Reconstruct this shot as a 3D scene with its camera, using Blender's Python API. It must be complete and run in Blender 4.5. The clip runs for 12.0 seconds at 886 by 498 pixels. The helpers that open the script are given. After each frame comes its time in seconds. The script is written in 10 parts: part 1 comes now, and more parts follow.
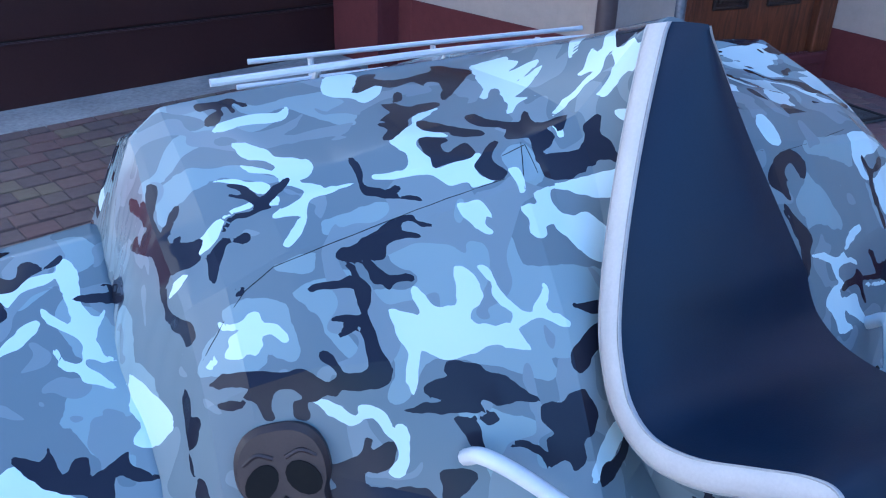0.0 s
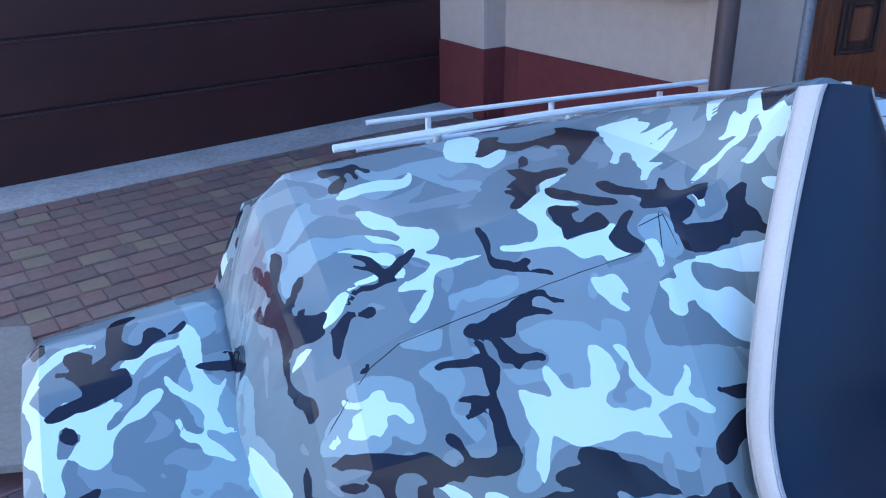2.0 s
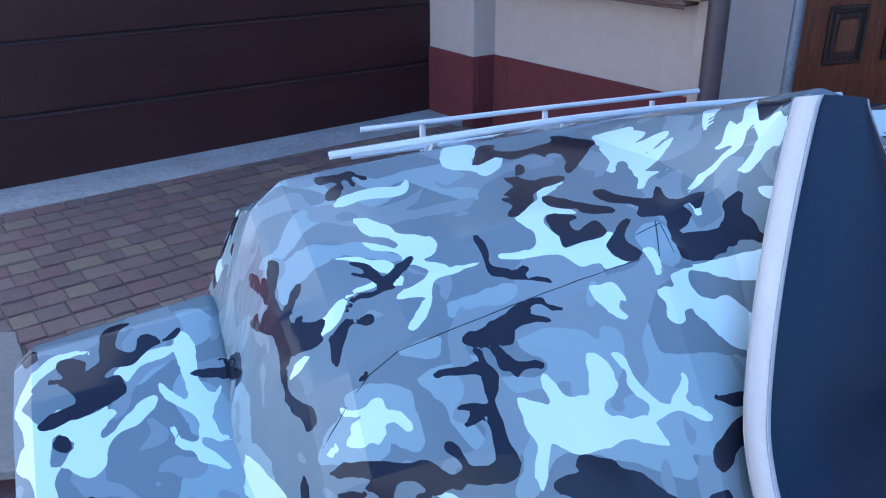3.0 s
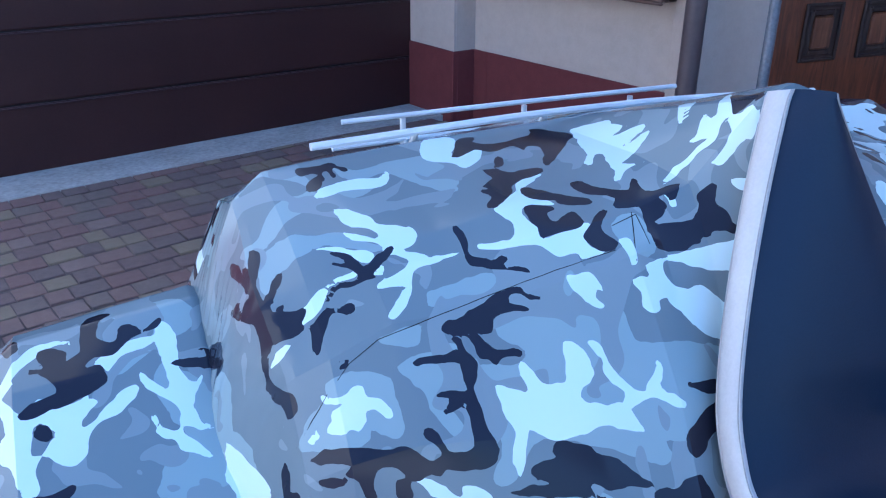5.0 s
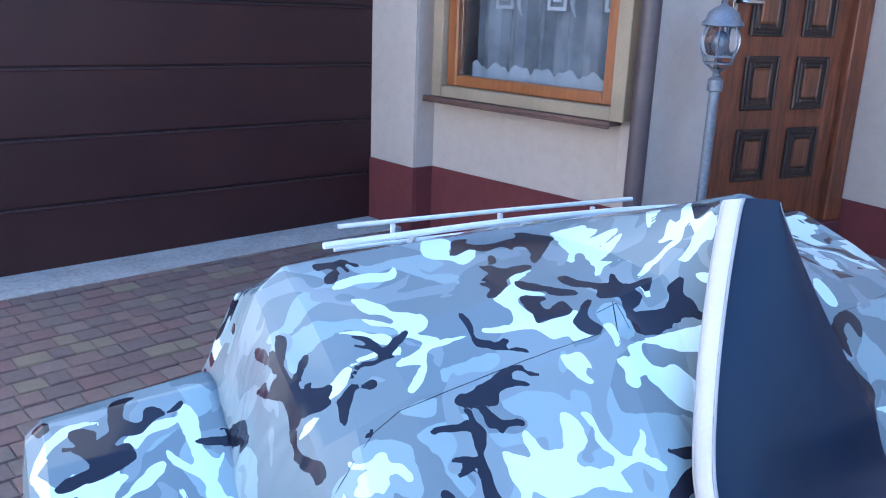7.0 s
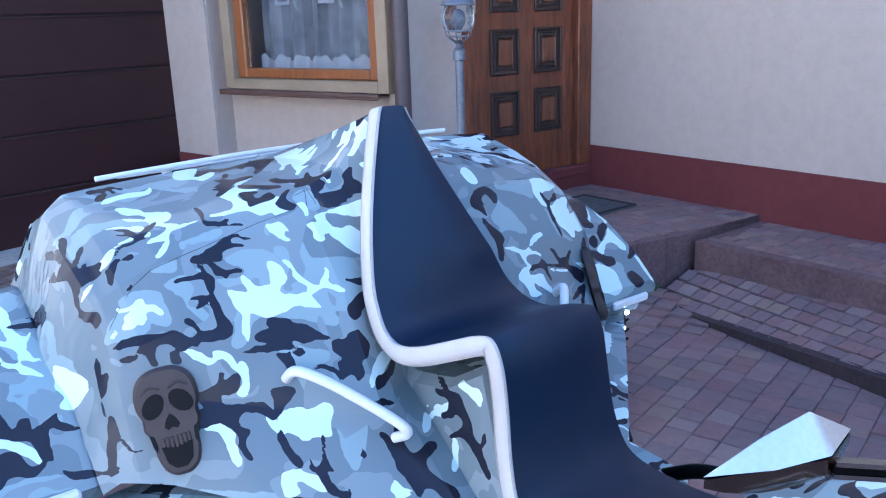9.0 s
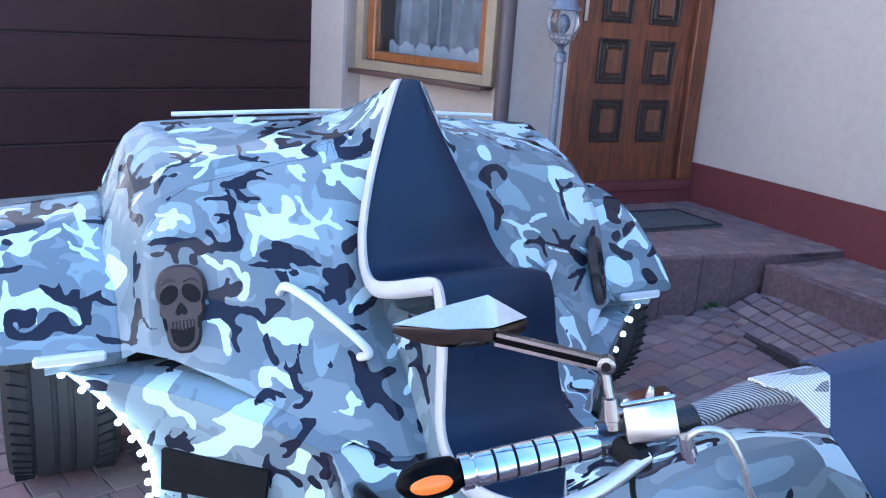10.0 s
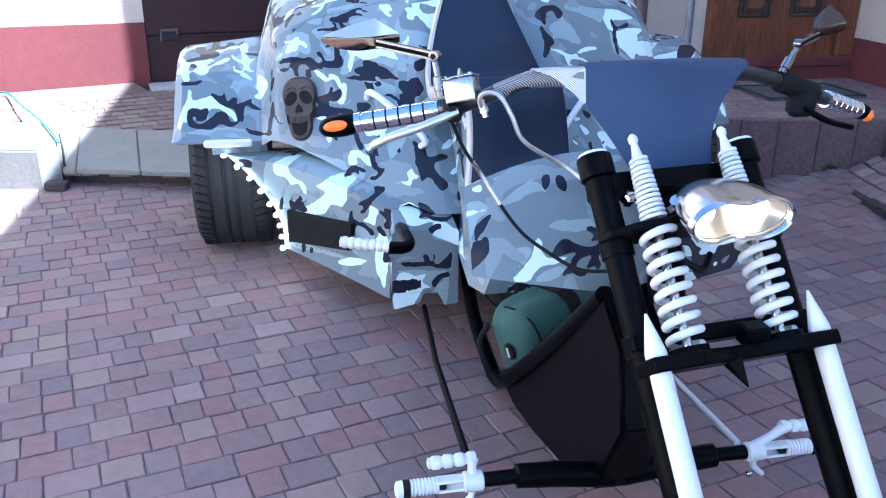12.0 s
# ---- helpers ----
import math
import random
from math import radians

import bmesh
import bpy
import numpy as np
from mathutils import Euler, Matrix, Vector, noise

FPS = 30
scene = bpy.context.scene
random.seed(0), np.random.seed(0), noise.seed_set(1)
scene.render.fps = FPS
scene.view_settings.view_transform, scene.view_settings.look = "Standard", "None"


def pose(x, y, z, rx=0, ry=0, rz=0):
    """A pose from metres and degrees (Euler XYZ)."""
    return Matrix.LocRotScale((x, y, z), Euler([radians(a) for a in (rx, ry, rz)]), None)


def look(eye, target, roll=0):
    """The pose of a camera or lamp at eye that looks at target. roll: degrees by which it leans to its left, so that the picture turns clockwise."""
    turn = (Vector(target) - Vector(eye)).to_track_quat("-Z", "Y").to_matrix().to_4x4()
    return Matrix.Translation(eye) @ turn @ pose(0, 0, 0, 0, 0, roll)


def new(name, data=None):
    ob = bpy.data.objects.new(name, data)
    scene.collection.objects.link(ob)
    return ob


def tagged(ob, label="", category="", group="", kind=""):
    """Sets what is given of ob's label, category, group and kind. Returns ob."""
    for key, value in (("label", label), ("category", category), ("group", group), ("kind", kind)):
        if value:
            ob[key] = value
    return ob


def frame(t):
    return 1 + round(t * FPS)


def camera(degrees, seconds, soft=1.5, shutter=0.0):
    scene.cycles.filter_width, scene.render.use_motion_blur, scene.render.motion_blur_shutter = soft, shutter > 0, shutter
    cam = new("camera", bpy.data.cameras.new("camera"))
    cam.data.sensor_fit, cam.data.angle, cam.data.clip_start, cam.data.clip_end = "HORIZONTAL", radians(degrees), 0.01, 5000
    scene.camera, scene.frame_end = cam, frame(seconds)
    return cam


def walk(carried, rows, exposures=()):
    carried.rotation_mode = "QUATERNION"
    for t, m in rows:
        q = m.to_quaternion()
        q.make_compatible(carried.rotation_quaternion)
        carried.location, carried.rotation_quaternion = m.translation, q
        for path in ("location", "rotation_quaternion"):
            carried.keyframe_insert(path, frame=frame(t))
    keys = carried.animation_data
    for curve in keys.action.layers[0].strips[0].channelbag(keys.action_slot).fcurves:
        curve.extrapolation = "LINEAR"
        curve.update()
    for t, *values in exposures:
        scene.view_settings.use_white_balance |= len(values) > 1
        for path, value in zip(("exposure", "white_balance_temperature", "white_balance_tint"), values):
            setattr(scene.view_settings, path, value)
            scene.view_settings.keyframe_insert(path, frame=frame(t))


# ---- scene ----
cam = camera(55.7, 12.0, soft=1.1)
PATH = [
    (0, (0.214, 0.163, 1.441), (-0.091, 1.921, 0.538), 1.8),
    (0.5, (0.179, 0.197, 1.451), (-0.287, 1.932, 0.572), -0.3),
    (1, (0.165, 0.201, 1.457), (-0.361, 1.937, 0.614), -0.3),
    (1.5, (0.158, 0.208, 1.459), (-0.371, 1.945, 0.622), -0.3),
    (2, (0.156, 0.217, 1.456), (-0.382, 1.963, 0.641), -0.8),
    (2.5, (0.146, 0.216, 1.456), (-0.376, 1.966, 0.642), -0.5),
    (3, (0.14, 0.212, 1.457), (-0.367, 1.974, 0.657), -0.1),
    (5, (0.145, 0.196, 1.457), (-0.315, 1.966, 0.647), 0.6),
    (5.5, (0.146, 0.177, 1.459), (-0.335, 1.949, 0.665), 0.7),
    (6, (0.147, 0.143, 1.472), (-0.39, 1.916, 0.718), 1.7),
    (6.5, (0.143, 0.106, 1.478), (-0.442, 1.894, 0.798), 2.2),
    (7, (0.085, 0.009, 1.477), (-0.263, 1.9, 0.927), 2.2),
    (7.2, (0.062, -0.042, 1.465), (-0.132, 1.861, 0.883), 2.6),
    (8.8, (0.359, -0.539, 1.433), (0.334, 1.384, 0.884), -1.2),
    (9, (0.445, -0.579, 1.414), (0.436, 1.347, 0.873), -1.9),
    (9.3, (0.581, -0.626, 1.403), (0.568, 1.302, 0.872), -0.6),
    (9.5, (0.659, -0.677, 1.404), (0.62, 1.257, 0.894), 0.1),
    (10, (0.871, -0.836, 1.381), (0.503, 1.056, 0.847), 3.7),
    (10.5, (1.036, -1.002, 1.334), (0.424, 0.839, 0.85), 2.3),
    (11, (1.255, -1.177, 1.294), (0.685, 0.643, 0.689), 0.3),
    (11.5, (1.515, -1.266, 1.275), (0.678, 0.431, 0.629), 0.1),
    (11.8, (1.603, -1.3, 1.262), (0.728, 0.359, 0.565), 0.9),
    (12, (1.654, -1.338, 1.252), (0.778, 0.307, 0.524), 0.4),
]
STOPS = [(0, 2.44, 4230, 5), (6, 2.43, 4250, 6), (7, 2.99, 4430, 3), (9, 2.91, 4480, 5), (10.5, 3.02, 4570, 5), (12, 3.00, 4790, 6)]
walk(cam, [(t, look(eye, target, roll)) for t, eye, target, roll in PATH], exposures=STOPS)

# ---- light ----
SUN_AZ, SUN_EL = radians(18), radians(50.8)      # direction towards the sun, from +x anticlockwise
world = bpy.data.worlds.new("sky")
scene.world = world
world.use_nodes = True
wn = world.node_tree.nodes
sky = wn.new("ShaderNodeTexSky")
sky.sky_type = "NISHITA"
sky.sun_disc = False
sky.sun_elevation = SUN_EL
sky.sun_rotation = radians(90) - SUN_AZ
world.node_tree.links.new(sky.outputs[0], wn["Background"].inputs[0])
wn["Background"].inputs[1].default_value = 0.06
sun = new("sun", bpy.data.lights.new("sun", "SUN"))
sun.data.energy, sun.data.angle, sun.data.color = 5.0, radians(0.5), (1.0, 0.95, 0.87)
sun.matrix_world = look((0, 0, 12), (-math.cos(SUN_AZ) * math.cos(SUN_EL), -math.sin(SUN_AZ) * math.cos(SUN_EL), 12 - math.sin(SUN_EL)))


# ---- materials ----
def material(name, rough=0.6, metal=0.0, coat=0.0, gloss=0.5):
    m = bpy.data.materials.new(name)
    m.use_nodes = True
    b = m.node_tree.nodes["Principled BSDF"]
    b.inputs["Roughness"].default_value = rough
    b.inputs["Metallic"].default_value = metal
    b.inputs["Coat Weight"].default_value = coat
    b.inputs["Specular IOR Level"].default_value = gloss
    return m, m.node_tree.nodes, m.node_tree.links, b


def noise_tex(nodes, links, scale, detail=4.0, rough=0.55, distort=0.0, vector=None):
    n = nodes.new("ShaderNodeTexNoise")
    n.inputs["Scale"].default_value = scale
    n.inputs["Detail"].default_value = detail
    n.inputs["Roughness"].default_value = rough
    n.inputs["Distortion"].default_value = distort
    if vector is None:
        vector = nodes.new("ShaderNodeTexCoord").outputs["Object"]
    links.new(vector, n.inputs["Vector"])
    return n


def ramp(nodes, links, fac, stops, mode="LINEAR"):
    r = nodes.new("ShaderNodeValToRGB")
    r.color_ramp.interpolation = mode
    e = r.color_ramp.elements
    while len(e) < len(stops):
        e.new(0.5)
    for el, (p, c) in zip(e, stops):
        el.position, el.color = p, (*c, 1)
    links.new(fac, r.inputs[0])
    return r.outputs[0]


def mix(nodes, links, fac, a, b, mode="MIX"):
    m = nodes.new("ShaderNodeMix")
    m.data_type, m.blend_type = "RGBA", mode
    for value, socket in ((fac, m.inputs[0]), (a, m.inputs[6]), (b, m.inputs[7])):
        if isinstance(value, (int, float)):
            socket.default_value = value
        elif isinstance(value, tuple):
            socket.default_value = (*value, 1)
        else:
            links.new(value, socket)
    return m.outputs[2]


def bump(nodes, links, bsdf, height, strength=0.3, distance=0.01):
    b = nodes.new("ShaderNodeBump")
    b.inputs["Strength"].default_value = strength
    b.inputs["Distance"].default_value = distance
    links.new(height, b.inputs["Height"])
    links.new(b.outputs[0], bsdf.inputs["Normal"])


def worn(name, a, b, rough=0.6, metal=0.0, big=2.0, fine=60.0, relief=0.2, depth=0.004, spread=0.12, coat=0.0, gloss=0.5):
    """A surface that wavers between two colours at a large and a fine scale, with fine relief."""
    m, n, l, s = material(name, rough, metal, coat, gloss)
    n1, n2 = noise_tex(n, l, big), noise_tex(n, l, fine, 3)
    c1 = ramp(n, l, n1.outputs[0], [(0.35, a), (0.68, b)])
    c2 = mix(n, l, spread, c1, ramp(n, l, n2.outputs[0], [(0.3, tuple(v * 0.55 for v in a)), (0.7, tuple(min(1, v * 1.35) for v in b))]))
    l.new(c2, s.inputs["Base Color"])
    if relief:
        bump(n, l, s, n2.outputs[0], relief, depth)
    rr = n.new("ShaderNodeMapRange")
    rr.inputs[3].default_value, rr.inputs[4].default_value = rough * 0.85, min(1, rough * 1.15)
    l.new(n1.outputs[0], rr.inputs[0])
    l.new(rr.outputs[0], s.inputs["Roughness"])
    return m


CAMO = ((0.172, 0.215, 0.240), (0.285, 0.368, 0.392), (0.69, 0.83, 0.84), (0.005, 0.006, 0.019), (0.235, 0.285, 0.310))


def camo_material():
    """Printed winter camouflage film: grey ground, light and white patches, dark branches."""
    m, n, l, s = material("camo_film", 0.12, 0.0, 0.0, 0.23)
    co = n.new("ShaderNodeTexCoord").outputs["Object"]
    mp = n.new("ShaderNodeMapping")
    mp.inputs["Rotation"].default_value = (0.5, 0.3, 0.6)
    mp.inputs["Scale"].default_value = (1.0, 1.25, 1.0)
    l.new(co, mp.inputs[0])
    warp = noise_tex(n, l, 9.0, 1.0, vector=mp.outputs[0])
    add = n.new("ShaderNodeMixRGB")
    add.blend_type = "ADD"
    add.inputs[0].default_value = 0.13
    l.new(mp.outputs[0], add.inputs[1])
    l.new(warp.outputs["Color"], add.inputs[2])

    def layer(scale, low, offset, distort=0.9):
        sh = n.new("ShaderNodeVectorMath")
        sh.operation = "ADD"
        sh.inputs[1].default_value = offset
        l.new(add.outputs[0], sh.inputs[0])
        t = noise_tex(n, l, scale, 1.2, 0.45, distort, sh.outputs[0])
        return ramp(n, l, t.outputs[0], [(0.0, (0, 0, 0)), (low, (1, 1, 1))], "CONSTANT")

    def attribute(key):
        at = n.new("ShaderNodeAttribute")
        at.attribute_name = key
        return at.outputs["Fac"]

    ragged = noise_tex(n, l, 46.0, 0.8, 0.4, 0.5, co)
    rag = n.new("ShaderNodeMath")
    rag.operation = "MULTIPLY_ADD"
    rag.inputs[1].default_value, rag.inputs[2].default_value = 0.0085, -0.0042
    l.new(ragged.outputs[0], rag.inputs[0])

    def printed(key, noise_mask):
        su = n.new("ShaderNodeMath")
        su.operation = "ADD"
        l.new(attribute(key), su.inputs[0])
        l.new(rag.outputs[0], su.inputs[1])
        lt = n.new("ShaderNodeMath")
        lt.operation = "LESS_THAN"
        lt.inputs[1].default_value = 0.0
        l.new(su.outputs[0], lt.inputs[0])
        mu = n.new("ShaderNodeMath")
        mu.operation = "MULTIPLY"
        l.new(noise_mask, mu.inputs[0])
        l.new(attribute("free"), mu.inputs[1])
        rd = n.new("ShaderNodeMath")
        rd.operation = "GREATER_THAN"
        rd.inputs[1].default_value = 0.5
        l.new(mu.outputs[0], rd.inputs[0])
        mx = n.new("ShaderNodeMath")
        mx.operation = "MAXIMUM"
        l.new(lt.outputs[0], mx.inputs[0])
        l.new(rd.outputs[0], mx.inputs[1])
        return mx.outputs[0]

    c = mix(n, l, printed("light", layer(4.5, 0.50, (3, 1, 7))), CAMO[0], CAMO[1])
    c = mix(n, l, layer(7.0, 0.57, (6, 2, 4)), c, CAMO[4])
    c = mix(n, l, printed("pale", layer(8.0, 0.56, (9, 4, 2))), c, CAMO[2])
    c = mix(n, l, printed("dark", layer(9.5, 0.555, (1, 8, 5), 1.4)), c, CAMO[3])
    fade = noise_tex(n, l, 2.5, 3)
    c = mix(n, l, 0.04, c, ramp(n, l, fade.outputs[0], [(0.3, (0.25, 0.22, 0.2)), (0.7, (0.55, 0.58, 0.62))]))
    l.new(c, s.inputs["Base Color"])
    weave = noise_tex(n, l, 220, 2)
    bump(n, l, s, weave.outputs[0], 0.05, 0.001)
    return m


def plaster(name, a, b):
    m, n, l, s = material(name, 0.85)
    n1, n2, n3 = noise_tex(n, l, 1.3, 5), noise_tex(n, l, 90, 4), noise_tex(n, l, 14, 5, 0.7)
    c = mix(n, l, 0.35, ramp(n, l, n1.outputs[0], [(0.3, a), (0.7, b)]), ramp(n, l, n3.outputs[0], [(0.35, tuple(v * 0.86 for v in a)), (0.6, b)]))
    l.new(c, s.inputs["Base Color"])
    bump(n, l, s, n2.outputs[0], 0.35, 0.004)
    return m


def wood(name, dark, light, scale=1.0, gloss=0.4):
    m, n, l, s = material(name, gloss, 0, 0.3)
    co = n.new("ShaderNodeTexCoord").outputs["Object"]
    mp = n.new("ShaderNodeMapping")
    mp.inputs["Scale"].default_value = (14 * scale, 14 * scale, 1.6 * scale)
    l.new(co, mp.inputs[0])
    g = noise_tex(n, l, 2.2, 6, 0.6, 0.8, mp.outputs[0])
    w = noise_tex(n, l, 2.0, 5, 0.7)
    mp2 = n.new("ShaderNodeMapping")
    mp2.inputs["Scale"].default_value = (9, 9, 1.1)
    l.new(co, mp2.inputs[0])
    wear = noise_tex(n, l, 1.6, 6, 0.75, 0, mp2.outputs[0])
    c = ramp(n, l, g.outputs[0], [(0.3, dark), (0.7, light)])
    c = mix(n, l, ramp(n, l, wear.outputs[0], [(0.56, (0, 0, 0)), (0.75, (0.55, 0.55, 0.55))]), c, tuple(min(1, v * 2.1 + 0.04) for v in light))
    c = mix(n, l, 0.25, c, ramp(n, l, w.outputs[0], [(0.35, tuple(v * 0.5 for v in dark)), (0.65, light)]))
    l.new(c, s.inputs["Base Color"])
    bump(n, l, s, g.outputs[0], 0.15, 0.003)
    return m


def paver_material(name, island, brown=False):
    m, n, l, s = material(name, 0.82)
    if island:
        rnd = n.new("ShaderNodeNewGeometry").outputs["Random Per Island"]
    else:
        rnd = n.new("ShaderNodeObjectInfo").outputs["Random"]
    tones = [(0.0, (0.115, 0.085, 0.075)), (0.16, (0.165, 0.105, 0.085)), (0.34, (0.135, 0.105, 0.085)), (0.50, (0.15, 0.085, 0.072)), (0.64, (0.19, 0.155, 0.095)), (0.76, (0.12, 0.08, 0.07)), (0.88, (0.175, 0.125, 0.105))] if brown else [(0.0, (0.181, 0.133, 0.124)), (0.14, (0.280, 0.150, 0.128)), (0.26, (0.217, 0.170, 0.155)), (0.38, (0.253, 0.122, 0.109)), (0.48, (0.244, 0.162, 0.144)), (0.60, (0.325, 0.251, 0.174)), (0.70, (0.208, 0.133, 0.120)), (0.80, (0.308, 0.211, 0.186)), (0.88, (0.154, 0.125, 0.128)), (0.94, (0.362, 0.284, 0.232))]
    c = ramp(n, l, rnd, tones, "CONSTANT")
    geo = n.new("ShaderNodeNewGeometry").outputs["Position"]
    n1, n2, n3 = noise_tex(n, l, 30, 6, 0.7, vector=geo), noise_tex(n, l, 1.1, 5, 0.6, vector=geo), noise_tex(n, l, 140, 3, vector=geo)
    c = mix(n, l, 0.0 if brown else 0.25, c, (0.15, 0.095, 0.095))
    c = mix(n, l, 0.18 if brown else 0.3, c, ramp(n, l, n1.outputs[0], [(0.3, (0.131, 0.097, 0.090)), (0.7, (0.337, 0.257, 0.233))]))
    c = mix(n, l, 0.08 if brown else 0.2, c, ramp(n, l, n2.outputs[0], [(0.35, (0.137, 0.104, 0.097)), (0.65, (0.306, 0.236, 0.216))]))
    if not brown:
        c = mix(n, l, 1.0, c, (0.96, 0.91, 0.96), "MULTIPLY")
    l.new(c, s.inputs["Base Color"])
    bump(n, l, s, n3.outputs[0], 0.4, 0.003)
    return m


def carbon(name, low=(0.016, 0.016, 0.018), high=(0.10, 0.10, 0.105)):
    """Woven carbon film: fine diagonal bands over black."""
    m, n, l, s = material(name, 0.36, 0.0, 0.1)
    w = n.new("ShaderNodeTexWave")
    w.bands_direction = "DIAGONAL"
    w.inputs["Scale"].default_value = 130.0
    w.inputs["Distortion"].default_value = 0.3
    l.new(n.new("ShaderNodeTexCoord").outputs["Object"], w.inputs["Vector"])
    l.new(ramp(n, l, w.outputs[1], [(0.35, low), (0.65, high)]), s.inputs["Base Color"])
    bump(n, l, s, w.outputs[1], 0.3, 0.001)
    return m


def emitter(name, colour, strength):
    m, n, l, s = material(name, 0.3)
    s.inputs["Base Color"].default_value = (*colour, 1)
    s.inputs["Emission Color"].default_value = (*colour, 1)
    s.inputs["Emission Strength"].default_value = strength
    return m


def glass_material(name, tint=(1, 1, 1), rough=0.02):
    m, n, l, s = material(name, rough)
    s.inputs["Base Color"].default_value = (*tint, 1)
    s.inputs["Transmission Weight"].default_value = 1.0
    s.inputs["IOR"].default_value = 1.45
    return m


M_CAMO = camo_material()
M_SEAT = worn("navy_leather", (0.0035, 0.0108, 0.031), (0.0055, 0.0163, 0.044), 0.46, 0, 3, 320, 0.12, 0.002, 0.1, 0, 0.36)
M_PIPING = worn("white_leather", (0.49, 0.475, 0.455), (0.57, 0.555, 0.535), 0.5, 0, 6, 240, 0.12, 0.002, 0.08)
M_BLACK = worn("black_paint", (0.0015, 0.0015, 0.0018), (0.003, 0.003, 0.0033), 0.36, 0, 6, 80, 0.05, 0.002, 0.1, 0.0, 0.05)
M_MATT = worn("matt_black", (0.005, 0.005, 0.005), (0.009, 0.009, 0.009), 0.8, 0, 6, 120, 0.1, 0.002, 0.12, 0, 0.25)
M_WHITE = worn("white_powder_coat", (0.70, 0.71, 0.70), (0.80, 0.80, 0.79), 0.38, 0, 5, 90, 0.04, 0.001, 0.06, 0.2)
M_CHROME = worn("chrome", (0.72, 0.72, 0.72), (0.82, 0.82, 0.82), 0.10, 1.0, 8, 120, 0.02, 0.001, 0.1)
M_ALU = worn("brushed_aluminium", (0.50, 0.47, 0.43), (0.68, 0.65, 0.60), 0.26, 1.0, 8, 180, 0.08, 0.001, 0.12)
M_RUBBER = worn("tyre_rubber", (0.010, 0.010, 0.010), (0.020, 0.019, 0.019), 0.78, 0, 5, 90, 0.2, 0.002, 0.2)
M_VISOR = worn("navy_vinyl", (0.017, 0.036, 0.090), (0.022, 0.044, 0.104), 0.45, 0, 3, 200, 0.05, 0.001, 0.08)
M_CARBON = carbon("carbon_wrap", (0.008, 0.008, 0.009), (0.030, 0.030, 0.032))
M_BRONZE = worn("bronze_mirror_glass", (0.11, 0.088, 0.070), (0.17, 0.138, 0.110), 0.16, 1.0, 6, 120, 0.03, 0.001, 0.1)
M_SKULL = worn("brown_plastic", (0.031, 0.021, 0.020), (0.047, 0.033, 0.031), 0.5, 0, 12, 200, 0.1, 0.001)
M_AMBER = emitter("amber_lens", (0.55, 0.12, 0.01), 0.11)
M_LED = emitter("lit_led", (1.0, 0.97, 0.88), 16.0)
M_HEADLAMP = worn("lamp_reflector", (0.55, 0.48, 0.38), (0.68, 0.60, 0.48), 0.30, 1.0, 30, 120, 0, 0.003, 0.1)
M_BULB = emitter("lit_bulb", (1.0, 0.88, 0.66), 1.8)
M_BULB_DIM = emitter("dim_bulb", (1.0, 0.93, 0.80), 0.7)
M_CARBON_GREY = carbon("grey_carbon_wrap", (0.04, 0.04, 0.042), (0.34, 0.34, 0.34))
# carbon weave with the sky's glare put into its pale colour
M_CARBON_PALE = carbon("glare_carbon_wrap", (0.34, 0.34, 0.35), (0.80, 0.80, 0.81))
M_GUNMETAL = worn("gunmetal", (0.10, 0.10, 0.105), (0.17, 0.17, 0.175), 0.22, 1.0, 8, 120, 0.03, 0.001, 0.1)
M_LEVER = worn("satin_aluminium", (0.62, 0.60, 0.57), (0.74, 0.72, 0.69), 0.42, 0.9, 8, 180, 0.06, 0.001, 0.1)
M_ARM = worn("polished_steel", (0.21, 0.207, 0.203), (0.32, 0.315, 0.31), 0.22, 1.0, 8, 120, 0.03, 0.001, 0.1)
M_SHELL = worn("polished_lamp_shell", (0.52, 0.52, 0.52), (0.64, 0.64, 0.64), 0.19, 1.0, 8, 180, 0.04, 0.001, 0.1)
M_LENS = glass_material("lamp_lens", (1, 1, 1), 0.0)
M_LENS.node_tree.nodes["Principled BSDF"].inputs["Transmission Weight"].default_value = 0.0
M_LENS.node_tree.nodes["Principled BSDF"].inputs["Alpha"].default_value = 0.12
M_GREEN = worn("green_nylon", (0.024, 0.070, 0.062), (0.040, 0.108, 0.095), 0.8, 0, 10, 300, 0.3, 0.002, 0.2)
M_CABLE = worn("steel_braid", (0.45, 0.45, 0.43), (0.60, 0.60, 0.58), 0.35, 0.8, 60, 500, 0.2, 0.001, 0.25)
M_WALL = plaster("cream_plaster", (0.475, 0.400, 0.335), (0.525, 0.450, 0.385))
M_PLINTH = plaster("oxblood_plinth", (0.108, 0.022, 0.024), (0.143, 0.032, 0.033))
M_GARAGE = worn("brown_steel_panel", (0.028, 0.0115, 0.0115), (0.039, 0.0155, 0.0150), 0.5, 0, 2.2, 160, 0.22, 0.002, 0.16, 0, 0.30)
M_GAP = worn("dark_rubber", (0.010, 0.010, 0.012), (0.016, 0.016, 0.018), 0.7)
M_CONCRETE = worn("weathered_concrete", (0.30, 0.29, 0.27), (0.46, 0.45, 0.42), 0.85, 0, 5, 45, 0.4, 0.004, 0.3)
M_SLAB = worn("grey_green_slab", (0.190, 0.180, 0.158), (0.240, 0.228, 0.202), 0.8, 0, 3, 60, 0.3, 0.003, 0.2)
M_DOOR = wood("walnut_door", (0.046, 0.0125, 0.0055), (0.235, 0.070, 0.022), 1.0, 0.6)
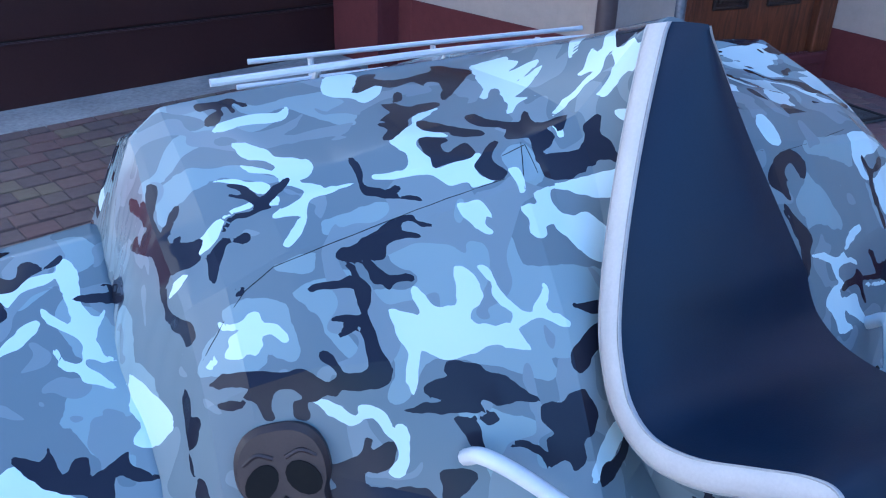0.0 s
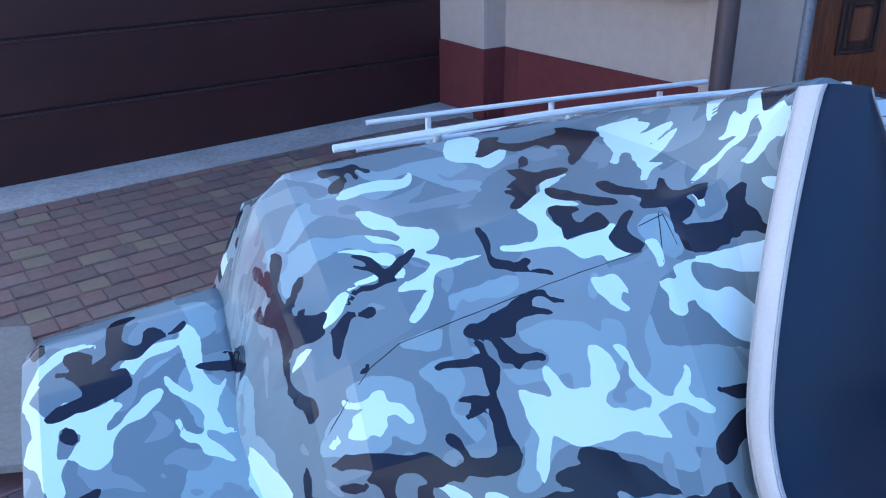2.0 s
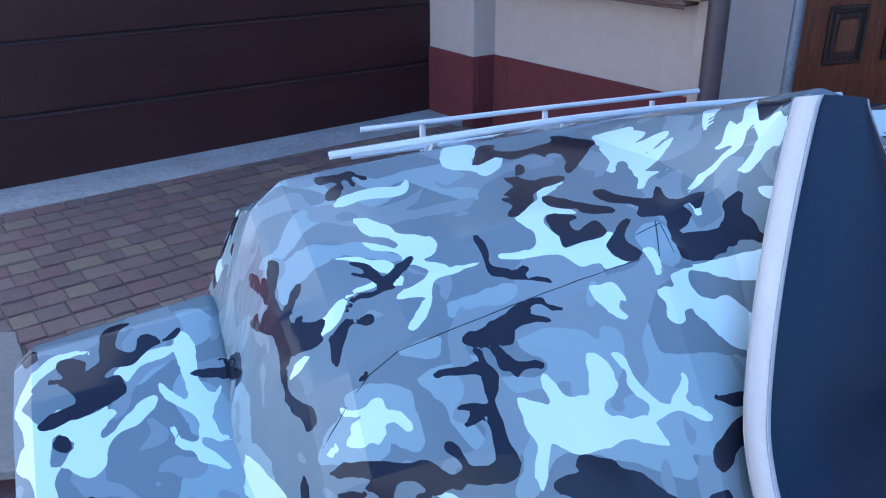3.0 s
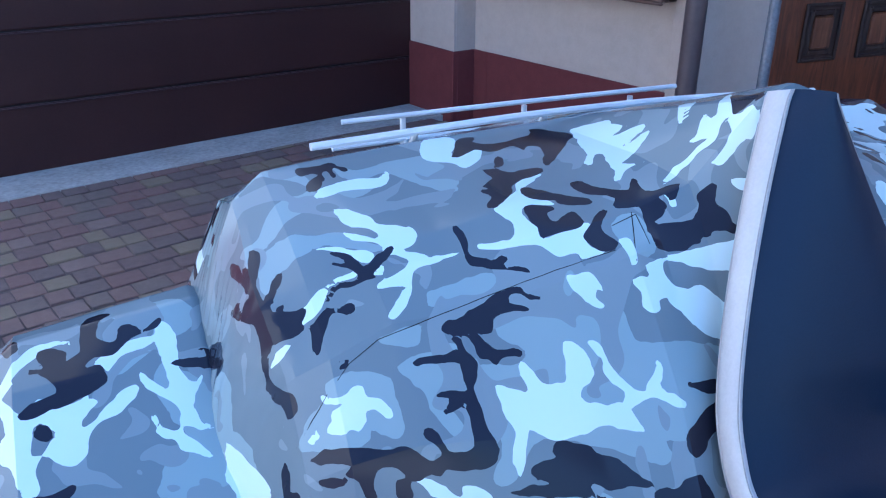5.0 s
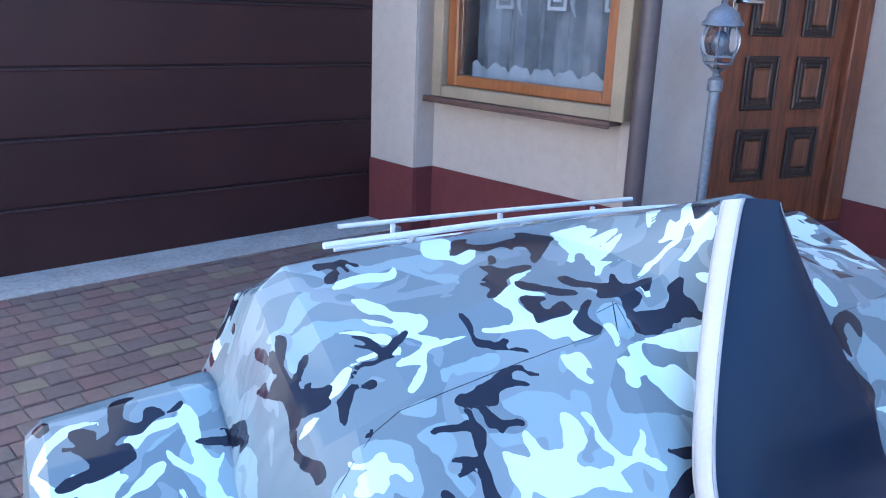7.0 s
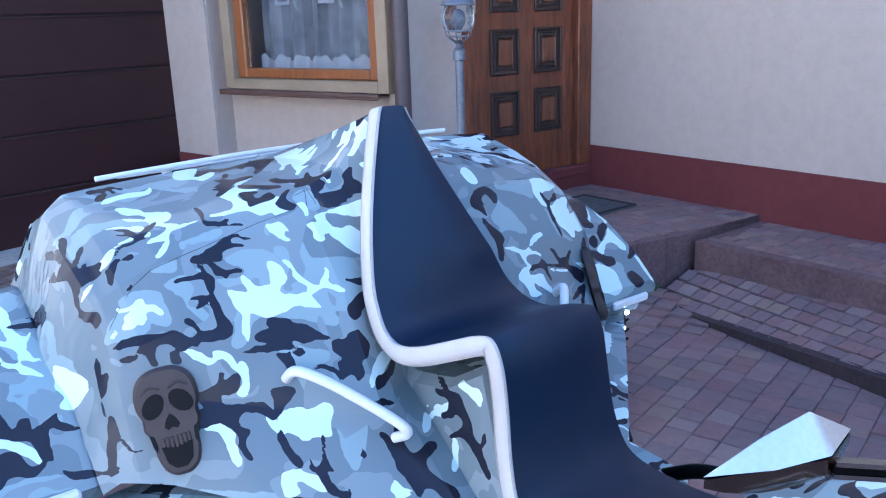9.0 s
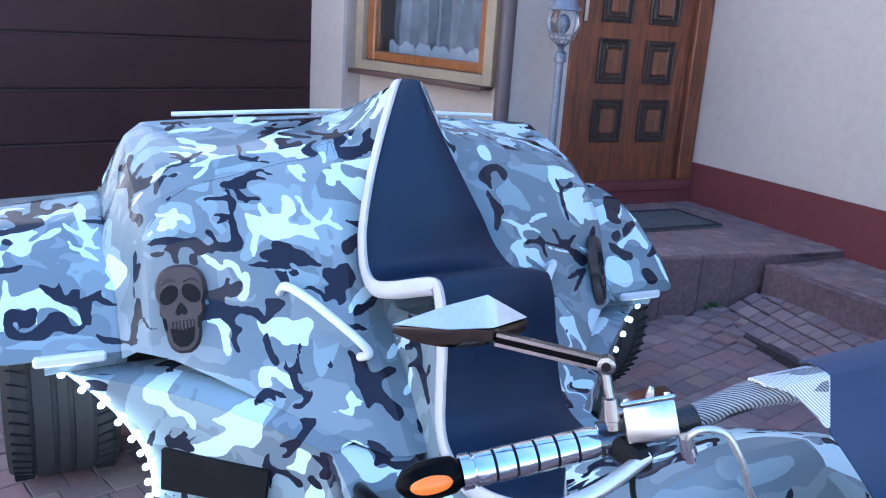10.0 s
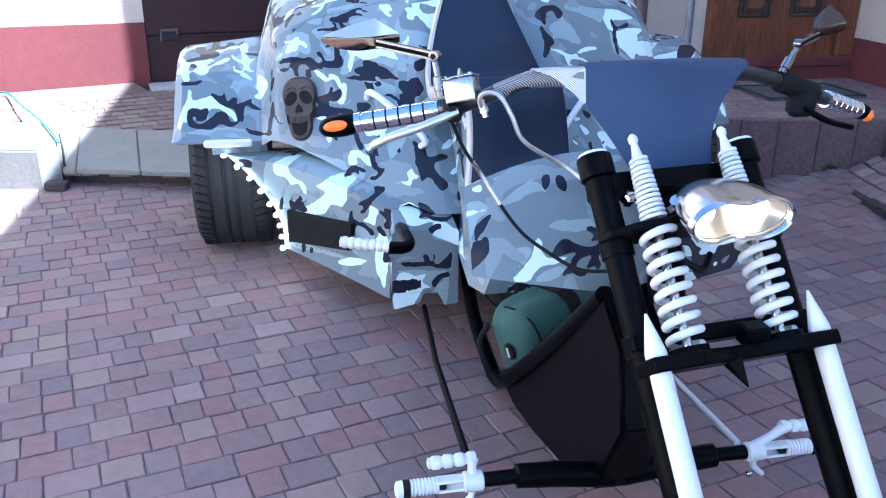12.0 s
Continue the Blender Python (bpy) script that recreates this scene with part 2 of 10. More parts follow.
M_DOOR_PANEL = wood("walnut_worn_panel", (0.060, 0.019, 0.008), (0.235, 0.085, 0.032), 1.0, 0.6)
M_DOOR_DARK = wood("walnut_panel", (0.015, 0.007, 0.0045), (0.044, 0.019, 0.011), 1.0, 0.6)
M_PINE = wood("orange_pine", (0.21, 0.070, 0.018), (0.33, 0.125, 0.037), 1.0, 0.35)
M_TRIM = worn("sand_render_trim", (0.27, 0.205, 0.13), (0.35, 0.27, 0.175), 0.8, 0, 4, 90, 0.3, 0.003)
M_SILL = worn("brown_metal_sill", (0.105, 0.060, 0.045), (0.145, 0.085, 0.064), 0.4, 0, 4, 90, 0.1, 0.002)
M_PIPE = worn("grey_brown_pipe", (0.070, 0.050, 0.052), (0.10, 0.074, 0.076), 0.45, 0, 3, 60, 0.1, 0.002)
M_LACE = worn("white_lace", (0.42, 0.47, 0.52), (0.58, 0.62, 0.67), 0.9, 0, 12, 260, 0.3, 0.002, 0.3)
M_NET = worn("grey_net_curtain", (0.16, 0.18, 0.21), (0.36, 0.39, 0.43), 0.95, 0, 6, 300, 0.3, 0.002, 0.3)
M_GLASS = glass_material("window_glass")
M_LAMPGLASS = glass_material("lantern_glass", (0.95, 0.97, 1.0), 0.08)
M_LAMP = worn("silver_grey_lamp", (0.15, 0.16, 0.19), (0.24, 0.25, 0.285), 0.45, 0.4, 12, 80, 0.15, 0.002, 0.25)
M_EDGE = worn("dark_worn_edge_and_shade", (0.032, 0.022, 0.025), (0.058, 0.040, 0.043), 0.8, 0, 4, 50, 0.5, 0.004, 0.35)
M_KERB = worn("red_brown_kerb", (0.100, 0.058, 0.060), (0.175, 0.110, 0.108), 0.9, 0, 4, 50, 0.6, 0.005, 0.35)
M_WEED = worn("weed_leaf", (0.04, 0.09, 0.02), (0.07, 0.13, 0.03), 0.6, 0, 20, 200, 0.1, 0.001)
M_MAT = worn("grey_doormat", (0.05, 0.052, 0.055), (0.13, 0.13, 0.13), 0.95, 0, 30, 220, 0.6, 0.004, 0.4)
M_SAND = worn("joint_sand", (0.075, 0.055, 0.05), (0.13, 0.10, 0.09), 0.95, 0, 3, 160, 0.3, 0.003, 0.3)
M_EARTH = worn("pale_ground", (0.30, 0.26, 0.21), (0.40, 0.35, 0.29), 0.95, 0, 0.5, 12, 0.3, 0.01, 0.3)
M_HOSE = worn("green_hose", (0.02, 0.22, 0.16), (0.03, 0.30, 0.22), 0.5)
M_ROOF = worn("brown_roof_tile", (0.12, 0.055, 0.04), (0.20, 0.09, 0.065), 0.8, 0, 3, 30, 0.4, 0.01)
M_PAVER, M_PAVER_REST = paver_material("paver_stone", False), paver_material("paver_stone_far", True)
# terrace stones: browner tones, also darker than the yard's
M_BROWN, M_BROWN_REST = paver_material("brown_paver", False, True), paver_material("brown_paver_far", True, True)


# ---- mesh helpers ----
def finish(name, bm, mat, smooth=False):
    bmesh.ops.recalc_face_normals(bm, faces=bm.faces)
    me = bpy.data.meshes.new(name)
    bm.to_mesh(me)
    bm.free()
    for m in mat if isinstance(mat, (list, tuple)) else [mat]:
        me.materials.append(m)
    if smooth:
        me.polygons.foreach_set("use_smooth", [True] * len(me.polygons))
        me.set_sharp_from_angle(angle=radians(smooth if smooth is not True else 40))
    return me


def thing(name, label, category, group="", kind="", m=None, bm=None, mat=None, smooth=False):
    """A top-level thing: a mesh, or an Empty that will carry parts."""
    ob = new(name, finish(name, bm, mat, smooth) if bm else None)
    if m is not None:
        ob.matrix_world = m
    return tagged(ob, label, category, group, kind)


def part(name, bm, mat, parent, label="", smooth=False, m=None):
    ob = new(name, finish(name, bm, mat, smooth))
    ob.parent = parent
    if m is not None:
        ob.matrix_basis = m
    return tagged(ob, label)


def box(bm, x0, x1, y0, y1, z0, z1, bevel=0.0, m=None, seg=1):
    r = bmesh.ops.create_cube(bm, size=1.0)
    vs = r["verts"]
    bmesh.ops.scale(bm, vec=(x1 - x0, y1 - y0, z1 - z0), verts=vs)
    bmesh.ops.translate(bm, vec=((x0 + x1) / 2, (y0 + y1) / 2, (z0 + z1) / 2), verts=vs)
    if bevel:
        es = list({e for v in vs for e in v.link_edges})
        vs = list({v for f in bmesh.ops.bevel(bm, geom=es, offset=bevel, segments=seg, affect="EDGES", profile=0.5)["faces"] for v in f.verts} | {v for v in vs if v.is_valid})
    if m is not None:
        bmesh.ops.transform(bm, matrix=m, verts=vs)
    return vs


def tube(bm, pts, radius, seg=12, caps=True):
    """A round tube along points; radius is one number or one for each point."""
    pts = [Vector(p) for p in pts]
    rad = radius if isinstance(radius, (list, tuple)) else [radius] * len(pts)
    up, rings = None, []
    for i, p in enumerate(pts):
        d = (pts[min(i + 1, len(pts) - 1)] - pts[max(i - 1, 0)]).normalized()
        if up is None:
            up = d.orthogonal().normalized()
        up = (up - d * up.dot(d)).normalized()
        side = d.cross(up)
        rings.append([bm.verts.new(p + rad[i] * (math.cos(a) * up + math.sin(a) * side)) for a in (2 * math.pi * k / seg for k in range(seg))])
    for a, b in zip(rings, rings[1:]):
        for k in range(seg):
            bm.faces.new((a[k], a[(k + 1) % seg], b[(k + 1) % seg], b[k]))
    if caps:
        bm.faces.new(rings[0][::-1])
        bm.faces.new(rings[-1])
    return bm


def curve_points(ctrl, n=8):
    """Smooth points through control points."""
    c = [Vector(p) for p in ctrl]
    c = [2 * c[0] - c[1]] + c + [2 * c[-1] - c[-2]]
    out = []
    for i in range(1, len(c) - 2):
        for k in range(n):
            t = k / n
            a, b, d, e = c[i - 1], c[i], c[i + 1], c[i + 2]
            out.append(0.5 * (2 * b + (d - a) * t + (2 * a - 5 * b + 4 * d - e) * t * t + (3 * b - a - 3 * d + e) * t ** 3))
    return out + [c[-2]]


def grid(bm, rows, close=False):
    """A skin over rows of points."""
    vs = [[bm.verts.new(p) for p in row] for row in rows]
    for a, b in zip(vs, vs[1:]):
        for k in range(len(a) - (0 if close else 1)):
            j = (k + 1) % len(a)
            bm.faces.new((a[k], a[j], b[j], b[k]))
    return vs


def lerp(a, b, t):
    return a + (b - a) * t


def sheet(bm, rows, thick, core):
    """A skin over rows of points with a second skin on the side of core, closed along its rim."""
    p = np.array([[tuple(q) for q in row] for row in rows], float)
    nrm = np.cross(np.gradient(p, axis=0), np.gradient(p, axis=1))
    nrm /= np.maximum(np.linalg.norm(nrm, axis=2, keepdims=True), 1e-9)
    if (nrm * (np.array(core) - p)).sum() < 0:
        nrm = -nrm
    face, back = grid(bm, p.tolist()), grid(bm, (p + thick * nrm).tolist())
    rim = lambda g: g[0] + [r[-1] for r in g[1:]] + g[-1][-2::-1] + [r[0] for r in g[-2:0:-1]]
    a, b = rim(face), rim(back)
    for k in range(len(a)):
        j = (k + 1) % len(a)
        bm.faces.new((a[k], a[j], b[j], b[k]))


def prism(bm, poly, z0, z1, m=None):
    """A flat polygon (x, y) raised from z0 to z1."""
    lo = [bm.verts.new((x, y, z0)) for x, y in poly]
    hi = [bm.verts.new((x, y, z1)) for x, y in poly]
    n = len(poly)
    bm.faces.new(lo[::-1])
    bm.faces.new(hi)
    for k in range(n):
        bm.faces.new((lo[k], lo[(k + 1) % n], hi[(k + 1) % n], hi[k]))
    if m is not None:
        bmesh.ops.transform(bm, matrix=m, verts=lo + hi)
    return lo + hi


def lathe(bm, profile, seg=24, m=None):
    """Turns (radius, height) round the z axis."""
    rows = [[(r * math.cos(a), r * math.sin(a), h) for a in (2 * math.pi * k / seg for k in range(seg))] for r, h in profile]
    vs = grid(bm, rows, True)
    for row in (vs[0], vs[-1]):
        bm.faces.new(row)
    flat = [v for row in vs for v in row]
    if m is not None:
        bmesh.ops.transform(bm, matrix=m, verts=flat)
    return flat


def along(p, q, z=0.0):
    """The pose at p whose x axis runs to q; y points away to the left."""
    return pose(p[0], p[1], z, 0, 0, math.degrees(math.atan2(q[1] - p[1], q[0] - p[0])))


def span(p, q):
    return math.hypot(q[0] - p[0], q[1] - p[1])


# ---- the house: corner points in plan ----
G0, G1 = (-2.95, 2.92), (-1.29, 4.92)          # garage door, its two jambs
P0, P1 = (-1.29, 4.92), (-0.965, 4.655)        # pillar beside the garage
W0, W1 = (-0.885, 4.775), (0.225, 3.965)        # wall under the window
D0, D1 = (0.225, 3.865), (1.39, 4.78)           # door wall
R1 = (D1[0] + 8.0 * math.cos(radians(-52)), D1[1] + 8.0 * math.sin(radians(-52)))   # long wing wall
PLINTH, TOP = 0.595, 5.6


def wall_run(name, p, q, holes=(), plinth=(0.0, PLINTH), thick=0.3, top=TOP, label="", z0=-0.05):
    """A wall with its front on the line from p to q (seen from the yard), openings and painted plinth."""
    ln = span(p, q)
    m = along(p, q)
    ob = thing(name, label, "wall", kind="structure", m=m)
    xs = sorted({0.0, ln, *(h[0] for h in holes), *(h[1] for h in holes)})
    for a, b in zip(xs, xs[1:]):
        bm = bmesh.new()
        cut = [h for h in holes if h[0] <= a + 1e-6 and h[1] >= b - 1e-6]
        low = z0
        for h in cut:
            if h[2] > low:
                box(bm, a, b, 0, thick, low, h[2])
                part("plaster", bm, M_WALL, ob)
                bm = bmesh.new()
            low = h[3]
        box(bm, a, b, 0, thick, low, top)
        part("plaster", bm, M_WALL, ob)
    if plinth:
        bm = bmesh.new()
        for a, b in zip(xs, xs[1:]):
            if not any(h[0] <= a + 1e-6 and h[1] >= b - 1e-6 and h[2] < plinth[1] for h in holes):
                box(bm, a, b, -0.012, 0.0, z0, plinth[1], 0.004)
        part("plinth", bm, M_PLINTH, ob, "oxblood red painted plinth")
    return ob


# unseen pale walls, added to bounce warm sun and close the yard
wall_run("wall_bounce", (3.5, -9.5), (-3.5, -8.0), plinth=None, top=5.2, label="unseen pale cream wall, added to bounce warm sunlight")
wall_run("wall_bounce_end", (-3.56, -8.0), (-9.0, 1.0), plinth=None, top=5.2, label="unseen pale cream wall, added to bounce warm sunlight")

# garage front: pillar to the left of the door, lintel above
gl = span(G0, G1)
ux, uy = (G1[0] - G0[0]) / gl, (G1[1] - G0[1]) / gl
GL = (G0[0] - 3.2 * ux, G0[1] - 3.2 * uy)
wall_run("wall_garage", GL, G1, holes=[(3.2, 3.2 + gl, -0.05, 2.35)], label="sunlit cream plaster garage front with a red plinth")
pillar = wall_run("wall_pillar", P0, P1, thick=0.35, label="narrow cream plaster pillar with a red plinth")
wall_run("wall_return", (P1[0] + 0.012, P1[1] + 0.010), (W0[0] + 0.012, W0[1] - 0.006), thick=0.05, label="plaster return of the pillar with a red plinth")
bm = bmesh.new()
box(bm, span(P0, P1) + 0.0005, span(P0, P1) + 0.0125, -0.012, 0.135, -0.05, PLINTH, 0.003)
part("plinth", bm, M_PLINTH, pillar, "oxblood red painted plinth")
wall_run("wall_window", W0, W1, holes=[(0.13, span(W0, W1) - 0.01, 1.015, 2.39)], label="cream plaster wall under a window with a red plinth", thick=0.32)
wall_run("wall_entrance", D0, D1, holes=[(0.43, 1.475, 0.46, 2.55)], plinth=(0, 0.46), thick=0.1, label="cream plaster wall round the entrance door")
wall_run("wall_wing", D1, R1, plinth=(0, 0.575), thick=0.35, top=5.6, label="long cream plaster wing wall with a red plinth")
bm = bmesh.new()
box(bm, -0.9, 8.5, -0.45, 4.5, 5.6, 5.75, 0.01)
thing("roof_wing", "brown tiled roof edge over the wing wall", "roof", kind="structure", m=along(D1, R1), bm=bm, mat=M_ROOF)

# garage door: sections with recessed joints, seal, handle
door = thing("garage_door", "dark brown sectional garage door with recessed handle, closed", "garage door", m=along(G0, G1))
z = 0.175
for k in range(7):
    h = 0.325
    bm = bmesh.new()
    box(bm, 0.0, gl + 0.03, 0.004, 0.05, z + 0.004, z + h - 0.004, 0.006)
    part("panel", bm, M_GARAGE, door)
    bm = bmesh.new()
    box(bm, 0.0, gl + 0.03, 0.016, 0.04, z + h - 0.006, z + h + 0.006)
    part("joint", bm, M_GAP, door)
    bm = bmesh.new()
    box(bm, 0.0, gl + 0.03, -0.001, 0.012, z + h - 0.016, z + h - 0.008, 0.003)
    part("lip", bm, M_GARAGE, door, "rounded lip under the joint")
    z += h
bm = bmesh.new()
box(bm, 0, gl + 0.03, -0.004, 0.055, 0.10, 0.179, 0.01)
part("bottom_seal", bm, M_GAP, door, "black rubber bottom seal")
bm = bmesh.new()
box(bm, 0.097, 0.217, -0.002, 0.006, 0.462, 0.535, 0.004)
hnd = part("handle_plate", bm, M_GAP, door, "recessed black handle plate")
bm = bmesh.new()
for a in ((0.094, 0.216, 0.526, 0.545), (0.094, 0.108, 0.462, 0.526), (0.204, 0.216, 0.505, 0.526)):
    box(bm, a[0], a[1], -0.016, -0.003, a[2], a[3], 0.003)
part("grip", bm, M_PIPE, hnd, "grey metal grip bar")
bm = bmesh.new()
prism(bm, [(-0.02, -0.34), (gl + 0.30, -0.34), (gl + 0.02, 0.02), (-0.02, 0.02)], -0.05, 0.19)
for v in bm.verts:
    if v.co.z > 0:
        v.co.z = 0.178 + 0.042 * max(0, v.co.x) / gl + (0.008 if v.co.y < 0 else 0)
thing("threshold_strip", "weathered pale concrete strip before the garage door", "threshold", kind="structure", m=along(G0, G1), bm=bm, mat=M_CONCRETE)

# window: trim, wooden frame, glass, curtains, sill
WL = span(W0, W1)
win = thing("window_1", "orange stained wooden window with sand trim and lace curtain", "window", kind="structure", m=along(W0, W1))
x0, x1, zb, zt = 0.132, WL + 0.03, 1.018, 2.365
bm = bmesh.new()
for a in ((x0, x0 + 0.075, zb, zt), (x1 - 0.075, x1, zb, zt), (x0 + 0.075, x1 - 0.075, zb, zb + 0.06), (x0 + 0.075, x1 - 0.075, zt - 0.075, zt)):
    box(bm, a[0], a[1], -0.135, 0.01, a[2], a[3], 0.004)
part("trim", bm, M_TRIM, win, "sand coloured surround")
x0, x1, zb, zt = x0 + 0.078, x1 - 0.078, zb + 0.062, zt - 0.078
bm = bmesh.new()
for a in ((x0, x0 + 0.075, zb, zt), (x1 - 0.075, x1, zb, zt), (x0 + 0.075, x1 - 0.075, zb, zb + 0.058), (x0 + 0.075, x1 - 0.075, zt - 0.07, zt)):
    box(bm, a[0], a[1], -0.10, -0.03, a[2], a[3], 0.008)
part("window_frame", bm, M_PINE, win, "orange stained pine frame")
x0, x1, zb, zt = x0 + 0.077, x1 - 0.077, zb + 0.060, zt - 0.072
bm = bmesh.new()
box(bm, x0, x1, -0.066, -0.060, zb, zt)
pane = part("pane", bm, M_GLASS, win)
pane.visible_shadow = False
rnd = random.Random(4)
rows = []
for i in range(61):
    x = x0 - 0.02 + (x1 - x0 + 0.04) * i / 60
    y = 0.08 + 0.030 * math.sin(i * 0.62 + 0.5 * math.sin(i * 0.23)) + 0.010 * math.sin(i * 1.7)
    rows.append([(x, y, zb - 0.06), (x, y + 0.004, (zb + zt) / 2), (x, y, zt + 0.05)])
bm = bmesh.new()
grid(bm, rows)
part("net_curtain", bm, M_NET, win, "sheer grey net curtain", True)
bm = bmesh.new()
rows = []
for i in range(121):
    x = x0 - 0.02 + (x1 - x0 + 0.04) * i / 120
    y = 0.045 + 0.014 * math.sin(i * 0.31)
    top = zb + 0.052 + 0.015 * math.sin(i * 0.33 + 0.6) + 0.009 * math.sin(i * 0.71)
    rows.append([(x, y, zb - 0.05), (x, y, zb + 0.012), (x, y, top)])
grid(bm, rows)
part("lace_hem", bm, M_LACE, win, "white scalloped lace hem", True)
for cx in (0.17, 0.46, 0.75):
    bm = bmesh.new()
    cz = zb + 0.42
    xx = x0 + cx * (x1 - x0) * 1.25
    for a in ((-0.06, -0.042, -0.07, 0.07), (0.042, 0.06, -0.07, 0.07), (-0.042, 0.042, 0.052, 0.07), (-0.042, 0.042, -0.07, -0.052), (-0.025, 0.025, -0.03, 0.035)):
        box(bm, xx + a[0], xx + a[1], 0.036, 0.042, cz + a[2], cz + a[3])
    part("lace_square", bm, M_LACE, win, "white embroidered square")
    bm = bmesh.new()
    tube(bm, curve_points([(xx + 0.12, 0.04, cz - 0.10), (xx + 0.095, 0.04, cz - 0.03), (xx + 0.13, 0.04, cz + 0.03), (xx + 0.105, 0.04, cz + 0.10)], 5), [0.003 + 0.011 * math.sin(math.pi * k / 15) for k in range(16)], 6)
    part("lace_leaf", bm, M_LACE, win, "white embroidered leaf")
bm = bmesh.new()
box(bm, 0.080, WL - 0.030, -0.155, 0.0, 0.993, 1.015, 0.006)
box(bm, 0.080, WL - 0.030, -0.155, -0.145, 0.983, 0.995, 0.004)
part("window_sill", bm, M_SILL, win, "dark brown metal sill")
bm = bmesh.new()
box(bm, 0.0, WL, 0.9, 0.95, 0.3, 2.6)
box(bm, -0.05, 0.0, 0.33, 0.95, 0.3, 2.6)
box(bm, WL - 0.1, WL - 0.05, 0.33, 0.95, 0.3, 2.6)
box(bm, -0.05, WL, 0.33, 0.95, 2.36, 2.4)
thing("wall_room", "dim room wall behind the window", "wall", kind="structure", m=along(W0, W1), bm=bm, mat=M_WALL)

# drain pipe in the corner
pipe = thing("drain_pipe", "grey-brown square drain pipe in the house corner", "drain pipe", m=pose(0.245, 3.80, 0, 0, 0, 0))
bm = bmesh.new()
tube(bm, [(0, 0, 0.05), (0, 0, 2.6), (0, 0, 3.4)], 0.043, 16)
part("pipe", bm, M_PIPE, pipe, smooth=True)
for zz in (0.45, 1.9, 3.3):
    bm = bmesh.new()
    tube(bm, [(0, 0, zz), (0, 0, zz + 0.03)], 0.048, 16)
    part("clamp", bm, M_PIPE, pipe)

# entrance door with raised panels
ed = thing("door_1", "weathered walnut entrance door with raised square panels", "door", kind="structure", m=along(D0, D1))
bm = bmesh.new()
for a in ((0.432, 0.50, 0.46, 2.54), (1.35, 1.47, 0.46, 2.54), (0.50, 1.35, 2.47, 2.54)):
    box(bm, a[0], a[1], -0.01, 0.10, a[2], a[3], 0.006)
part("door_frame", bm, M_DOOR, ed, "walnut door frame")
bm = bmesh.new()
box(bm, 0.503, 1.347, 0.03, 0.08, 0.452, 2.465, 0.004)
part("leaf", bm, M_DOOR, ed)
for col in (0.655, 1.005):
    for row in range(5):
        zz = 0.705 + 0.352 * row
        bm = bmesh.new()
        w, h = 0.225, 0.26
        for d, e in ((0.0, 0.016), (0.030, 0.054)):
            for a in ((col + d, col + e, zz + d, zz + h - d), (col + w - e, col + w - d, zz + d, zz + h - d), (col + e, col + w - e, zz + d, zz + e), (col + e, col + w - e, zz + h - e, zz + h - d)):
                box(bm, a[0], a[1], 0.014 + d * 0.15, 0.032, a[2], a[3], 0.005)
        pn = part("panel_moulding", bm, M_DOOR_DARK, ed, "dark walnut moulded panel frame")
        bm = bmesh.new()
        box(bm, col + 0.016, col + w - 0.016, 0.0265, 0.0305, zz + 0.016, zz + h - 0.016)
        part("panel_groove", bm, M_DOOR_DARK, pn, "dark groove round the panel")
        bm = bmesh.new()
        box(bm, col + 0.056, col + w - 0.056, 0.016, 0.026, zz + 0.056, zz + h - 0.056, 0.010)
        part("panel", bm, M_DOOR_PANEL, pn, "worn walnut raised panel")
bm = bmesh.new()
box(bm, 0.515, 0.555, 0.014, 0.03, 1.40, 1.62, 0.008)
hp = part("handle_plate", bm, M_ALU, ed, "silver handle plate")
bm = bmesh.new()
tube(bm, [(0.535, 0.02, 1.56), (0.535, -0.03, 1.56), (0.545, -0.04, 1.56), (0.65, -0.04, 1.56)], 0.009, 8)
part("lever", bm, M_ALU, hp, "silver lever", True)
bm = bmesh.new()
box(bm, 0.42, 1.43, -0.03, 0.10, 0.40, 0.46, 0.008)
part("door_sill", bm, M_PLINTH, ed, "dark red threshold")

# landing, low step, raised paving with an edge
LAND = [(-0.05, 2.58), (1.70, 3.52), (2.22, 3.87), (1.43, 4.90), (0.24, 3.86)]
bm = bmesh.new()
prism(bm, LAND, -0.05, 0.314)
landing = thing("landing", "red-brown concrete landing before the entrance door, paved on top", "landing", kind="structure", bm=bm, mat=M_KERB)
STEP = [(1.69, 3.45), (4.76, -0.49), (5.20, -0.14), (2.14, 3.80)]
bm = bmesh.new()
prism(bm, STEP, -0.05, 0.281)
low_step = thing("low_step", "low concrete step along the wing wall, paved on top", "step", kind="structure", bm=bm, mat=M_KERB)

def raised_z(x, y):
    """The raised paving rises out of the yard along its edge."""
    run = max(0.0, (x - 1.45) * 0.489 + (y - 3.30) * -0.872)
    across = max(0.0, (x - 1.45) * 0.872 + (y - 3.30) * 0.489)
    return lerp(0.016 + 0.045 * run, 0.150 + 0.003 * run, min(1.0, across / (0.269 + 0.157 * run)))


def raised_lean(x, y):
    run = max(0.0, (x - 1.45) * 0.489 + (y - 3.30) * -0.872)
    return math.degrees(math.atan2(0.134 - 0.042 * run, 0.269 + 0.157 * run))


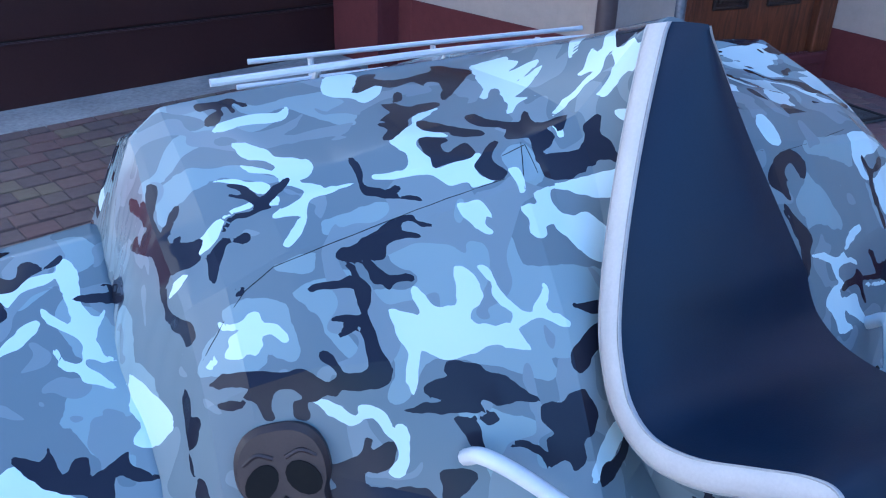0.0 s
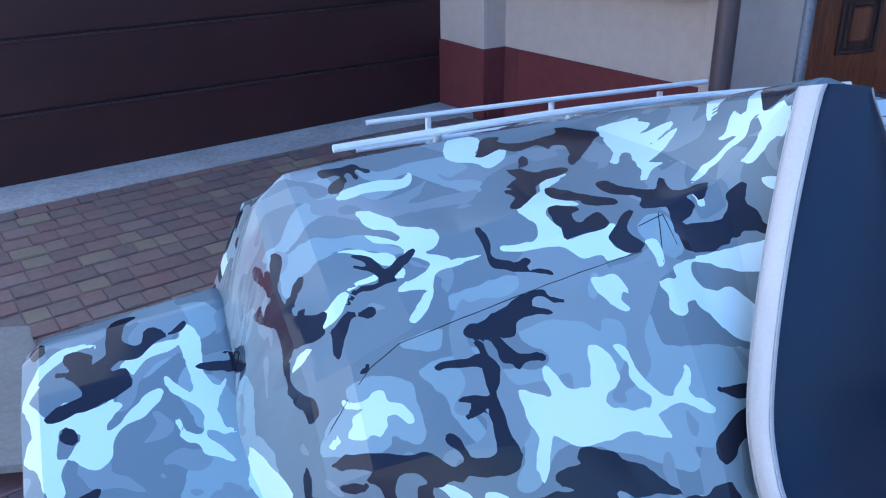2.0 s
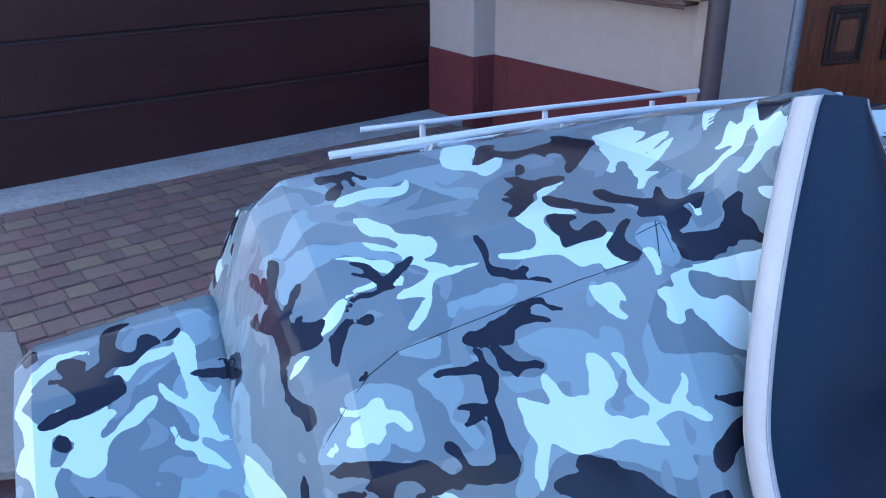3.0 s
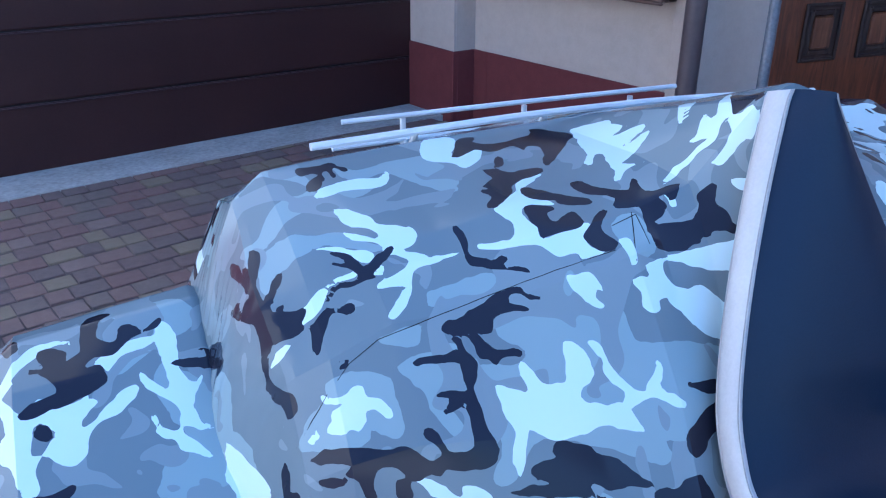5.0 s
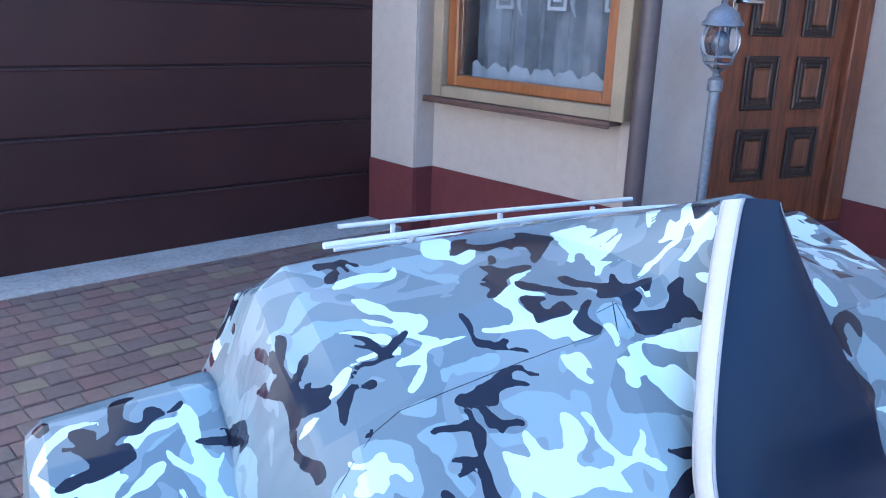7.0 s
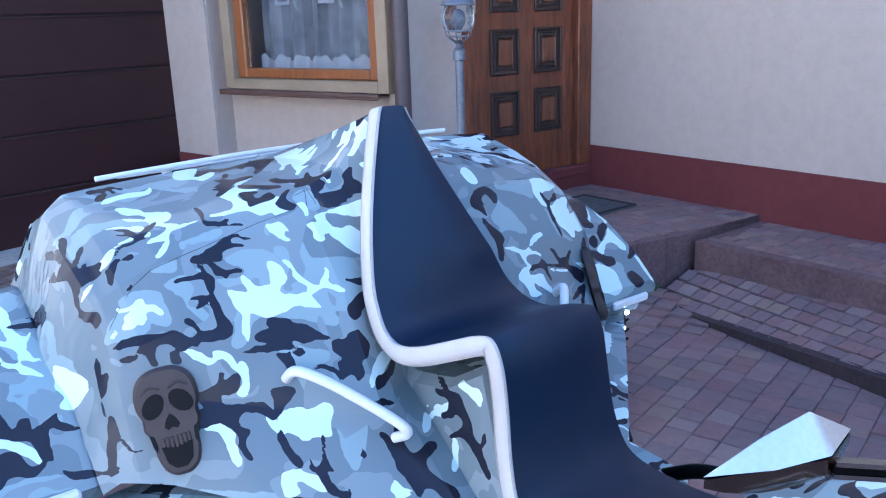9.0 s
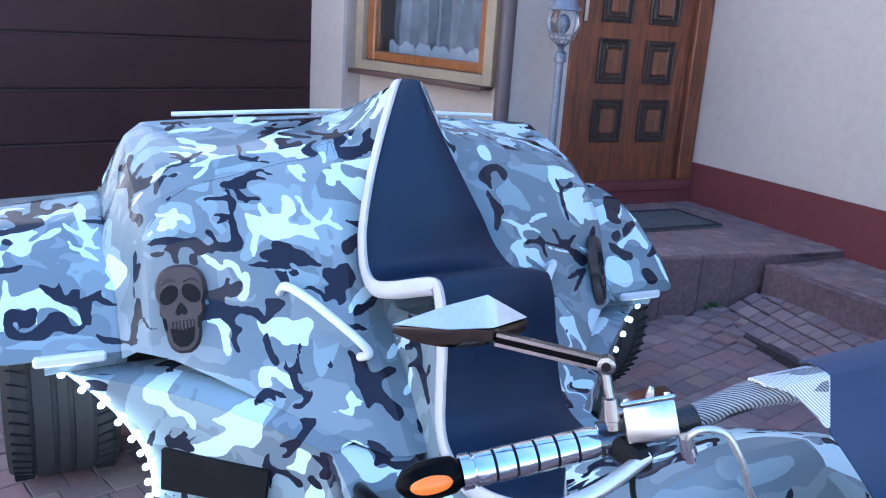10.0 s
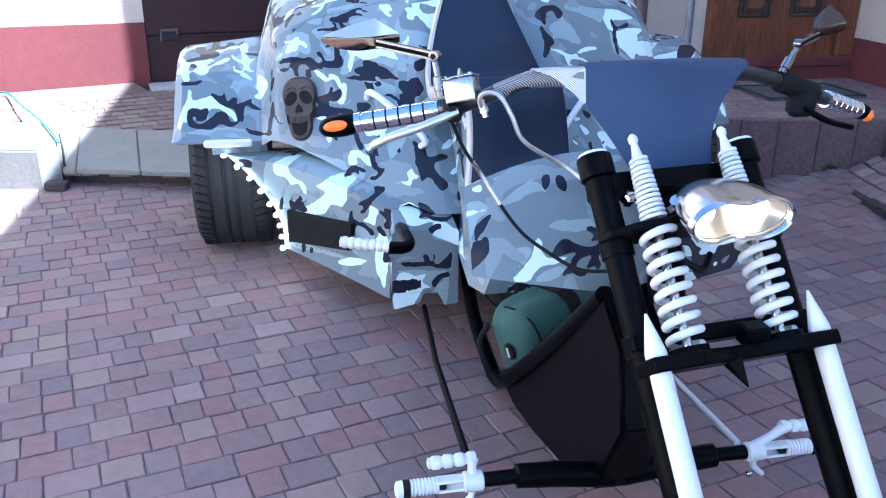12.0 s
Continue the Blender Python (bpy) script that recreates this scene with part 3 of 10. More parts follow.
RAISED = [(1.45, 3.30), (2.09, 2.16), (3.55, -0.45), (4.70, -0.43), (2.92, 1.86), (1.68, 3.44)]
bm = bmesh.new()
prism(bm, RAISED, -0.05, 0.045)
for v in bm.verts:
    if v.co.z > 0:
        v.co.z = raised_z(v.co.x, v.co.y) - 0.065
raised = thing("raised_paving", "slightly raised paving beside the step with a dark worn edge", "paving", kind="structure", bm=bm, mat=M_EDGE)
bm = bmesh.new()
for v in prism(bm, [(1.45, 3.30), (3.55, -0.45), (3.576, -0.435), (1.476, 3.315)], -0.03, 0.0):
    if v.co.z > -0.01:
        v.co.z = raised_z(v.co.x, v.co.y) - 0.002
part("worn_edge", bm, M_EDGE, raised, "dark worn edge")
TERRACE = [(-1.965, 1.415), (-1.325, 1.71), (0.57, 2.85), (0.25, 3.80), (-0.9, 4.6), (-1.3, 4.65), (-2.55, 2.62), (-3.4, 3.0), (-5.2, 0.4), (-3.2, 0.62)]


def terrace_z(x, y):
    """The terrace climbs from its edge towards the garage."""
    nx, ny = -math.sin(radians(29.6)), math.cos(radians(29.6))
    d = (x + 1.985) * nx + (y - 1.33) * ny
    return 0.082 + 0.062 * max(0.0, min(2.2, d))


bm = bmesh.new()
vs = prism(bm, TERRACE, -0.05, 0.05)
for v in vs:
    if v.co.z > 0:
        v.co.z = terrace_z(v.co.x, v.co.y) - 0.004
terrace = thing("terrace", "gently sloping paved terrace before the garage", "paving", kind="structure", bm=bm, mat=M_SAND)

# three skewed slabs along the terrace edge, and a dark face painting the shade below them
FRONT = [(-1.925, 1.343), (-1.861, 1.372), (-1.56, 1.508), (-1.29, 1.630)]
DEEP = (0.765 * math.cos(radians(138)), 0.765 * math.sin(radians(138)))
SLABS = [FRONT[0], FRONT[-1], (FRONT[-1][0] + DEEP[0], FRONT[-1][1] + DEEP[1]), (FRONT[0][0] + DEEP[0], FRONT[0][1] + DEEP[1])]
for k, (p, q) in enumerate(zip(FRONT, FRONT[1:])):
    d = 0.003
    ex, ey = (q[0] - p[0]) / span(p, q), (q[1] - p[1]) / span(p, q)
    a, c = (p[0] + d * ex + 0.02 * ey, p[1] + d * ey - 0.02 * ex), (q[0] - d * ex + 0.02 * ey, q[1] - d * ey - 0.02 * ex)
    bm = bmesh.new()
    for v in prism(bm, [a, c, (c[0] + DEEP[0], c[1] + DEEP[1]), (a[0] + DEEP[0], a[1] + DEEP[1])], -0.024, 0.0):
        v.co.z += terrace_z(v.co.x, v.co.y) + 0.008 + 0.002 * (k == 1)
    bmesh.ops.bevel(bm, geom=bm.edges[:], offset=0.004, segments=2, affect="EDGES")
    thing("paving_slab", "narrow strip of pale concrete at the slabs' end" if k == 0 else "smooth pale grey-green concrete slab along the terrace edge", "slab", "slabs along the terrace edge", bm=bm, mat=M_SLAB)
bm = bmesh.new()
box(bm, 0.0, 0.72, -0.012, 0.0, -0.05, 0.05)
part("under_slab_shade", bm, M_EDGE, terrace, "dark face under the slabs, coloured for the recess's shade", m=along((-1.965, 1.415), (-1.325, 1.71)))

# doormat
bm = bmesh.new()
box(bm, 0, 0.62, 0, 0.40, 0.318, 0.332, 0.004)
thing("doormat", "dark grey woven doormat with a patterned rim on the landing", "doormat", m=along((1.05, 3.69), (1.54, 4.08)) @ pose(0, 0, 0), bm=bm, mat=M_MAT)
mat_ob = bpy.data.objects["doormat"]
for a in ((0.0, 0.62, 0.0, 0.022), (0.0, 0.62, 0.378, 0.40), (0.0, 0.022, 0.022, 0.378), (0.598, 0.62, 0.022, 0.378)):
    bm = bmesh.new()
    box(bm, *a, 0.330, 0.337, 0.003)
    part("rim", bm, M_GAP, mat_ob, "dark rubber rim")
for k in range(11):
    bm = bmesh.new()
    box(bm, 0.05 + 0.048 * k, 0.072 + 0.048 * k, 0.05, 0.35, 0.331, 0.3345, 0.001)
    part("rib", bm, M_MAT, mat_ob)

# post lamp beside the door
lamp = thing("post_lamp", "silver-grey lantern on a slim post beside the entrance door", "lamp", m=pose(0.540, 3.80, 0.16))
bm = bmesh.new()
lathe(bm, [(0.09, 0.14), (0.09, 0.17), (0.05, 0.20), (0.03, 0.26), (0.022, 0.34), (0.022, 1.02), (0.032, 1.025), (0.032, 1.07), (0.02, 1.082)], 16)
part("post", bm, M_LAMP, lamp, smooth=True)
bm = bmesh.new()
lathe(bm, [(0.012, 1.03), (0.024, 1.045), (0.016, 1.06), (0.030, 1.072), (0.036, 1.085), (0.02, 1.09)], 20)
part("cup", bm, M_LAMP, lamp, smooth=True)
for r, zz in ((0.072, 1.118), (0.084, 1.158)):
    bm = bmesh.new()
    lathe(bm, [(r - 0.008, zz - 0.006), (r, zz - 0.006), (r + 0.002, zz), (r, zz + 0.006), (r - 0.008, zz + 0.006)], 24)
    part("ring", bm, M_LAMP, lamp, smooth=40)
bm = bmesh.new()
lathe(bm, [(0.055, 1.15), (0.085, 1.175), (0.103, 1.225), (0.104, 1.265), (0.092, 1.31), (0.080, 1.335)], 24)
gl_ = part("lantern_glass", bm, M_LAMPGLASS, lamp, "clear bulbous lantern glass", True)
gl_.visible_shadow = False
bm = bmesh.new()
lathe(bm, [(0.012, 1.14), (0.014, 1.19), (0.030, 1.22), (0.033, 1.25), (0.020, 1.285), (0.004, 1.295)], 12)
part("bulb", bm, M_LAMP, lamp, "dull glass bulb, unlit", True)
for k in range(6):
    a = k * math.pi / 3 + 0.3
    c, s = math.cos(a), math.sin(a)
    bm = bmesh.new()
    tube(bm, curve_points([(0.03 * c, 0.03 * s, 1.08), (0.074 * c, 0.074 * s, 1.118), (0.088 * c, 0.088 * s, 1.158), (0.109 * c, 0.109 * s, 1.24), (0.086 * c, 0.086 * s, 1.34)], 4), 0.0042, 6)
    part("cage_bar", bm, M_LAMP, lamp, smooth=True)
bm = bmesh.new()
lathe(bm, [(0.095, 1.332), (0.110, 1.338), (0.108, 1.352), (0.088, 1.375), (0.080, 1.41), (0.05, 1.44), (0.02, 1.455), (0.012, 1.47), (0.018, 1.485), (0.004, 1.505)], 24)
part("cap", bm, M_LAMP, lamp, smooth=40)
for piece in lamp.children:
    if not piece.name.startswith("post"):
        for v in piece.data.vertices:
            v.co = (v.co.x * 0.80, v.co.y * 0.80, 1.078 + (v.co.z - 1.03) * 0.70)

# ledge at the end of the slabs, with a hose over it
bm = bmesh.new()
prism(bm, [(-1.935, 1.335), (-1.975, 1.245), (-3.50, 0.40), (-3.95, 0.95), (-2.30, 1.72)], -0.05, 0.20)
bmesh.ops.bevel(bm, geom=[e for e in bm.edges if all(v.co.z > 0 for v in e.verts)], offset=0.012, segments=2, affect="EDGES")
thing("concrete_ledge", "pale sunlit concrete ledge at the end of the slabs", "ledge", kind="structure", bm=bm, mat=M_SLAB)
bm = bmesh.new()
box(bm, -0.055, 0.055, -0.03, 0.03, 0.0, 0.045, 0.008)
thing("edging_block", "small dark concrete block at the foot of the ledge", "block", m=pose(-1.90, 1.27, 0, 0, 0, 25), bm=bm, mat=M_EDGE)
bm = bmesh.new()
tube(bm, curve_points([(-1.96, 1.364, 0.212), (-2.25, 1.535, 0.212), (-2.59, 1.715, 0.207), (-3.05, 1.945, 0.200), (-3.38, 2.12, 0.192), (-3.52, 2.13, 0.19), (-4.1, 2.05, 0.15), (-4.9, 1.8, 0.13)], 6), 0.005, 8)
thing("garden_hose", "thin green garden hose lying over the paving", "hose", bm=bm, mat=M_HOSE, smooth=60)


bm = bmesh.new()
tube(bm, [(-1.944, 1.362, 0.06), (-1.942, 1.366, 0.18), (-1.947, 1.364, 0.262)], [0.006, 0.0055, 0.004], 8)
thing("stake", "thin dark iron stake beside the ledge", "stake", bm=bm, mat=M_EDGE, smooth=60)


# ---- the trike: x across, -y ahead, origin on the ground under the rear axle ----
TRIKE = pose(0.028, 1.755, 0, 0, 0, 38.3)
trike = thing("trike", "custom three-wheeled motorcycle in winter camouflage film, parked on paving", "trike", m=TRIKE)


# printed patches of the camouflage film, and the seams between its sheets
SEAMS = []
PATCHES = {"dark": [], "pale": [], "light": []}


def patch(kind, *points):
    """A printed patch of the film by its outline, rounded and laid on its own mean plane."""
    c = [Vector(p) for p in points]
    n = len(c)
    nrm = Vector((0, 0, 0))
    for a, b in zip(c, c[1:] + c[:1]):
        nrm += a.cross(b)
    nrm.normalize()
    u = nrm.orthogonal().normalized()
    v = nrm.cross(u)
    mid = sum(c, Vector()) / n
    flat = [((p - mid).dot(u), (p - mid).dot(v)) for p in c]
    line = []
    for k in range(n):
        p0, p1, p2, p3 = (np.array(flat[(k + j) % n]) for j in (-1, 0, 1, 2))
        for t in (0.0, 0.34, 0.67):
            line.append(0.5 * (2 * p1 + (p2 - p0) * t + (2 * p0 - 5 * p1 + 4 * p2 - p3) * t * t + (3 * p1 - p0 - 3 * p2 + p3) * t ** 3))
    reach = max((p - mid).length for p in c) + 0.1
    PATCHES[kind].append((np.array(mid), np.array(u), np.array(v), np.array(nrm), np.array(line), reach))


def patch_distance(co, kind):
    """Signed distance of points from the edge of the nearest patch of a kind."""
    best = np.full(len(co), 0.24)
    for mid, u, v, nrm, line, reach in PATCHES[kind]:
        rel = co - mid
        pick = np.nonzero((np.abs(rel @ nrm) < 0.09) & ((rel * rel).sum(1) < reach * reach))[0]
        if not len(pick):
            continue
        q = np.stack([rel[pick] @ u, rel[pick] @ v], 1)
        near, odd = np.full(len(q), 9.0), np.zeros(len(q), bool)
        for a, b in zip(line, np.roll(line, -1, 0)):
            d = b - a
            t = np.clip((q - a) @ d / max(1e-12, d @ d), 0, 1)
            near = np.minimum(near, np.linalg.norm(q - a - t[:, None] * d, axis=1))
            if a[1] != b[1]:
                odd ^= ((a[1] > q[:, 1]) != (b[1] > q[:, 1])) & (q[:, 0] < (b[0] - a[0]) * (q[:, 1] - a[1]) / (b[1] - a[1]) + a[0])
        best[pick] = np.minimum(best[pick], np.where(odd, -near, near))
    return best


def seam(*points):
    SEAMS.append([Vector(p) for p in points])


patch("pale", (-0.568, -0.203, 1.017), (-0.556, -0.202, 1.019), (-0.539, -0.218, 1.018), (-0.525, -0.239, 1.015), (-0.52, -0.261, 1.012), (-0.483, -0.288, 1.012), (-0.48, -0.307, 1.009), (-0.491, -0.324, 1.002), (-0.507, -0.328, 0.998), (-0.522, -0.324, 0.996), (-0.531, -0.316, 0.997), (-0.535, -0.303, 1), (-0.564, -0.279, 1.002), (-0.571, -0.262, 1.005), (-0.568, -0.259, 1.006), (-0.536, -0.289, 1.004), (-0.528, -0.284, 1.007), (-0.538, -0.264, 1.009), (-0.555, -0.253, 1.009), (-0.563, -0.233, 1.012))
patch("pale", (-0.529, -0.309, 1), (-0.507, -0.328, 0.998), (-0.505, -0.335, 0.996), (-0.486, -0.348, 0.996), (-0.484, -0.359, 0.994), (-0.466, -0.361, 0.996), (-0.437, -0.368, 1.001), (-0.458, -0.371, 0.995), (-0.502, -0.367, 0.986), (-0.515, -0.379, 0.977), (-0.517, -0.389, 0.971), (-0.528, -0.403, 0.961), (-0.547, -0.417, 0.951), (-0.558, -0.419, 0.948), (-0.56, -0.41, 0.952), (-0.531, -0.39, 0.968), (-0.525, -0.382, 0.973), (-0.558, -0.372, 0.97), (-0.558, -0.367, 0.972), (-0.519, -0.359, 0.985), (-0.509, -0.35, 0.991), (-0.522, -0.334, 0.994), (-0.535, -0.326, 0.993))
patch("pale", (-0.614, -0.267, 0.991), (-0.598, -0.27, 0.994), (-0.573, -0.293, 0.995), (-0.553, -0.309, 0.995), (-0.548, -0.324, 0.992), (-0.562, -0.33, 0.987), (-0.572, -0.315, 0.988), (-0.582, -0.297, 0.991), (-0.601, -0.278, 0.991))
patch("pale", (-0.617, -0.33, 0.964), (-0.604, -0.328, 0.971), (-0.585, -0.332, 0.978), (-0.575, -0.336, 0.981), (-0.581, -0.341, 0.975), (-0.599, -0.336, 0.97), (-0.614, -0.333, 0.964))
patch("pale", (-0.562, -0.348, 0.98), (-0.551, -0.347, 0.984), (-0.54, -0.339, 0.989), (-0.547, -0.354, 0.981), (-0.557, -0.354, 0.979))
patch("pale", (-0.662, -0.35, 0.922), (-0.661, -0.341, 0.927), (-0.646, -0.335, 0.945), (-0.626, -0.329, 0.961), (-0.614, -0.337, 0.962), (-0.628, -0.351, 0.948), (-0.646, -0.356, 0.933))
patch("pale", (-0.583, -0.158, 1.025), (-0.56, -0.138, 1.031), (-0.511, -0.132, 1.036), (-0.477, -0.141, 1.036), (-0.461, -0.124, 1.04), (-0.455, -0.136, 1.038), (-0.467, -0.161, 1.034), (-0.487, -0.17, 1.031), (-0.521, -0.162, 1.03), (-0.545, -0.161, 1.028), (-0.57, -0.167, 1.024))
patch("pale", (-0.356, -0.031, 1.052), (-0.312, -0.04, 1.055), (-0.318, -0.075, 1.053), (-0.341, -0.116, 1.05), (-0.327, -0.119, 1.051), (-0.303, -0.111, 1.052), (-0.289, -0.118, 1.053), (-0.309, -0.151, 1.05), (-0.338, -0.175, 1.047), (-0.35, -0.168, 1.046), (-0.358, -0.143, 1.047), (-0.39, -0.114, 1.046))
patch("pale", (-0.26, -0.26, 1.05), (-0.264, -0.25, 1.05), (-0.286, -0.256, 1.047), (-0.307, -0.267, 1.045), (-0.322, -0.293, 1.042), (-0.347, -0.301, 1.037), (-0.366, -0.317, 1.032), (-0.365, -0.336, 1.028), (-0.359, -0.36, 1.023), (-0.364, -0.377, 1.018), (-0.376, -0.385, 1.013), (-0.397, -0.375, 1.01), (-0.417, -0.368, 1.006), (-0.415, -0.377, 1.004), (-0.395, -0.389, 1.005), (-0.352, -0.405, 1.01), (-0.338, -0.419, 1.006), (-0.328, -0.433, 1), (-0.305, -0.437, 1.004), (-0.299, -0.45, 0.997), (-0.266, -0.449, 1.006), (-0.28, -0.44, 1.008), (-0.283, -0.425, 1.016), (-0.265, -0.411, 1.029), (-0.277, -0.403, 1.029), (-0.318, -0.406, 1.018), (-0.339, -0.4, 1.017), (-0.333, -0.383, 1.024), (-0.337, -0.36, 1.029), (-0.329, -0.335, 1.036), (-0.286, -0.349, 1.039), (-0.314, -0.298, 1.042))
patch("pale", (-0.119, -0.117, 1.069), (-0.077, -0.154, 1.087), (-0.085, -0.183, 1.088), (-0.087, -0.217, 1.092), (-0.11, -0.221, 1.082), (-0.081, -0.247, 1.1), (-0.078, -0.264, 1.104), (-0.101, -0.269, 1.091), (-0.119, -0.266, 1.081), (-0.089, -0.28, 1.1), (-0.085, -0.288, 1.104), (-0.11, -0.296, 1.089), (-0.154, -0.311, 1.071), (-0.126, -0.335, 1.077), (-0.122, -0.336, 1.08), (-0.152, -0.33, 1.07), (-0.169, -0.339, 1.064), (-0.182, -0.351, 1.059), (-0.188, -0.342, 1.059), (-0.173, -0.325, 1.065), (-0.167, -0.294, 1.068), (-0.153, -0.263, 1.071), (-0.161, -0.252, 1.068), (-0.181, -0.276, 1.064), (-0.191, -0.269, 1.061), (-0.169, -0.241, 1.066), (-0.156, -0.203, 1.068), (-0.14, -0.161, 1.068))
patch("pale", (-0.242, -0.443, 1.015), (-0.227, -0.447, 1.016), (-0.231, -0.472, 0.998), (-0.239, -0.475, 0.992), (-0.242, -0.458, 1.006))
patch("pale", (-0.249, -0.487, 0.974), (-0.236, -0.487, 0.978), (-0.221, -0.489, 0.977), (-0.221, -0.479, 0.988), (-0.187, -0.473, 0.994), (-0.129, -0.46, 0.991), (-0.059, -0.437, 0.991), (-0.038, -0.436, 0.981), (-0.043, -0.446, 0.942), (-0.054, -0.459, 0.908), (-0.099, -0.471, 0.94), (-0.144, -0.479, 0.965), (-0.185, -0.477, 0.988), (-0.194, -0.485, 0.98), (-0.187, -0.498, 0.962), (-0.17, -0.498, 0.952), (-0.155, -0.492, 0.951), (-0.131, -0.495, 0.921), (-0.123, -0.504, 0.893), (-0.083, -0.496, 0.848), (-0.095, -0.508, 0.841), (-0.144, -0.526, 0.882), (-0.171, -0.53, 0.907), (-0.182, -0.522, 0.927), (-0.201, -0.513, 0.944), (-0.203, -0.508, 0.95), (-0.218, -0.51, 0.95), (-0.22, -0.517, 0.941), (-0.235, -0.518, 0.94), (-0.243, -0.508, 0.949), (-0.24, -0.499, 0.961))
patch("pale", (-0.33, -0.46, 0.983), (-0.318, -0.461, 0.985), (-0.305, -0.462, 0.988), (-0.295, -0.467, 0.986), (-0.287, -0.484, 0.967), (-0.28, -0.493, 0.957), (-0.291, -0.483, 0.967), (-0.298, -0.481, 0.968), (-0.3, -0.488, 0.959), (-0.293, -0.496, 0.95), (-0.301, -0.495, 0.95), (-0.313, -0.486, 0.956), (-0.321, -0.479, 0.964), (-0.328, -0.473, 0.969))
patch("pale", (-0.659, -0.454, 0.829), (-0.651, -0.453, 0.841), (-0.65, -0.447, 0.85), (-0.635, -0.451, 0.861), (-0.621, -0.446, 0.876), (-0.611, -0.449, 0.879), (-0.607, -0.457, 0.87), (-0.594, -0.464, 0.869), (-0.586, -0.473, 0.862), (-0.581, -0.485, 0.849), (-0.59, -0.483, 0.846), (-0.601, -0.472, 0.854), (-0.612, -0.468, 0.853), (-0.613, -0.474, 0.844), (-0.625, -0.477, 0.833), (-0.631, -0.472, 0.835), (-0.645, -0.469, 0.828))
patch("pale", (-0.686, -0.442, 0.808), (-0.675, -0.445, 0.82), (-0.671, -0.444, 0.827), (-0.667, -0.451, 0.824), (-0.672, -0.452, 0.814), (-0.677, -0.452, 0.809))
patch("pale", (-0.657, -0.428, 0.865), (-0.646, -0.44, 0.865), (-0.633, -0.446, 0.868), (-0.627, -0.448, 0.87), (-0.637, -0.448, 0.862), (-0.653, -0.438, 0.857), (-0.656, -0.437, 0.855))
patch("pale", (-0.699, -0.342, 0.863), (-0.691, -0.348, 0.886), (-0.679, -0.351, 0.904), (-0.67, -0.359, 0.908), (-0.687, -0.361, 0.888), (-0.696, -0.349, 0.868))
patch("pale", (-0.454, -0.504, 0.874), (-0.432, -0.514, 0.871), (-0.416, -0.523, 0.866), (-0.419, -0.508, 0.885), (-0.417, -0.501, 0.895), (-0.411, -0.502, 0.897), (-0.397, -0.521, 0.878), (-0.38, -0.53, 0.874), (-0.365, -0.531, 0.88), (-0.36, -0.509, 0.91), (-0.354, -0.506, 0.917), (-0.337, -0.518, 0.909), (-0.329, -0.539, 0.885), (-0.338, -0.544, 0.875), (-0.353, -0.547, 0.865), (-0.351, -0.554, 0.857), (-0.325, -0.567, 0.85), (-0.303, -0.572, 0.851), (-0.287, -0.592, 0.827), (-0.284, -0.596, 0.821), (-0.293, -0.595, 0.818), (-0.31, -0.588, 0.824), (-0.338, -0.578, 0.829), (-0.361, -0.575, 0.821), (-0.396, -0.566, 0.815), (-0.415, -0.555, 0.822), (-0.424, -0.548, 0.829), (-0.429, -0.551, 0.821), (-0.437, -0.562, 0.792), (-0.446, -0.567, 0.774), (-0.45, -0.555, 0.799), (-0.443, -0.544, 0.824), (-0.45, -0.527, 0.845))
patch("pale", (-0.327, -0.517, 0.914), (-0.32, -0.517, 0.916), (-0.312, -0.525, 0.908), (-0.303, -0.548, 0.881), (-0.277, -0.572, 0.86), (-0.264, -0.567, 0.87), (-0.253, -0.561, 0.881), (-0.246, -0.553, 0.893), (-0.241, -0.56, 0.887), (-0.244, -0.57, 0.872), (-0.25, -0.576, 0.864), (-0.225, -0.593, 0.847), (-0.224, -0.597, 0.84), (-0.235, -0.596, 0.841), (-0.261, -0.581, 0.854), (-0.28, -0.577, 0.853), (-0.298, -0.579, 0.843), (-0.312, -0.575, 0.844), (-0.3, -0.567, 0.858), (-0.304, -0.559, 0.867), (-0.317, -0.544, 0.882), (-0.316, -0.533, 0.897))
patch("pale", (-1.015, -0.05, 0.798), (-0.991, -0.038, 0.801), (-0.95, -0.044, 0.801), (-0.947, -0.055, 0.799), (-0.975, -0.05, 0.799), (-1.007, -0.071, 0.793), (-1.031, -0.099, 0.785), (-1.025, -0.108, 0.784), (-1.045, -0.116, 0.769), (-1.055, -0.117, 0.76), (-1.051, -0.096, 0.768), (-1.036, -0.075, 0.787))
patch("pale", (-0.994, -0.188, 0.756), (-0.975, -0.182, 0.759), (-0.951, -0.167, 0.766), (-0.916, -0.17, 0.766), (-0.938, -0.192, 0.756), (-0.95, -0.204, 0.751), (-0.935, -0.206, 0.75), (-0.893, -0.171, 0.766), (-0.87, -0.161, 0.771), (-0.862, -0.165, 0.769), (-0.873, -0.186, 0.76), (-0.9, -0.202, 0.753), (-0.924, -0.209, 0.749), (-0.935, -0.224, 0.743), (-0.943, -0.248, 0.732), (-0.956, -0.258, 0.726), (-0.97, -0.256, 0.727), (-0.983, -0.245, 0.732), (-0.993, -0.232, 0.737), (-0.985, -0.215, 0.745), (-0.977, -0.208, 0.748))
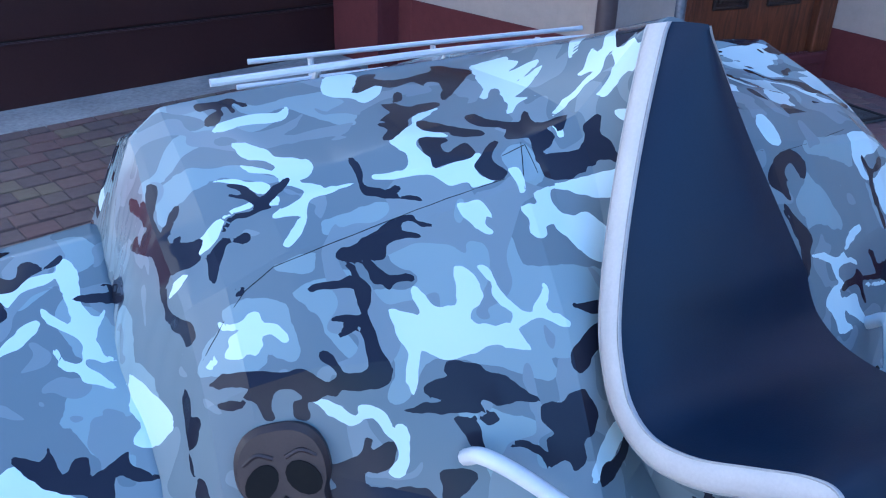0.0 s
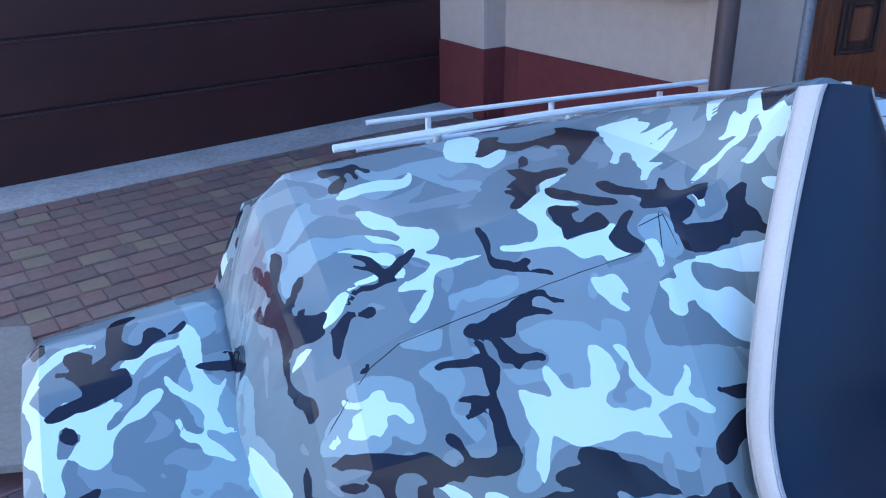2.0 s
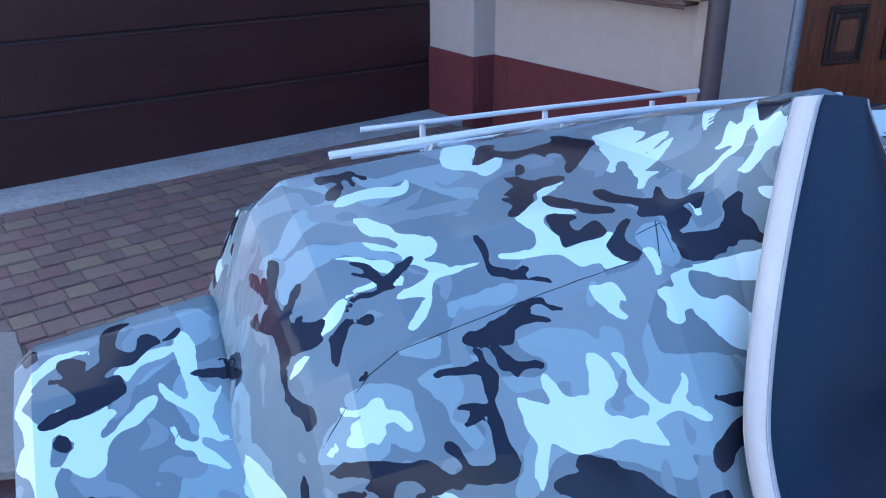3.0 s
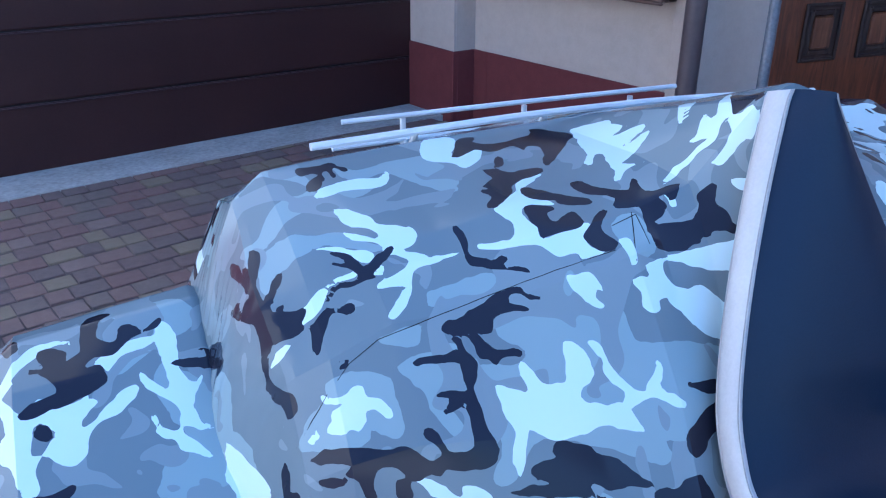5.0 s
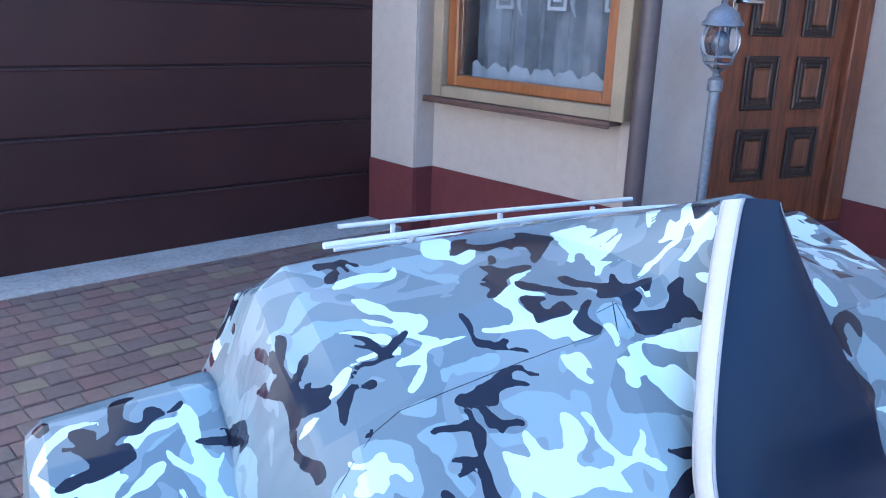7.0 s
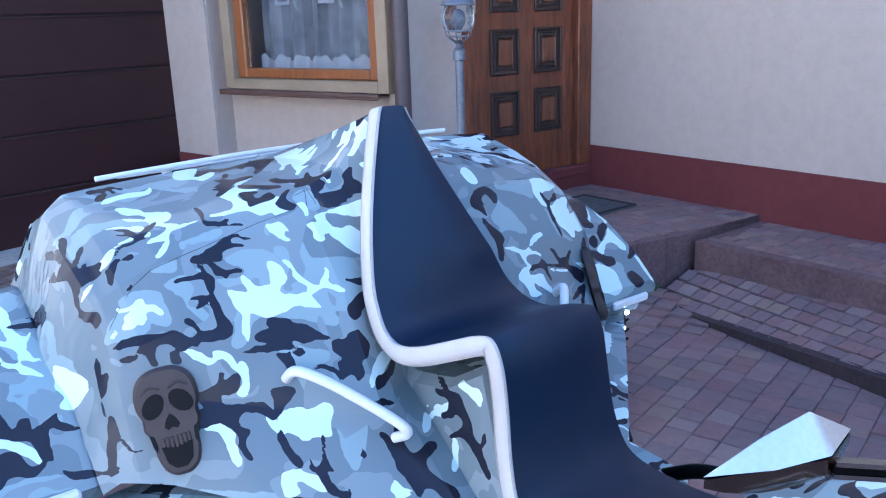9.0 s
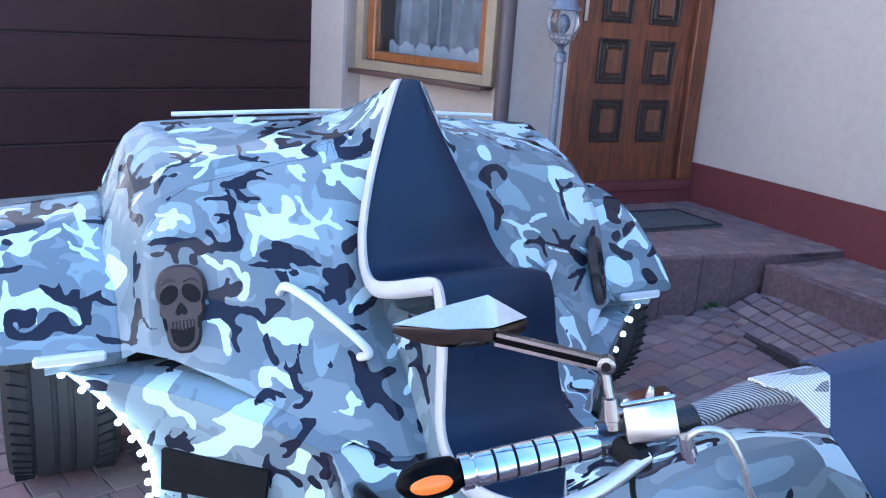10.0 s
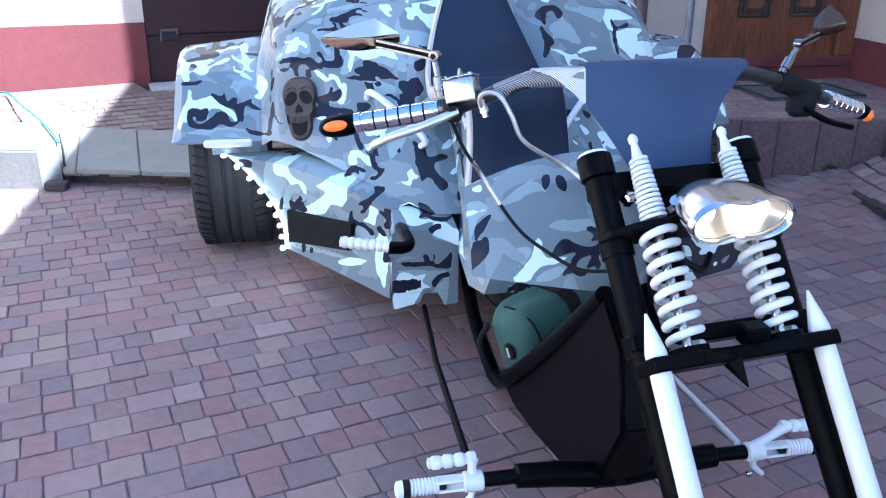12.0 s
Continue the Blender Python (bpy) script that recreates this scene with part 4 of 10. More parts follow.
patch("pale", (-1.055, -0.209, 0.722), (-1.05, -0.185, 0.738), (-1.038, -0.191, 0.746), (-1.028, -0.217, 0.743), (-1.015, -0.235, 0.736), (-0.997, -0.233, 0.737), (-1.005, -0.251, 0.729), (-1.017, -0.259, 0.723), (-1.019, -0.268, 0.717), (-1.012, -0.285, 0.706), (-1.024, -0.282, 0.708), (-1.032, -0.267, 0.716), (-1.036, -0.238, 0.728))
patch("pale", (-0.922, -0.105, 0.788), (-0.887, -0.084, 0.794), (-0.852, -0.074, 0.796), (-0.827, -0.075, 0.797), (-0.804, -0.068, 0.799), (-0.802, -0.072, 0.798), (-0.823, -0.083, 0.795), (-0.846, -0.096, 0.792), (-0.876, -0.103, 0.79), (-0.895, -0.12, 0.785), (-0.904, -0.134, 0.781), (-0.906, -0.116, 0.786))
patch("pale", (-0.819, -0.14, 0.78), (-0.812, -0.15, 0.776), (-0.804, -0.174, 0.766), (-0.8, -0.187, 0.761), (-0.79, -0.188, 0.761), (-0.778, -0.171, 0.768), (-0.771, -0.169, 0.768), (-0.788, -0.198, 0.756), (-0.797, -0.224, 0.745), (-0.788, -0.241, 0.739), (-0.77, -0.254, 0.733), (-0.775, -0.256, 0.731), (-0.797, -0.247, 0.736), (-0.812, -0.243, 0.737), (-0.813, -0.254, 0.732), (-0.801, -0.265, 0.724), (-0.782, -0.288, 0.71), (-0.786, -0.289, 0.709), (-0.804, -0.278, 0.716), (-0.822, -0.272, 0.72), (-0.827, -0.26, 0.728), (-0.845, -0.248, 0.734), (-0.85, -0.229, 0.742), (-0.853, -0.214, 0.748), (-0.847, -0.213, 0.749), (-0.842, -0.229, 0.742), (-0.828, -0.244, 0.737), (-0.818, -0.242, 0.738), (-0.813, -0.201, 0.755), (-0.816, -0.171, 0.767))
patch("pale", (-0.758, -0.303, 0.699), (-0.737, -0.347, 0.715), (-0.737, -0.361, 0.706), (-0.743, -0.363, 0.682), (-0.752, -0.343, 0.669))
patch("dark", (-0.709, -0.134, 0.922), (-0.705, -0.147, 0.931), (-0.698, -0.18, 0.943), (-0.694, -0.226, 0.94), (-0.686, -0.192, 0.968), (-0.681, -0.199, 0.972), (-0.678, -0.219, 0.968), (-0.689, -0.253, 0.942), (-0.686, -0.285, 0.933), (-0.672, -0.267, 0.954), (-0.664, -0.263, 0.963), (-0.663, -0.273, 0.96), (-0.678, -0.295, 0.938), (-0.684, -0.301, 0.928), (-0.679, -0.308, 0.93), (-0.673, -0.3, 0.94), (-0.674, -0.316, 0.93), (-0.694, -0.315, 0.895), (-0.696, -0.291, 0.905), (-0.697, -0.261, 0.916), (-0.698, -0.231, 0.925), (-0.703, -0.196, 0.923), (-0.707, -0.165, 0.919))
patch("dark", (-0.691, -0.276, 0.927), (-0.686, -0.304, 0.923), (-0.67, -0.321, 0.93), (-0.648, -0.339, 0.941), (-0.658, -0.35, 0.925), (-0.646, -0.36, 0.93), (-0.626, -0.357, 0.945), (-0.609, -0.365, 0.95), (-0.597, -0.367, 0.954), (-0.59, -0.378, 0.952), (-0.602, -0.381, 0.944), (-0.614, -0.369, 0.945), (-0.626, -0.369, 0.939), (-0.635, -0.382, 0.926), (-0.648, -0.397, 0.908), (-0.654, -0.396, 0.902), (-0.655, -0.382, 0.909), (-0.652, -0.37, 0.919), (-0.654, -0.36, 0.923), (-0.669, -0.356, 0.911), (-0.689, -0.34, 0.898), (-0.697, -0.332, 0.874), (-0.701, -0.348, 0.853), (-0.698, -0.367, 0.851), (-0.687, -0.4, 0.859), (-0.684, -0.414, 0.846), (-0.693, -0.415, 0.824), (-0.696, -0.4, 0.827), (-0.699, -0.385, 0.833), (-0.705, -0.359, 0.83), (-0.706, -0.338, 0.84), (-0.699, -0.3, 0.888), (-0.7, -0.272, 0.9))
patch("dark", (-0.714, -0.19, 0.886), (-0.712, -0.206, 0.888), (-0.703, -0.226, 0.908), (-0.704, -0.234, 0.902), (-0.693, -0.281, 0.921), (-0.696, -0.291, 0.905), (-0.707, -0.244, 0.888), (-0.715, -0.201, 0.877))
patch("dark", (-0.6, -0.281, 0.99), (-0.591, -0.286, 0.992), (-0.575, -0.301, 0.991), (-0.569, -0.318, 0.989), (-0.565, -0.332, 0.985), (-0.558, -0.333, 0.987), (-0.541, -0.321, 0.994), (-0.522, -0.314, 0.999), (-0.517, -0.318, 0.999), (-0.528, -0.333, 0.993), (-0.55, -0.344, 0.986), (-0.558, -0.351, 0.98), (-0.554, -0.357, 0.978), (-0.562, -0.357, 0.975), (-0.577, -0.352, 0.972), (-0.591, -0.349, 0.967), (-0.605, -0.342, 0.964), (-0.614, -0.349, 0.956), (-0.625, -0.354, 0.948), (-0.626, -0.345, 0.952), (-0.615, -0.336, 0.962), (-0.599, -0.337, 0.969), (-0.582, -0.345, 0.973), (-0.576, -0.339, 0.978), (-0.583, -0.325, 0.981), (-0.598, -0.309, 0.981), (-0.6, -0.302, 0.983), (-0.587, -0.311, 0.985), (-0.588, -0.301, 0.987), (-0.599, -0.286, 0.989))
patch("dark", (-0.59, -0.082, 1.041), (-0.582, -0.072, 1.044), (-0.549, -0.077, 1.044), (-0.533, -0.07, 1.046), (-0.523, -0.085, 1.043), (-0.511, -0.098, 1.041), (-0.52, -0.105, 1.04), (-0.532, -0.088, 1.043), (-0.535, -0.115, 1.037), (-0.542, -0.116, 1.037), (-0.547, -0.096, 1.04), (-0.557, -0.104, 1.038), (-0.568, -0.096, 1.039), (-0.586, -0.097, 1.038))
patch("dark", (-0.59, -0.142, 1.028), (-0.584, -0.123, 1.032), (-0.572, -0.11, 1.036), (-0.557, -0.104, 1.038), (-0.554, -0.117, 1.036), (-0.569, -0.138, 1.031), (-0.582, -0.145, 1.028))
patch("dark", (-0.346, -0.126, 1.049), (-0.323, -0.087, 1.053), (-0.301, -0.055, 1.055), (-0.274, -0.06, 1.056), (-0.288, -0.079, 1.055), (-0.266, -0.099, 1.055), (-0.241, -0.102, 1.056), (-0.211, -0.097, 1.058), (-0.189, -0.095, 1.06), (-0.173, -0.066, 1.061), (-0.157, -0.077, 1.063), (-0.143, -0.112, 1.065), (-0.135, -0.144, 1.068), (-0.164, -0.174, 1.065), (-0.2, -0.208, 1.059), (-0.229, -0.232, 1.054), (-0.235, -0.222, 1.054), (-0.216, -0.192, 1.057), (-0.205, -0.153, 1.059), (-0.22, -0.142, 1.057), (-0.233, -0.157, 1.055), (-0.237, -0.124, 1.056), (-0.28, -0.138, 1.053), (-0.299, -0.113, 1.053), (-0.326, -0.128, 1.05))
patch("dark", (-0.327, -0.194, 1.047), (-0.31, -0.198, 1.048), (-0.287, -0.162, 1.051), (-0.277, -0.162, 1.052), (-0.285, -0.191, 1.05), (-0.302, -0.203, 1.048), (-0.294, -0.225, 1.048), (-0.265, -0.225, 1.051), (-0.246, -0.237, 1.052), (-0.261, -0.254, 1.05), (-0.293, -0.259, 1.047), (-0.315, -0.274, 1.044), (-0.324, -0.291, 1.042), (-0.358, -0.313, 1.034), (-0.373, -0.311, 1.031), (-0.369, -0.299, 1.033), (-0.352, -0.282, 1.038), (-0.361, -0.264, 1.037), (-0.356, -0.257, 1.039), (-0.339, -0.266, 1.041), (-0.353, -0.248, 1.04), (-0.327, -0.231, 1.045))
patch("dark", (-0.303, -0.282, 1.044), (-0.281, -0.315, 1.046), (-0.261, -0.337, 1.045), (-0.245, -0.35, 1.044), (-0.236, -0.366, 1.043), (-0.244, -0.371, 1.041), (-0.266, -0.362, 1.039), (-0.282, -0.35, 1.039), (-0.281, -0.339, 1.042), (-0.306, -0.327, 1.041), (-0.315, -0.304, 1.042))
patch("dark", (-0.241, -0.311, 1.051), (-0.226, -0.31, 1.053), (-0.217, -0.334, 1.053), (-0.194, -0.365, 1.054), (-0.182, -0.376, 1.056), (-0.169, -0.359, 1.062), (-0.162, -0.362, 1.064), (-0.171, -0.387, 1.058), (-0.164, -0.404, 1.059), (-0.144, -0.408, 1.065), (-0.13, -0.416, 1.067), (-0.132, -0.424, 1.053), (-0.152, -0.43, 1.043), (-0.157, -0.422, 1.054), (-0.166, -0.421, 1.053), (-0.159, -0.433, 1.039), (-0.192, -0.441, 1.027), (-0.197, -0.435, 1.032), (-0.196, -0.417, 1.046), (-0.212, -0.407, 1.043), (-0.221, -0.394, 1.042), (-0.208, -0.38, 1.048), (-0.219, -0.362, 1.047), (-0.243, -0.338, 1.047))
patch("dark", (-0.433, -0.32, 1.015), (-0.424, -0.323, 1.016), (-0.424, -0.345, 1.01), (-0.431, -0.372, 1.001), (-0.43, -0.383, 0.997), (-0.417, -0.391, 0.997), (-0.409, -0.4, 0.994), (-0.395, -0.398, 1), (-0.389, -0.407, 0.997), (-0.398, -0.413, 0.99), (-0.375, -0.425, 0.991), (-0.371, -0.435, 0.986), (-0.375, -0.434, 0.985), (-0.394, -0.421, 0.987), (-0.419, -0.405, 0.988), (-0.435, -0.395, 0.988), (-0.44, -0.378, 0.997), (-0.433, -0.352, 1.006))
patch("dark", (-0.332, -0.341, 1.034), (-0.323, -0.334, 1.037), (-0.298, -0.346, 1.038), (-0.291, -0.358, 1.036), (-0.307, -0.361, 1.033), (-0.309, -0.381, 1.028), (-0.302, -0.385, 1.029), (-0.289, -0.377, 1.033), (-0.273, -0.374, 1.036), (-0.271, -0.402, 1.031), (-0.289, -0.41, 1.024), (-0.317, -0.403, 1.021), (-0.338, -0.403, 1.016), (-0.332, -0.383, 1.024), (-0.337, -0.367, 1.027))
patch("dark", (-0.284, -0.424, 1.016), (-0.275, -0.415, 1.024), (-0.244, -0.394, 1.037), (-0.23, -0.394, 1.039), (-0.255, -0.419, 1.026), (-0.249, -0.439, 1.016), (-0.244, -0.449, 1.011), (-0.256, -0.452, 1.006), (-0.268, -0.449, 1.005), (-0.279, -0.439, 1.009))
patch("dark", (-0.503, -0.448, 0.933), (-0.497, -0.443, 0.942), (-0.47, -0.444, 0.949), (-0.444, -0.441, 0.959), (-0.415, -0.439, 0.97), (-0.39, -0.447, 0.973), (-0.386, -0.456, 0.968), (-0.366, -0.465, 0.964), (-0.366, -0.469, 0.96), (-0.381, -0.463, 0.961), (-0.4, -0.45, 0.968), (-0.413, -0.453, 0.959), (-0.391, -0.466, 0.953), (-0.395, -0.467, 0.95), (-0.42, -0.46, 0.948), (-0.436, -0.459, 0.942), (-0.441, -0.467, 0.93), (-0.454, -0.464, 0.927), (-0.468, -0.458, 0.931), (-0.476, -0.46, 0.926), (-0.493, -0.454, 0.928))
patch("dark", (-0.47, -0.461, 0.927), (-0.461, -0.462, 0.928), (-0.452, -0.469, 0.921), (-0.444, -0.479, 0.912), (-0.431, -0.484, 0.911), (-0.416, -0.488, 0.913), (-0.41, -0.496, 0.905), (-0.42, -0.495, 0.902), (-0.437, -0.489, 0.902), (-0.446, -0.491, 0.896), (-0.451, -0.485, 0.9), (-0.464, -0.479, 0.904), (-0.468, -0.469, 0.916))
patch("dark", (-0.496, -0.454, 0.927), (-0.48, -0.459, 0.926), (-0.479, -0.47, 0.911), (-0.469, -0.48, 0.901), (-0.474, -0.491, 0.884), (-0.48, -0.498, 0.873), (-0.475, -0.513, 0.855), (-0.474, -0.53, 0.832), (-0.465, -0.544, 0.813), (-0.465, -0.548, 0.803), (-0.473, -0.55, 0.792), (-0.496, -0.546, 0.787), (-0.53, -0.535, 0.788), (-0.554, -0.529, 0.783), (-0.562, -0.528, 0.777), (-0.575, -0.523, 0.779), (-0.57, -0.521, 0.792), (-0.535, -0.527, 0.805), (-0.54, -0.521, 0.818), (-0.552, -0.512, 0.828), (-0.552, -0.505, 0.836), (-0.542, -0.507, 0.839), (-0.533, -0.513, 0.832), (-0.529, -0.523, 0.82), (-0.521, -0.53, 0.81), (-0.496, -0.535, 0.814), (-0.492, -0.516, 0.844), (-0.494, -0.509, 0.853), (-0.489, -0.5, 0.867), (-0.489, -0.487, 0.885), (-0.491, -0.477, 0.897), (-0.487, -0.466, 0.914))
patch("dark", (-0.545, -0.46, 0.901), (-0.542, -0.458, 0.906), (-0.523, -0.461, 0.909), (-0.502, -0.465, 0.91), (-0.487, -0.466, 0.914), (-0.487, -0.477, 0.899), (-0.505, -0.471, 0.9), (-0.526, -0.466, 0.9))
patch("dark", (-0.527, -0.489, 0.868), (-0.519, -0.488, 0.872), (-0.495, -0.495, 0.872), (-0.487, -0.496, 0.873), (-0.491, -0.503, 0.862), (-0.511, -0.506, 0.851), (-0.522, -0.504, 0.849), (-0.522, -0.501, 0.853), (-0.511, -0.496, 0.864), (-0.521, -0.492, 0.866))
patch("dark", (-0.688, -0.453, 0.791), (-0.68, -0.458, 0.798), (-0.663, -0.465, 0.81), (-0.632, -0.486, 0.817), (-0.6, -0.5, 0.817), (-0.573, -0.509, 0.819), (-0.558, -0.519, 0.809), (-0.543, -0.528, 0.796), (-0.53, -0.533, 0.793), (-0.538, -0.535, 0.78), (-0.558, -0.527, 0.786), (-0.575, -0.523, 0.778), (-0.574, -0.53, 0.757), (-0.593, -0.524, 0.757), (-0.592, -0.517, 0.779), (-0.578, -0.521, 0.782), (-0.59, -0.514, 0.793), (-0.61, -0.507, 0.794), (-0.618, -0.508, 0.78), (-0.617, -0.515, 0.758), (-0.627, -0.511, 0.759), (-0.633, -0.506, 0.77), (-0.638, -0.5, 0.784), (-0.65, -0.493, 0.783), (-0.642, -0.493, 0.798), (-0.66, -0.479, 0.796), (-0.678, -0.465, 0.792))
patch("dark", (-0.633, -0.421, 0.901), (-0.627, -0.421, 0.905), (-0.618, -0.425, 0.906), (-0.623, -0.428, 0.899), (-0.63, -0.427, 0.896))
patch("dark", (-0.678, -0.476, 0.774), (-0.666, -0.484, 0.78), (-0.647, -0.496, 0.779), (-0.658, -0.492, 0.771), (-0.673, -0.482, 0.768))
patch("dark", (-0.432, -0.569, 0.782), (-0.424, -0.568, 0.79), (-0.409, -0.571, 0.794), (-0.399, -0.574, 0.796), (-0.403, -0.568, 0.804), (-0.397, -0.566, 0.814), (-0.386, -0.569, 0.815), (-0.369, -0.577, 0.811), (-0.356, -0.584, 0.806), (-0.348, -0.591, 0.797), (-0.331, -0.598, 0.794), (-0.312, -0.61, 0.781), (-0.3, -0.621, 0.767), (-0.289, -0.626, 0.764), (-0.291, -0.628, 0.757), (-0.309, -0.622, 0.76), (-0.323, -0.618, 0.759), (-0.338, -0.615, 0.758), (-0.345, -0.613, 0.756), (-0.36, -0.604, 0.764), (-0.366, -0.608, 0.751), (-0.38, -0.603, 0.751), (-0.411, -0.584, 0.765), (-0.429, -0.572, 0.775))
patch("dark", (-0.463, -0.57, 0.753), (-0.452, -0.571, 0.76), (-0.431, -0.576, 0.765), (-0.404, -0.586, 0.766), (-0.365, -0.605, 0.758), (-0.366, -0.608, 0.751))
patch("dark", (-0.211, -0.582, 0.858), (-0.206, -0.578, 0.862), (-0.186, -0.577, 0.858), (-0.141, -0.55, 0.835), (-0.107, -0.531, 0.818), (-0.118, -0.543, 0.812), (-0.154, -0.567, 0.826), (-0.185, -0.586, 0.843), (-0.196, -0.585, 0.85))
patch("dark", (-0.235, -0.618, 0.804), (-0.231, -0.613, 0.813), (-0.214, -0.608, 0.818), (-0.193, -0.598, 0.828), (-0.161, -0.577, 0.821), (-0.141, -0.568, 0.804), (-0.146, -0.58, 0.791), (-0.187, -0.613, 0.797), (-0.206, -0.624, 0.787), (-0.225, -0.629, 0.785), (-0.234, -0.623, 0.794))
patch("dark", (-0.256, -0.641, 0.752), (-0.24, -0.641, 0.76), (-0.226, -0.64, 0.765), (-0.217, -0.644, 0.755), (-0.218, -0.652, 0.741), (-0.258, -0.644, 0.747))
patch("dark", (-0.935, -0.094, 0.79), (-0.931, -0.03, 0.805), (-0.918, 0.006, 0.804), (-0.884, 0.003, 0.805), (-0.903, -0.023, 0.806), (-0.909, -0.051, 0.801), (-0.894, -0.071, 0.797), (-0.881, -0.066, 0.798), (-0.874, -0.041, 0.804), (-0.857, -0.042, 0.804), (-0.842, -0.06, 0.8), (-0.814, -0.043, 0.804), (-0.821, -0.063, 0.799), (-0.861, -0.072, 0.797), (-0.892, -0.098, 0.791), (-0.917, -0.094, 0.791), (-0.929, -0.103, 0.788))
patch("dark", (-1.023, -0.173, 0.761), (-1.022, -0.163, 0.766), (-1.007, -0.152, 0.77), (-0.984, -0.147, 0.773), (-0.972, -0.141, 0.776), (-0.978, -0.123, 0.782), (-0.997, -0.099, 0.787), (-1.007, -0.099, 0.787), (-1.008, -0.086, 0.79), (-0.985, -0.093, 0.789), (-0.995, -0.065, 0.795), (-0.991, -0.051, 0.798), (-0.975, -0.052, 0.799), (-0.953, -0.07, 0.795), (-0.957, -0.088, 0.791), (-0.94, -0.08, 0.793), (-0.919, -0.074, 0.795), (-0.932, -0.108, 0.787), (-0.943, -0.119, 0.784), (-0.914, -0.108, 0.788), (-0.905, -0.123, 0.785), (-0.906, -0.149, 0.775), (-0.95, -0.164, 0.767), (-0.989, -0.172, 0.763), (-1.012, -0.176, 0.76))
patch("dark", (-1.005, -0.189, 0.755), (-0.987, -0.192, 0.754), (-0.981, -0.213, 0.746), (-0.992, -0.217, 0.744), (-1.005, -0.207, 0.748))
patch("dark", (-0.809, -0.141, 0.78), (-0.801, -0.132, 0.783), (-0.768, -0.137, 0.782), (-0.749, -0.131, 0.779), (-0.751, -0.119, 0.783), (-0.73, -0.192, 0.828), (-0.729, -0.224, 0.817), (-0.727, -0.24, 0.816), (-0.739, -0.218, 0.784), (-0.743, -0.2, 0.777), (-0.736, -0.21, 0.796), (-0.756, -0.164, 0.769), (-0.759, -0.16, 0.772), (-0.746, -0.161, 0.777), (-0.787, -0.15, 0.776))
patch("dark", (-1.049, 0.009, 0.785), (-1.024, -0.014, 0.802), (-1.027, -0.04, 0.8), (-1.042, -0.038, 0.79))
patch("light", (-0.698, -0.18, 0.943), (-0.691, -0.176, 0.964), (-0.677, -0.189, 0.979), (-0.658, -0.185, 0.995), (-0.641, -0.171, 1.012), (-0.613, -0.163, 1.02), (-0.58, -0.153, 1.026), (-0.56, -0.145, 1.03), (-0.519, -0.157, 1.031), (-0.484, -0.161, 1.032), (-0.519, -0.183, 1.026), (-0.554, -0.181, 1.023), (-0.59, -0.173, 1.02), (-0.619, -0.185, 1.013), (-0.64, -0.2, 1.004), (-0.656, -0.209, 0.99), (-0.671, -0.209, 0.977), (-0.675, -0.218, 0.97), (-0.665, -0.225, 0.977), (-0.647, -0.225, 0.992), (-0.631, -0.227, 1), (-0.614, -0.241, 1), (-0.592, -0.249, 1.003), (-0.57, -0.259, 1.005), (-0.56, -0.278, 1.003), (-0.535, -0.303, 1), (-0.532, -0.319, 0.996), (-0.56, -0.303, 0.995), (-0.598, -0.27, 0.994), (-0.617, -0.264, 0.991))
patch("light", (-0.675, -0.216, 0.972), (-0.643, -0.226, 0.995), (-0.617, -0.264, 0.991), (-0.638, -0.266, 0.982), (-0.655, -0.267, 0.969), (-0.663, -0.265, 0.963), (-0.679, -0.279, 0.944), (-0.686, -0.278, 0.936), (-0.687, -0.256, 0.943), (-0.681, -0.223, 0.963))
patch("light", (-0.539, -0.076, 1.044), (-0.503, -0.107, 1.04), (-0.463, -0.101, 1.043), (-0.413, -0.098, 1.046), (-0.351, -0.116, 1.049), (-0.385, -0.236, 1.035), (-0.417, -0.204, 1.033), (-0.437, -0.172, 1.035), (-0.464, -0.131, 1.039), (-0.514, -0.141, 1.034))
patch("light", (-0.506, -0.408, 0.964), (-0.5, -0.402, 0.968), (-0.469, -0.406, 0.973), (-0.444, -0.405, 0.98), (-0.422, -0.411, 0.983), (-0.378, -0.441, 0.98), (-0.434, -0.438, 0.964), (-0.473, -0.433, 0.957), (-0.494, -0.428, 0.956), (-0.509, -0.42, 0.957))
patch("light", (-0.424, -0.459, 0.948), (-0.361, -0.465, 0.967), (-0.335, -0.453, 0.986), (-0.303, -0.458, 0.991), (-0.283, -0.485, 0.967), (-0.269, -0.508, 0.942), (-0.267, -0.528, 0.918), (-0.251, -0.539, 0.91), (-0.21, -0.544, 0.906), (-0.165, -0.538, 0.888), (-0.102, -0.515, 0.839), (-0.136, -0.552, 0.822), (-0.188, -0.615, 0.794), (-0.241, -0.618, 0.802), (-0.262, -0.608, 0.809), (-0.255, -0.621, 0.79), (-0.268, -0.622, 0.781), (-0.295, -0.61, 0.789), (-0.329, -0.595, 0.802), (-0.356, -0.583, 0.809), (-0.396, -0.565, 0.817), (-0.424, -0.558, 0.811), (-0.45, -0.566, 0.772), (-0.472, -0.562, 0.766), (-0.476, -0.554, 0.78), (-0.461, -0.545, 0.813), (-0.471, -0.522, 0.843), (-0.477, -0.499, 0.872), (-0.463, -0.486, 0.895), (-0.422, -0.5, 0.894), (-0.407, -0.494, 0.908), (-0.434, -0.473, 0.924))
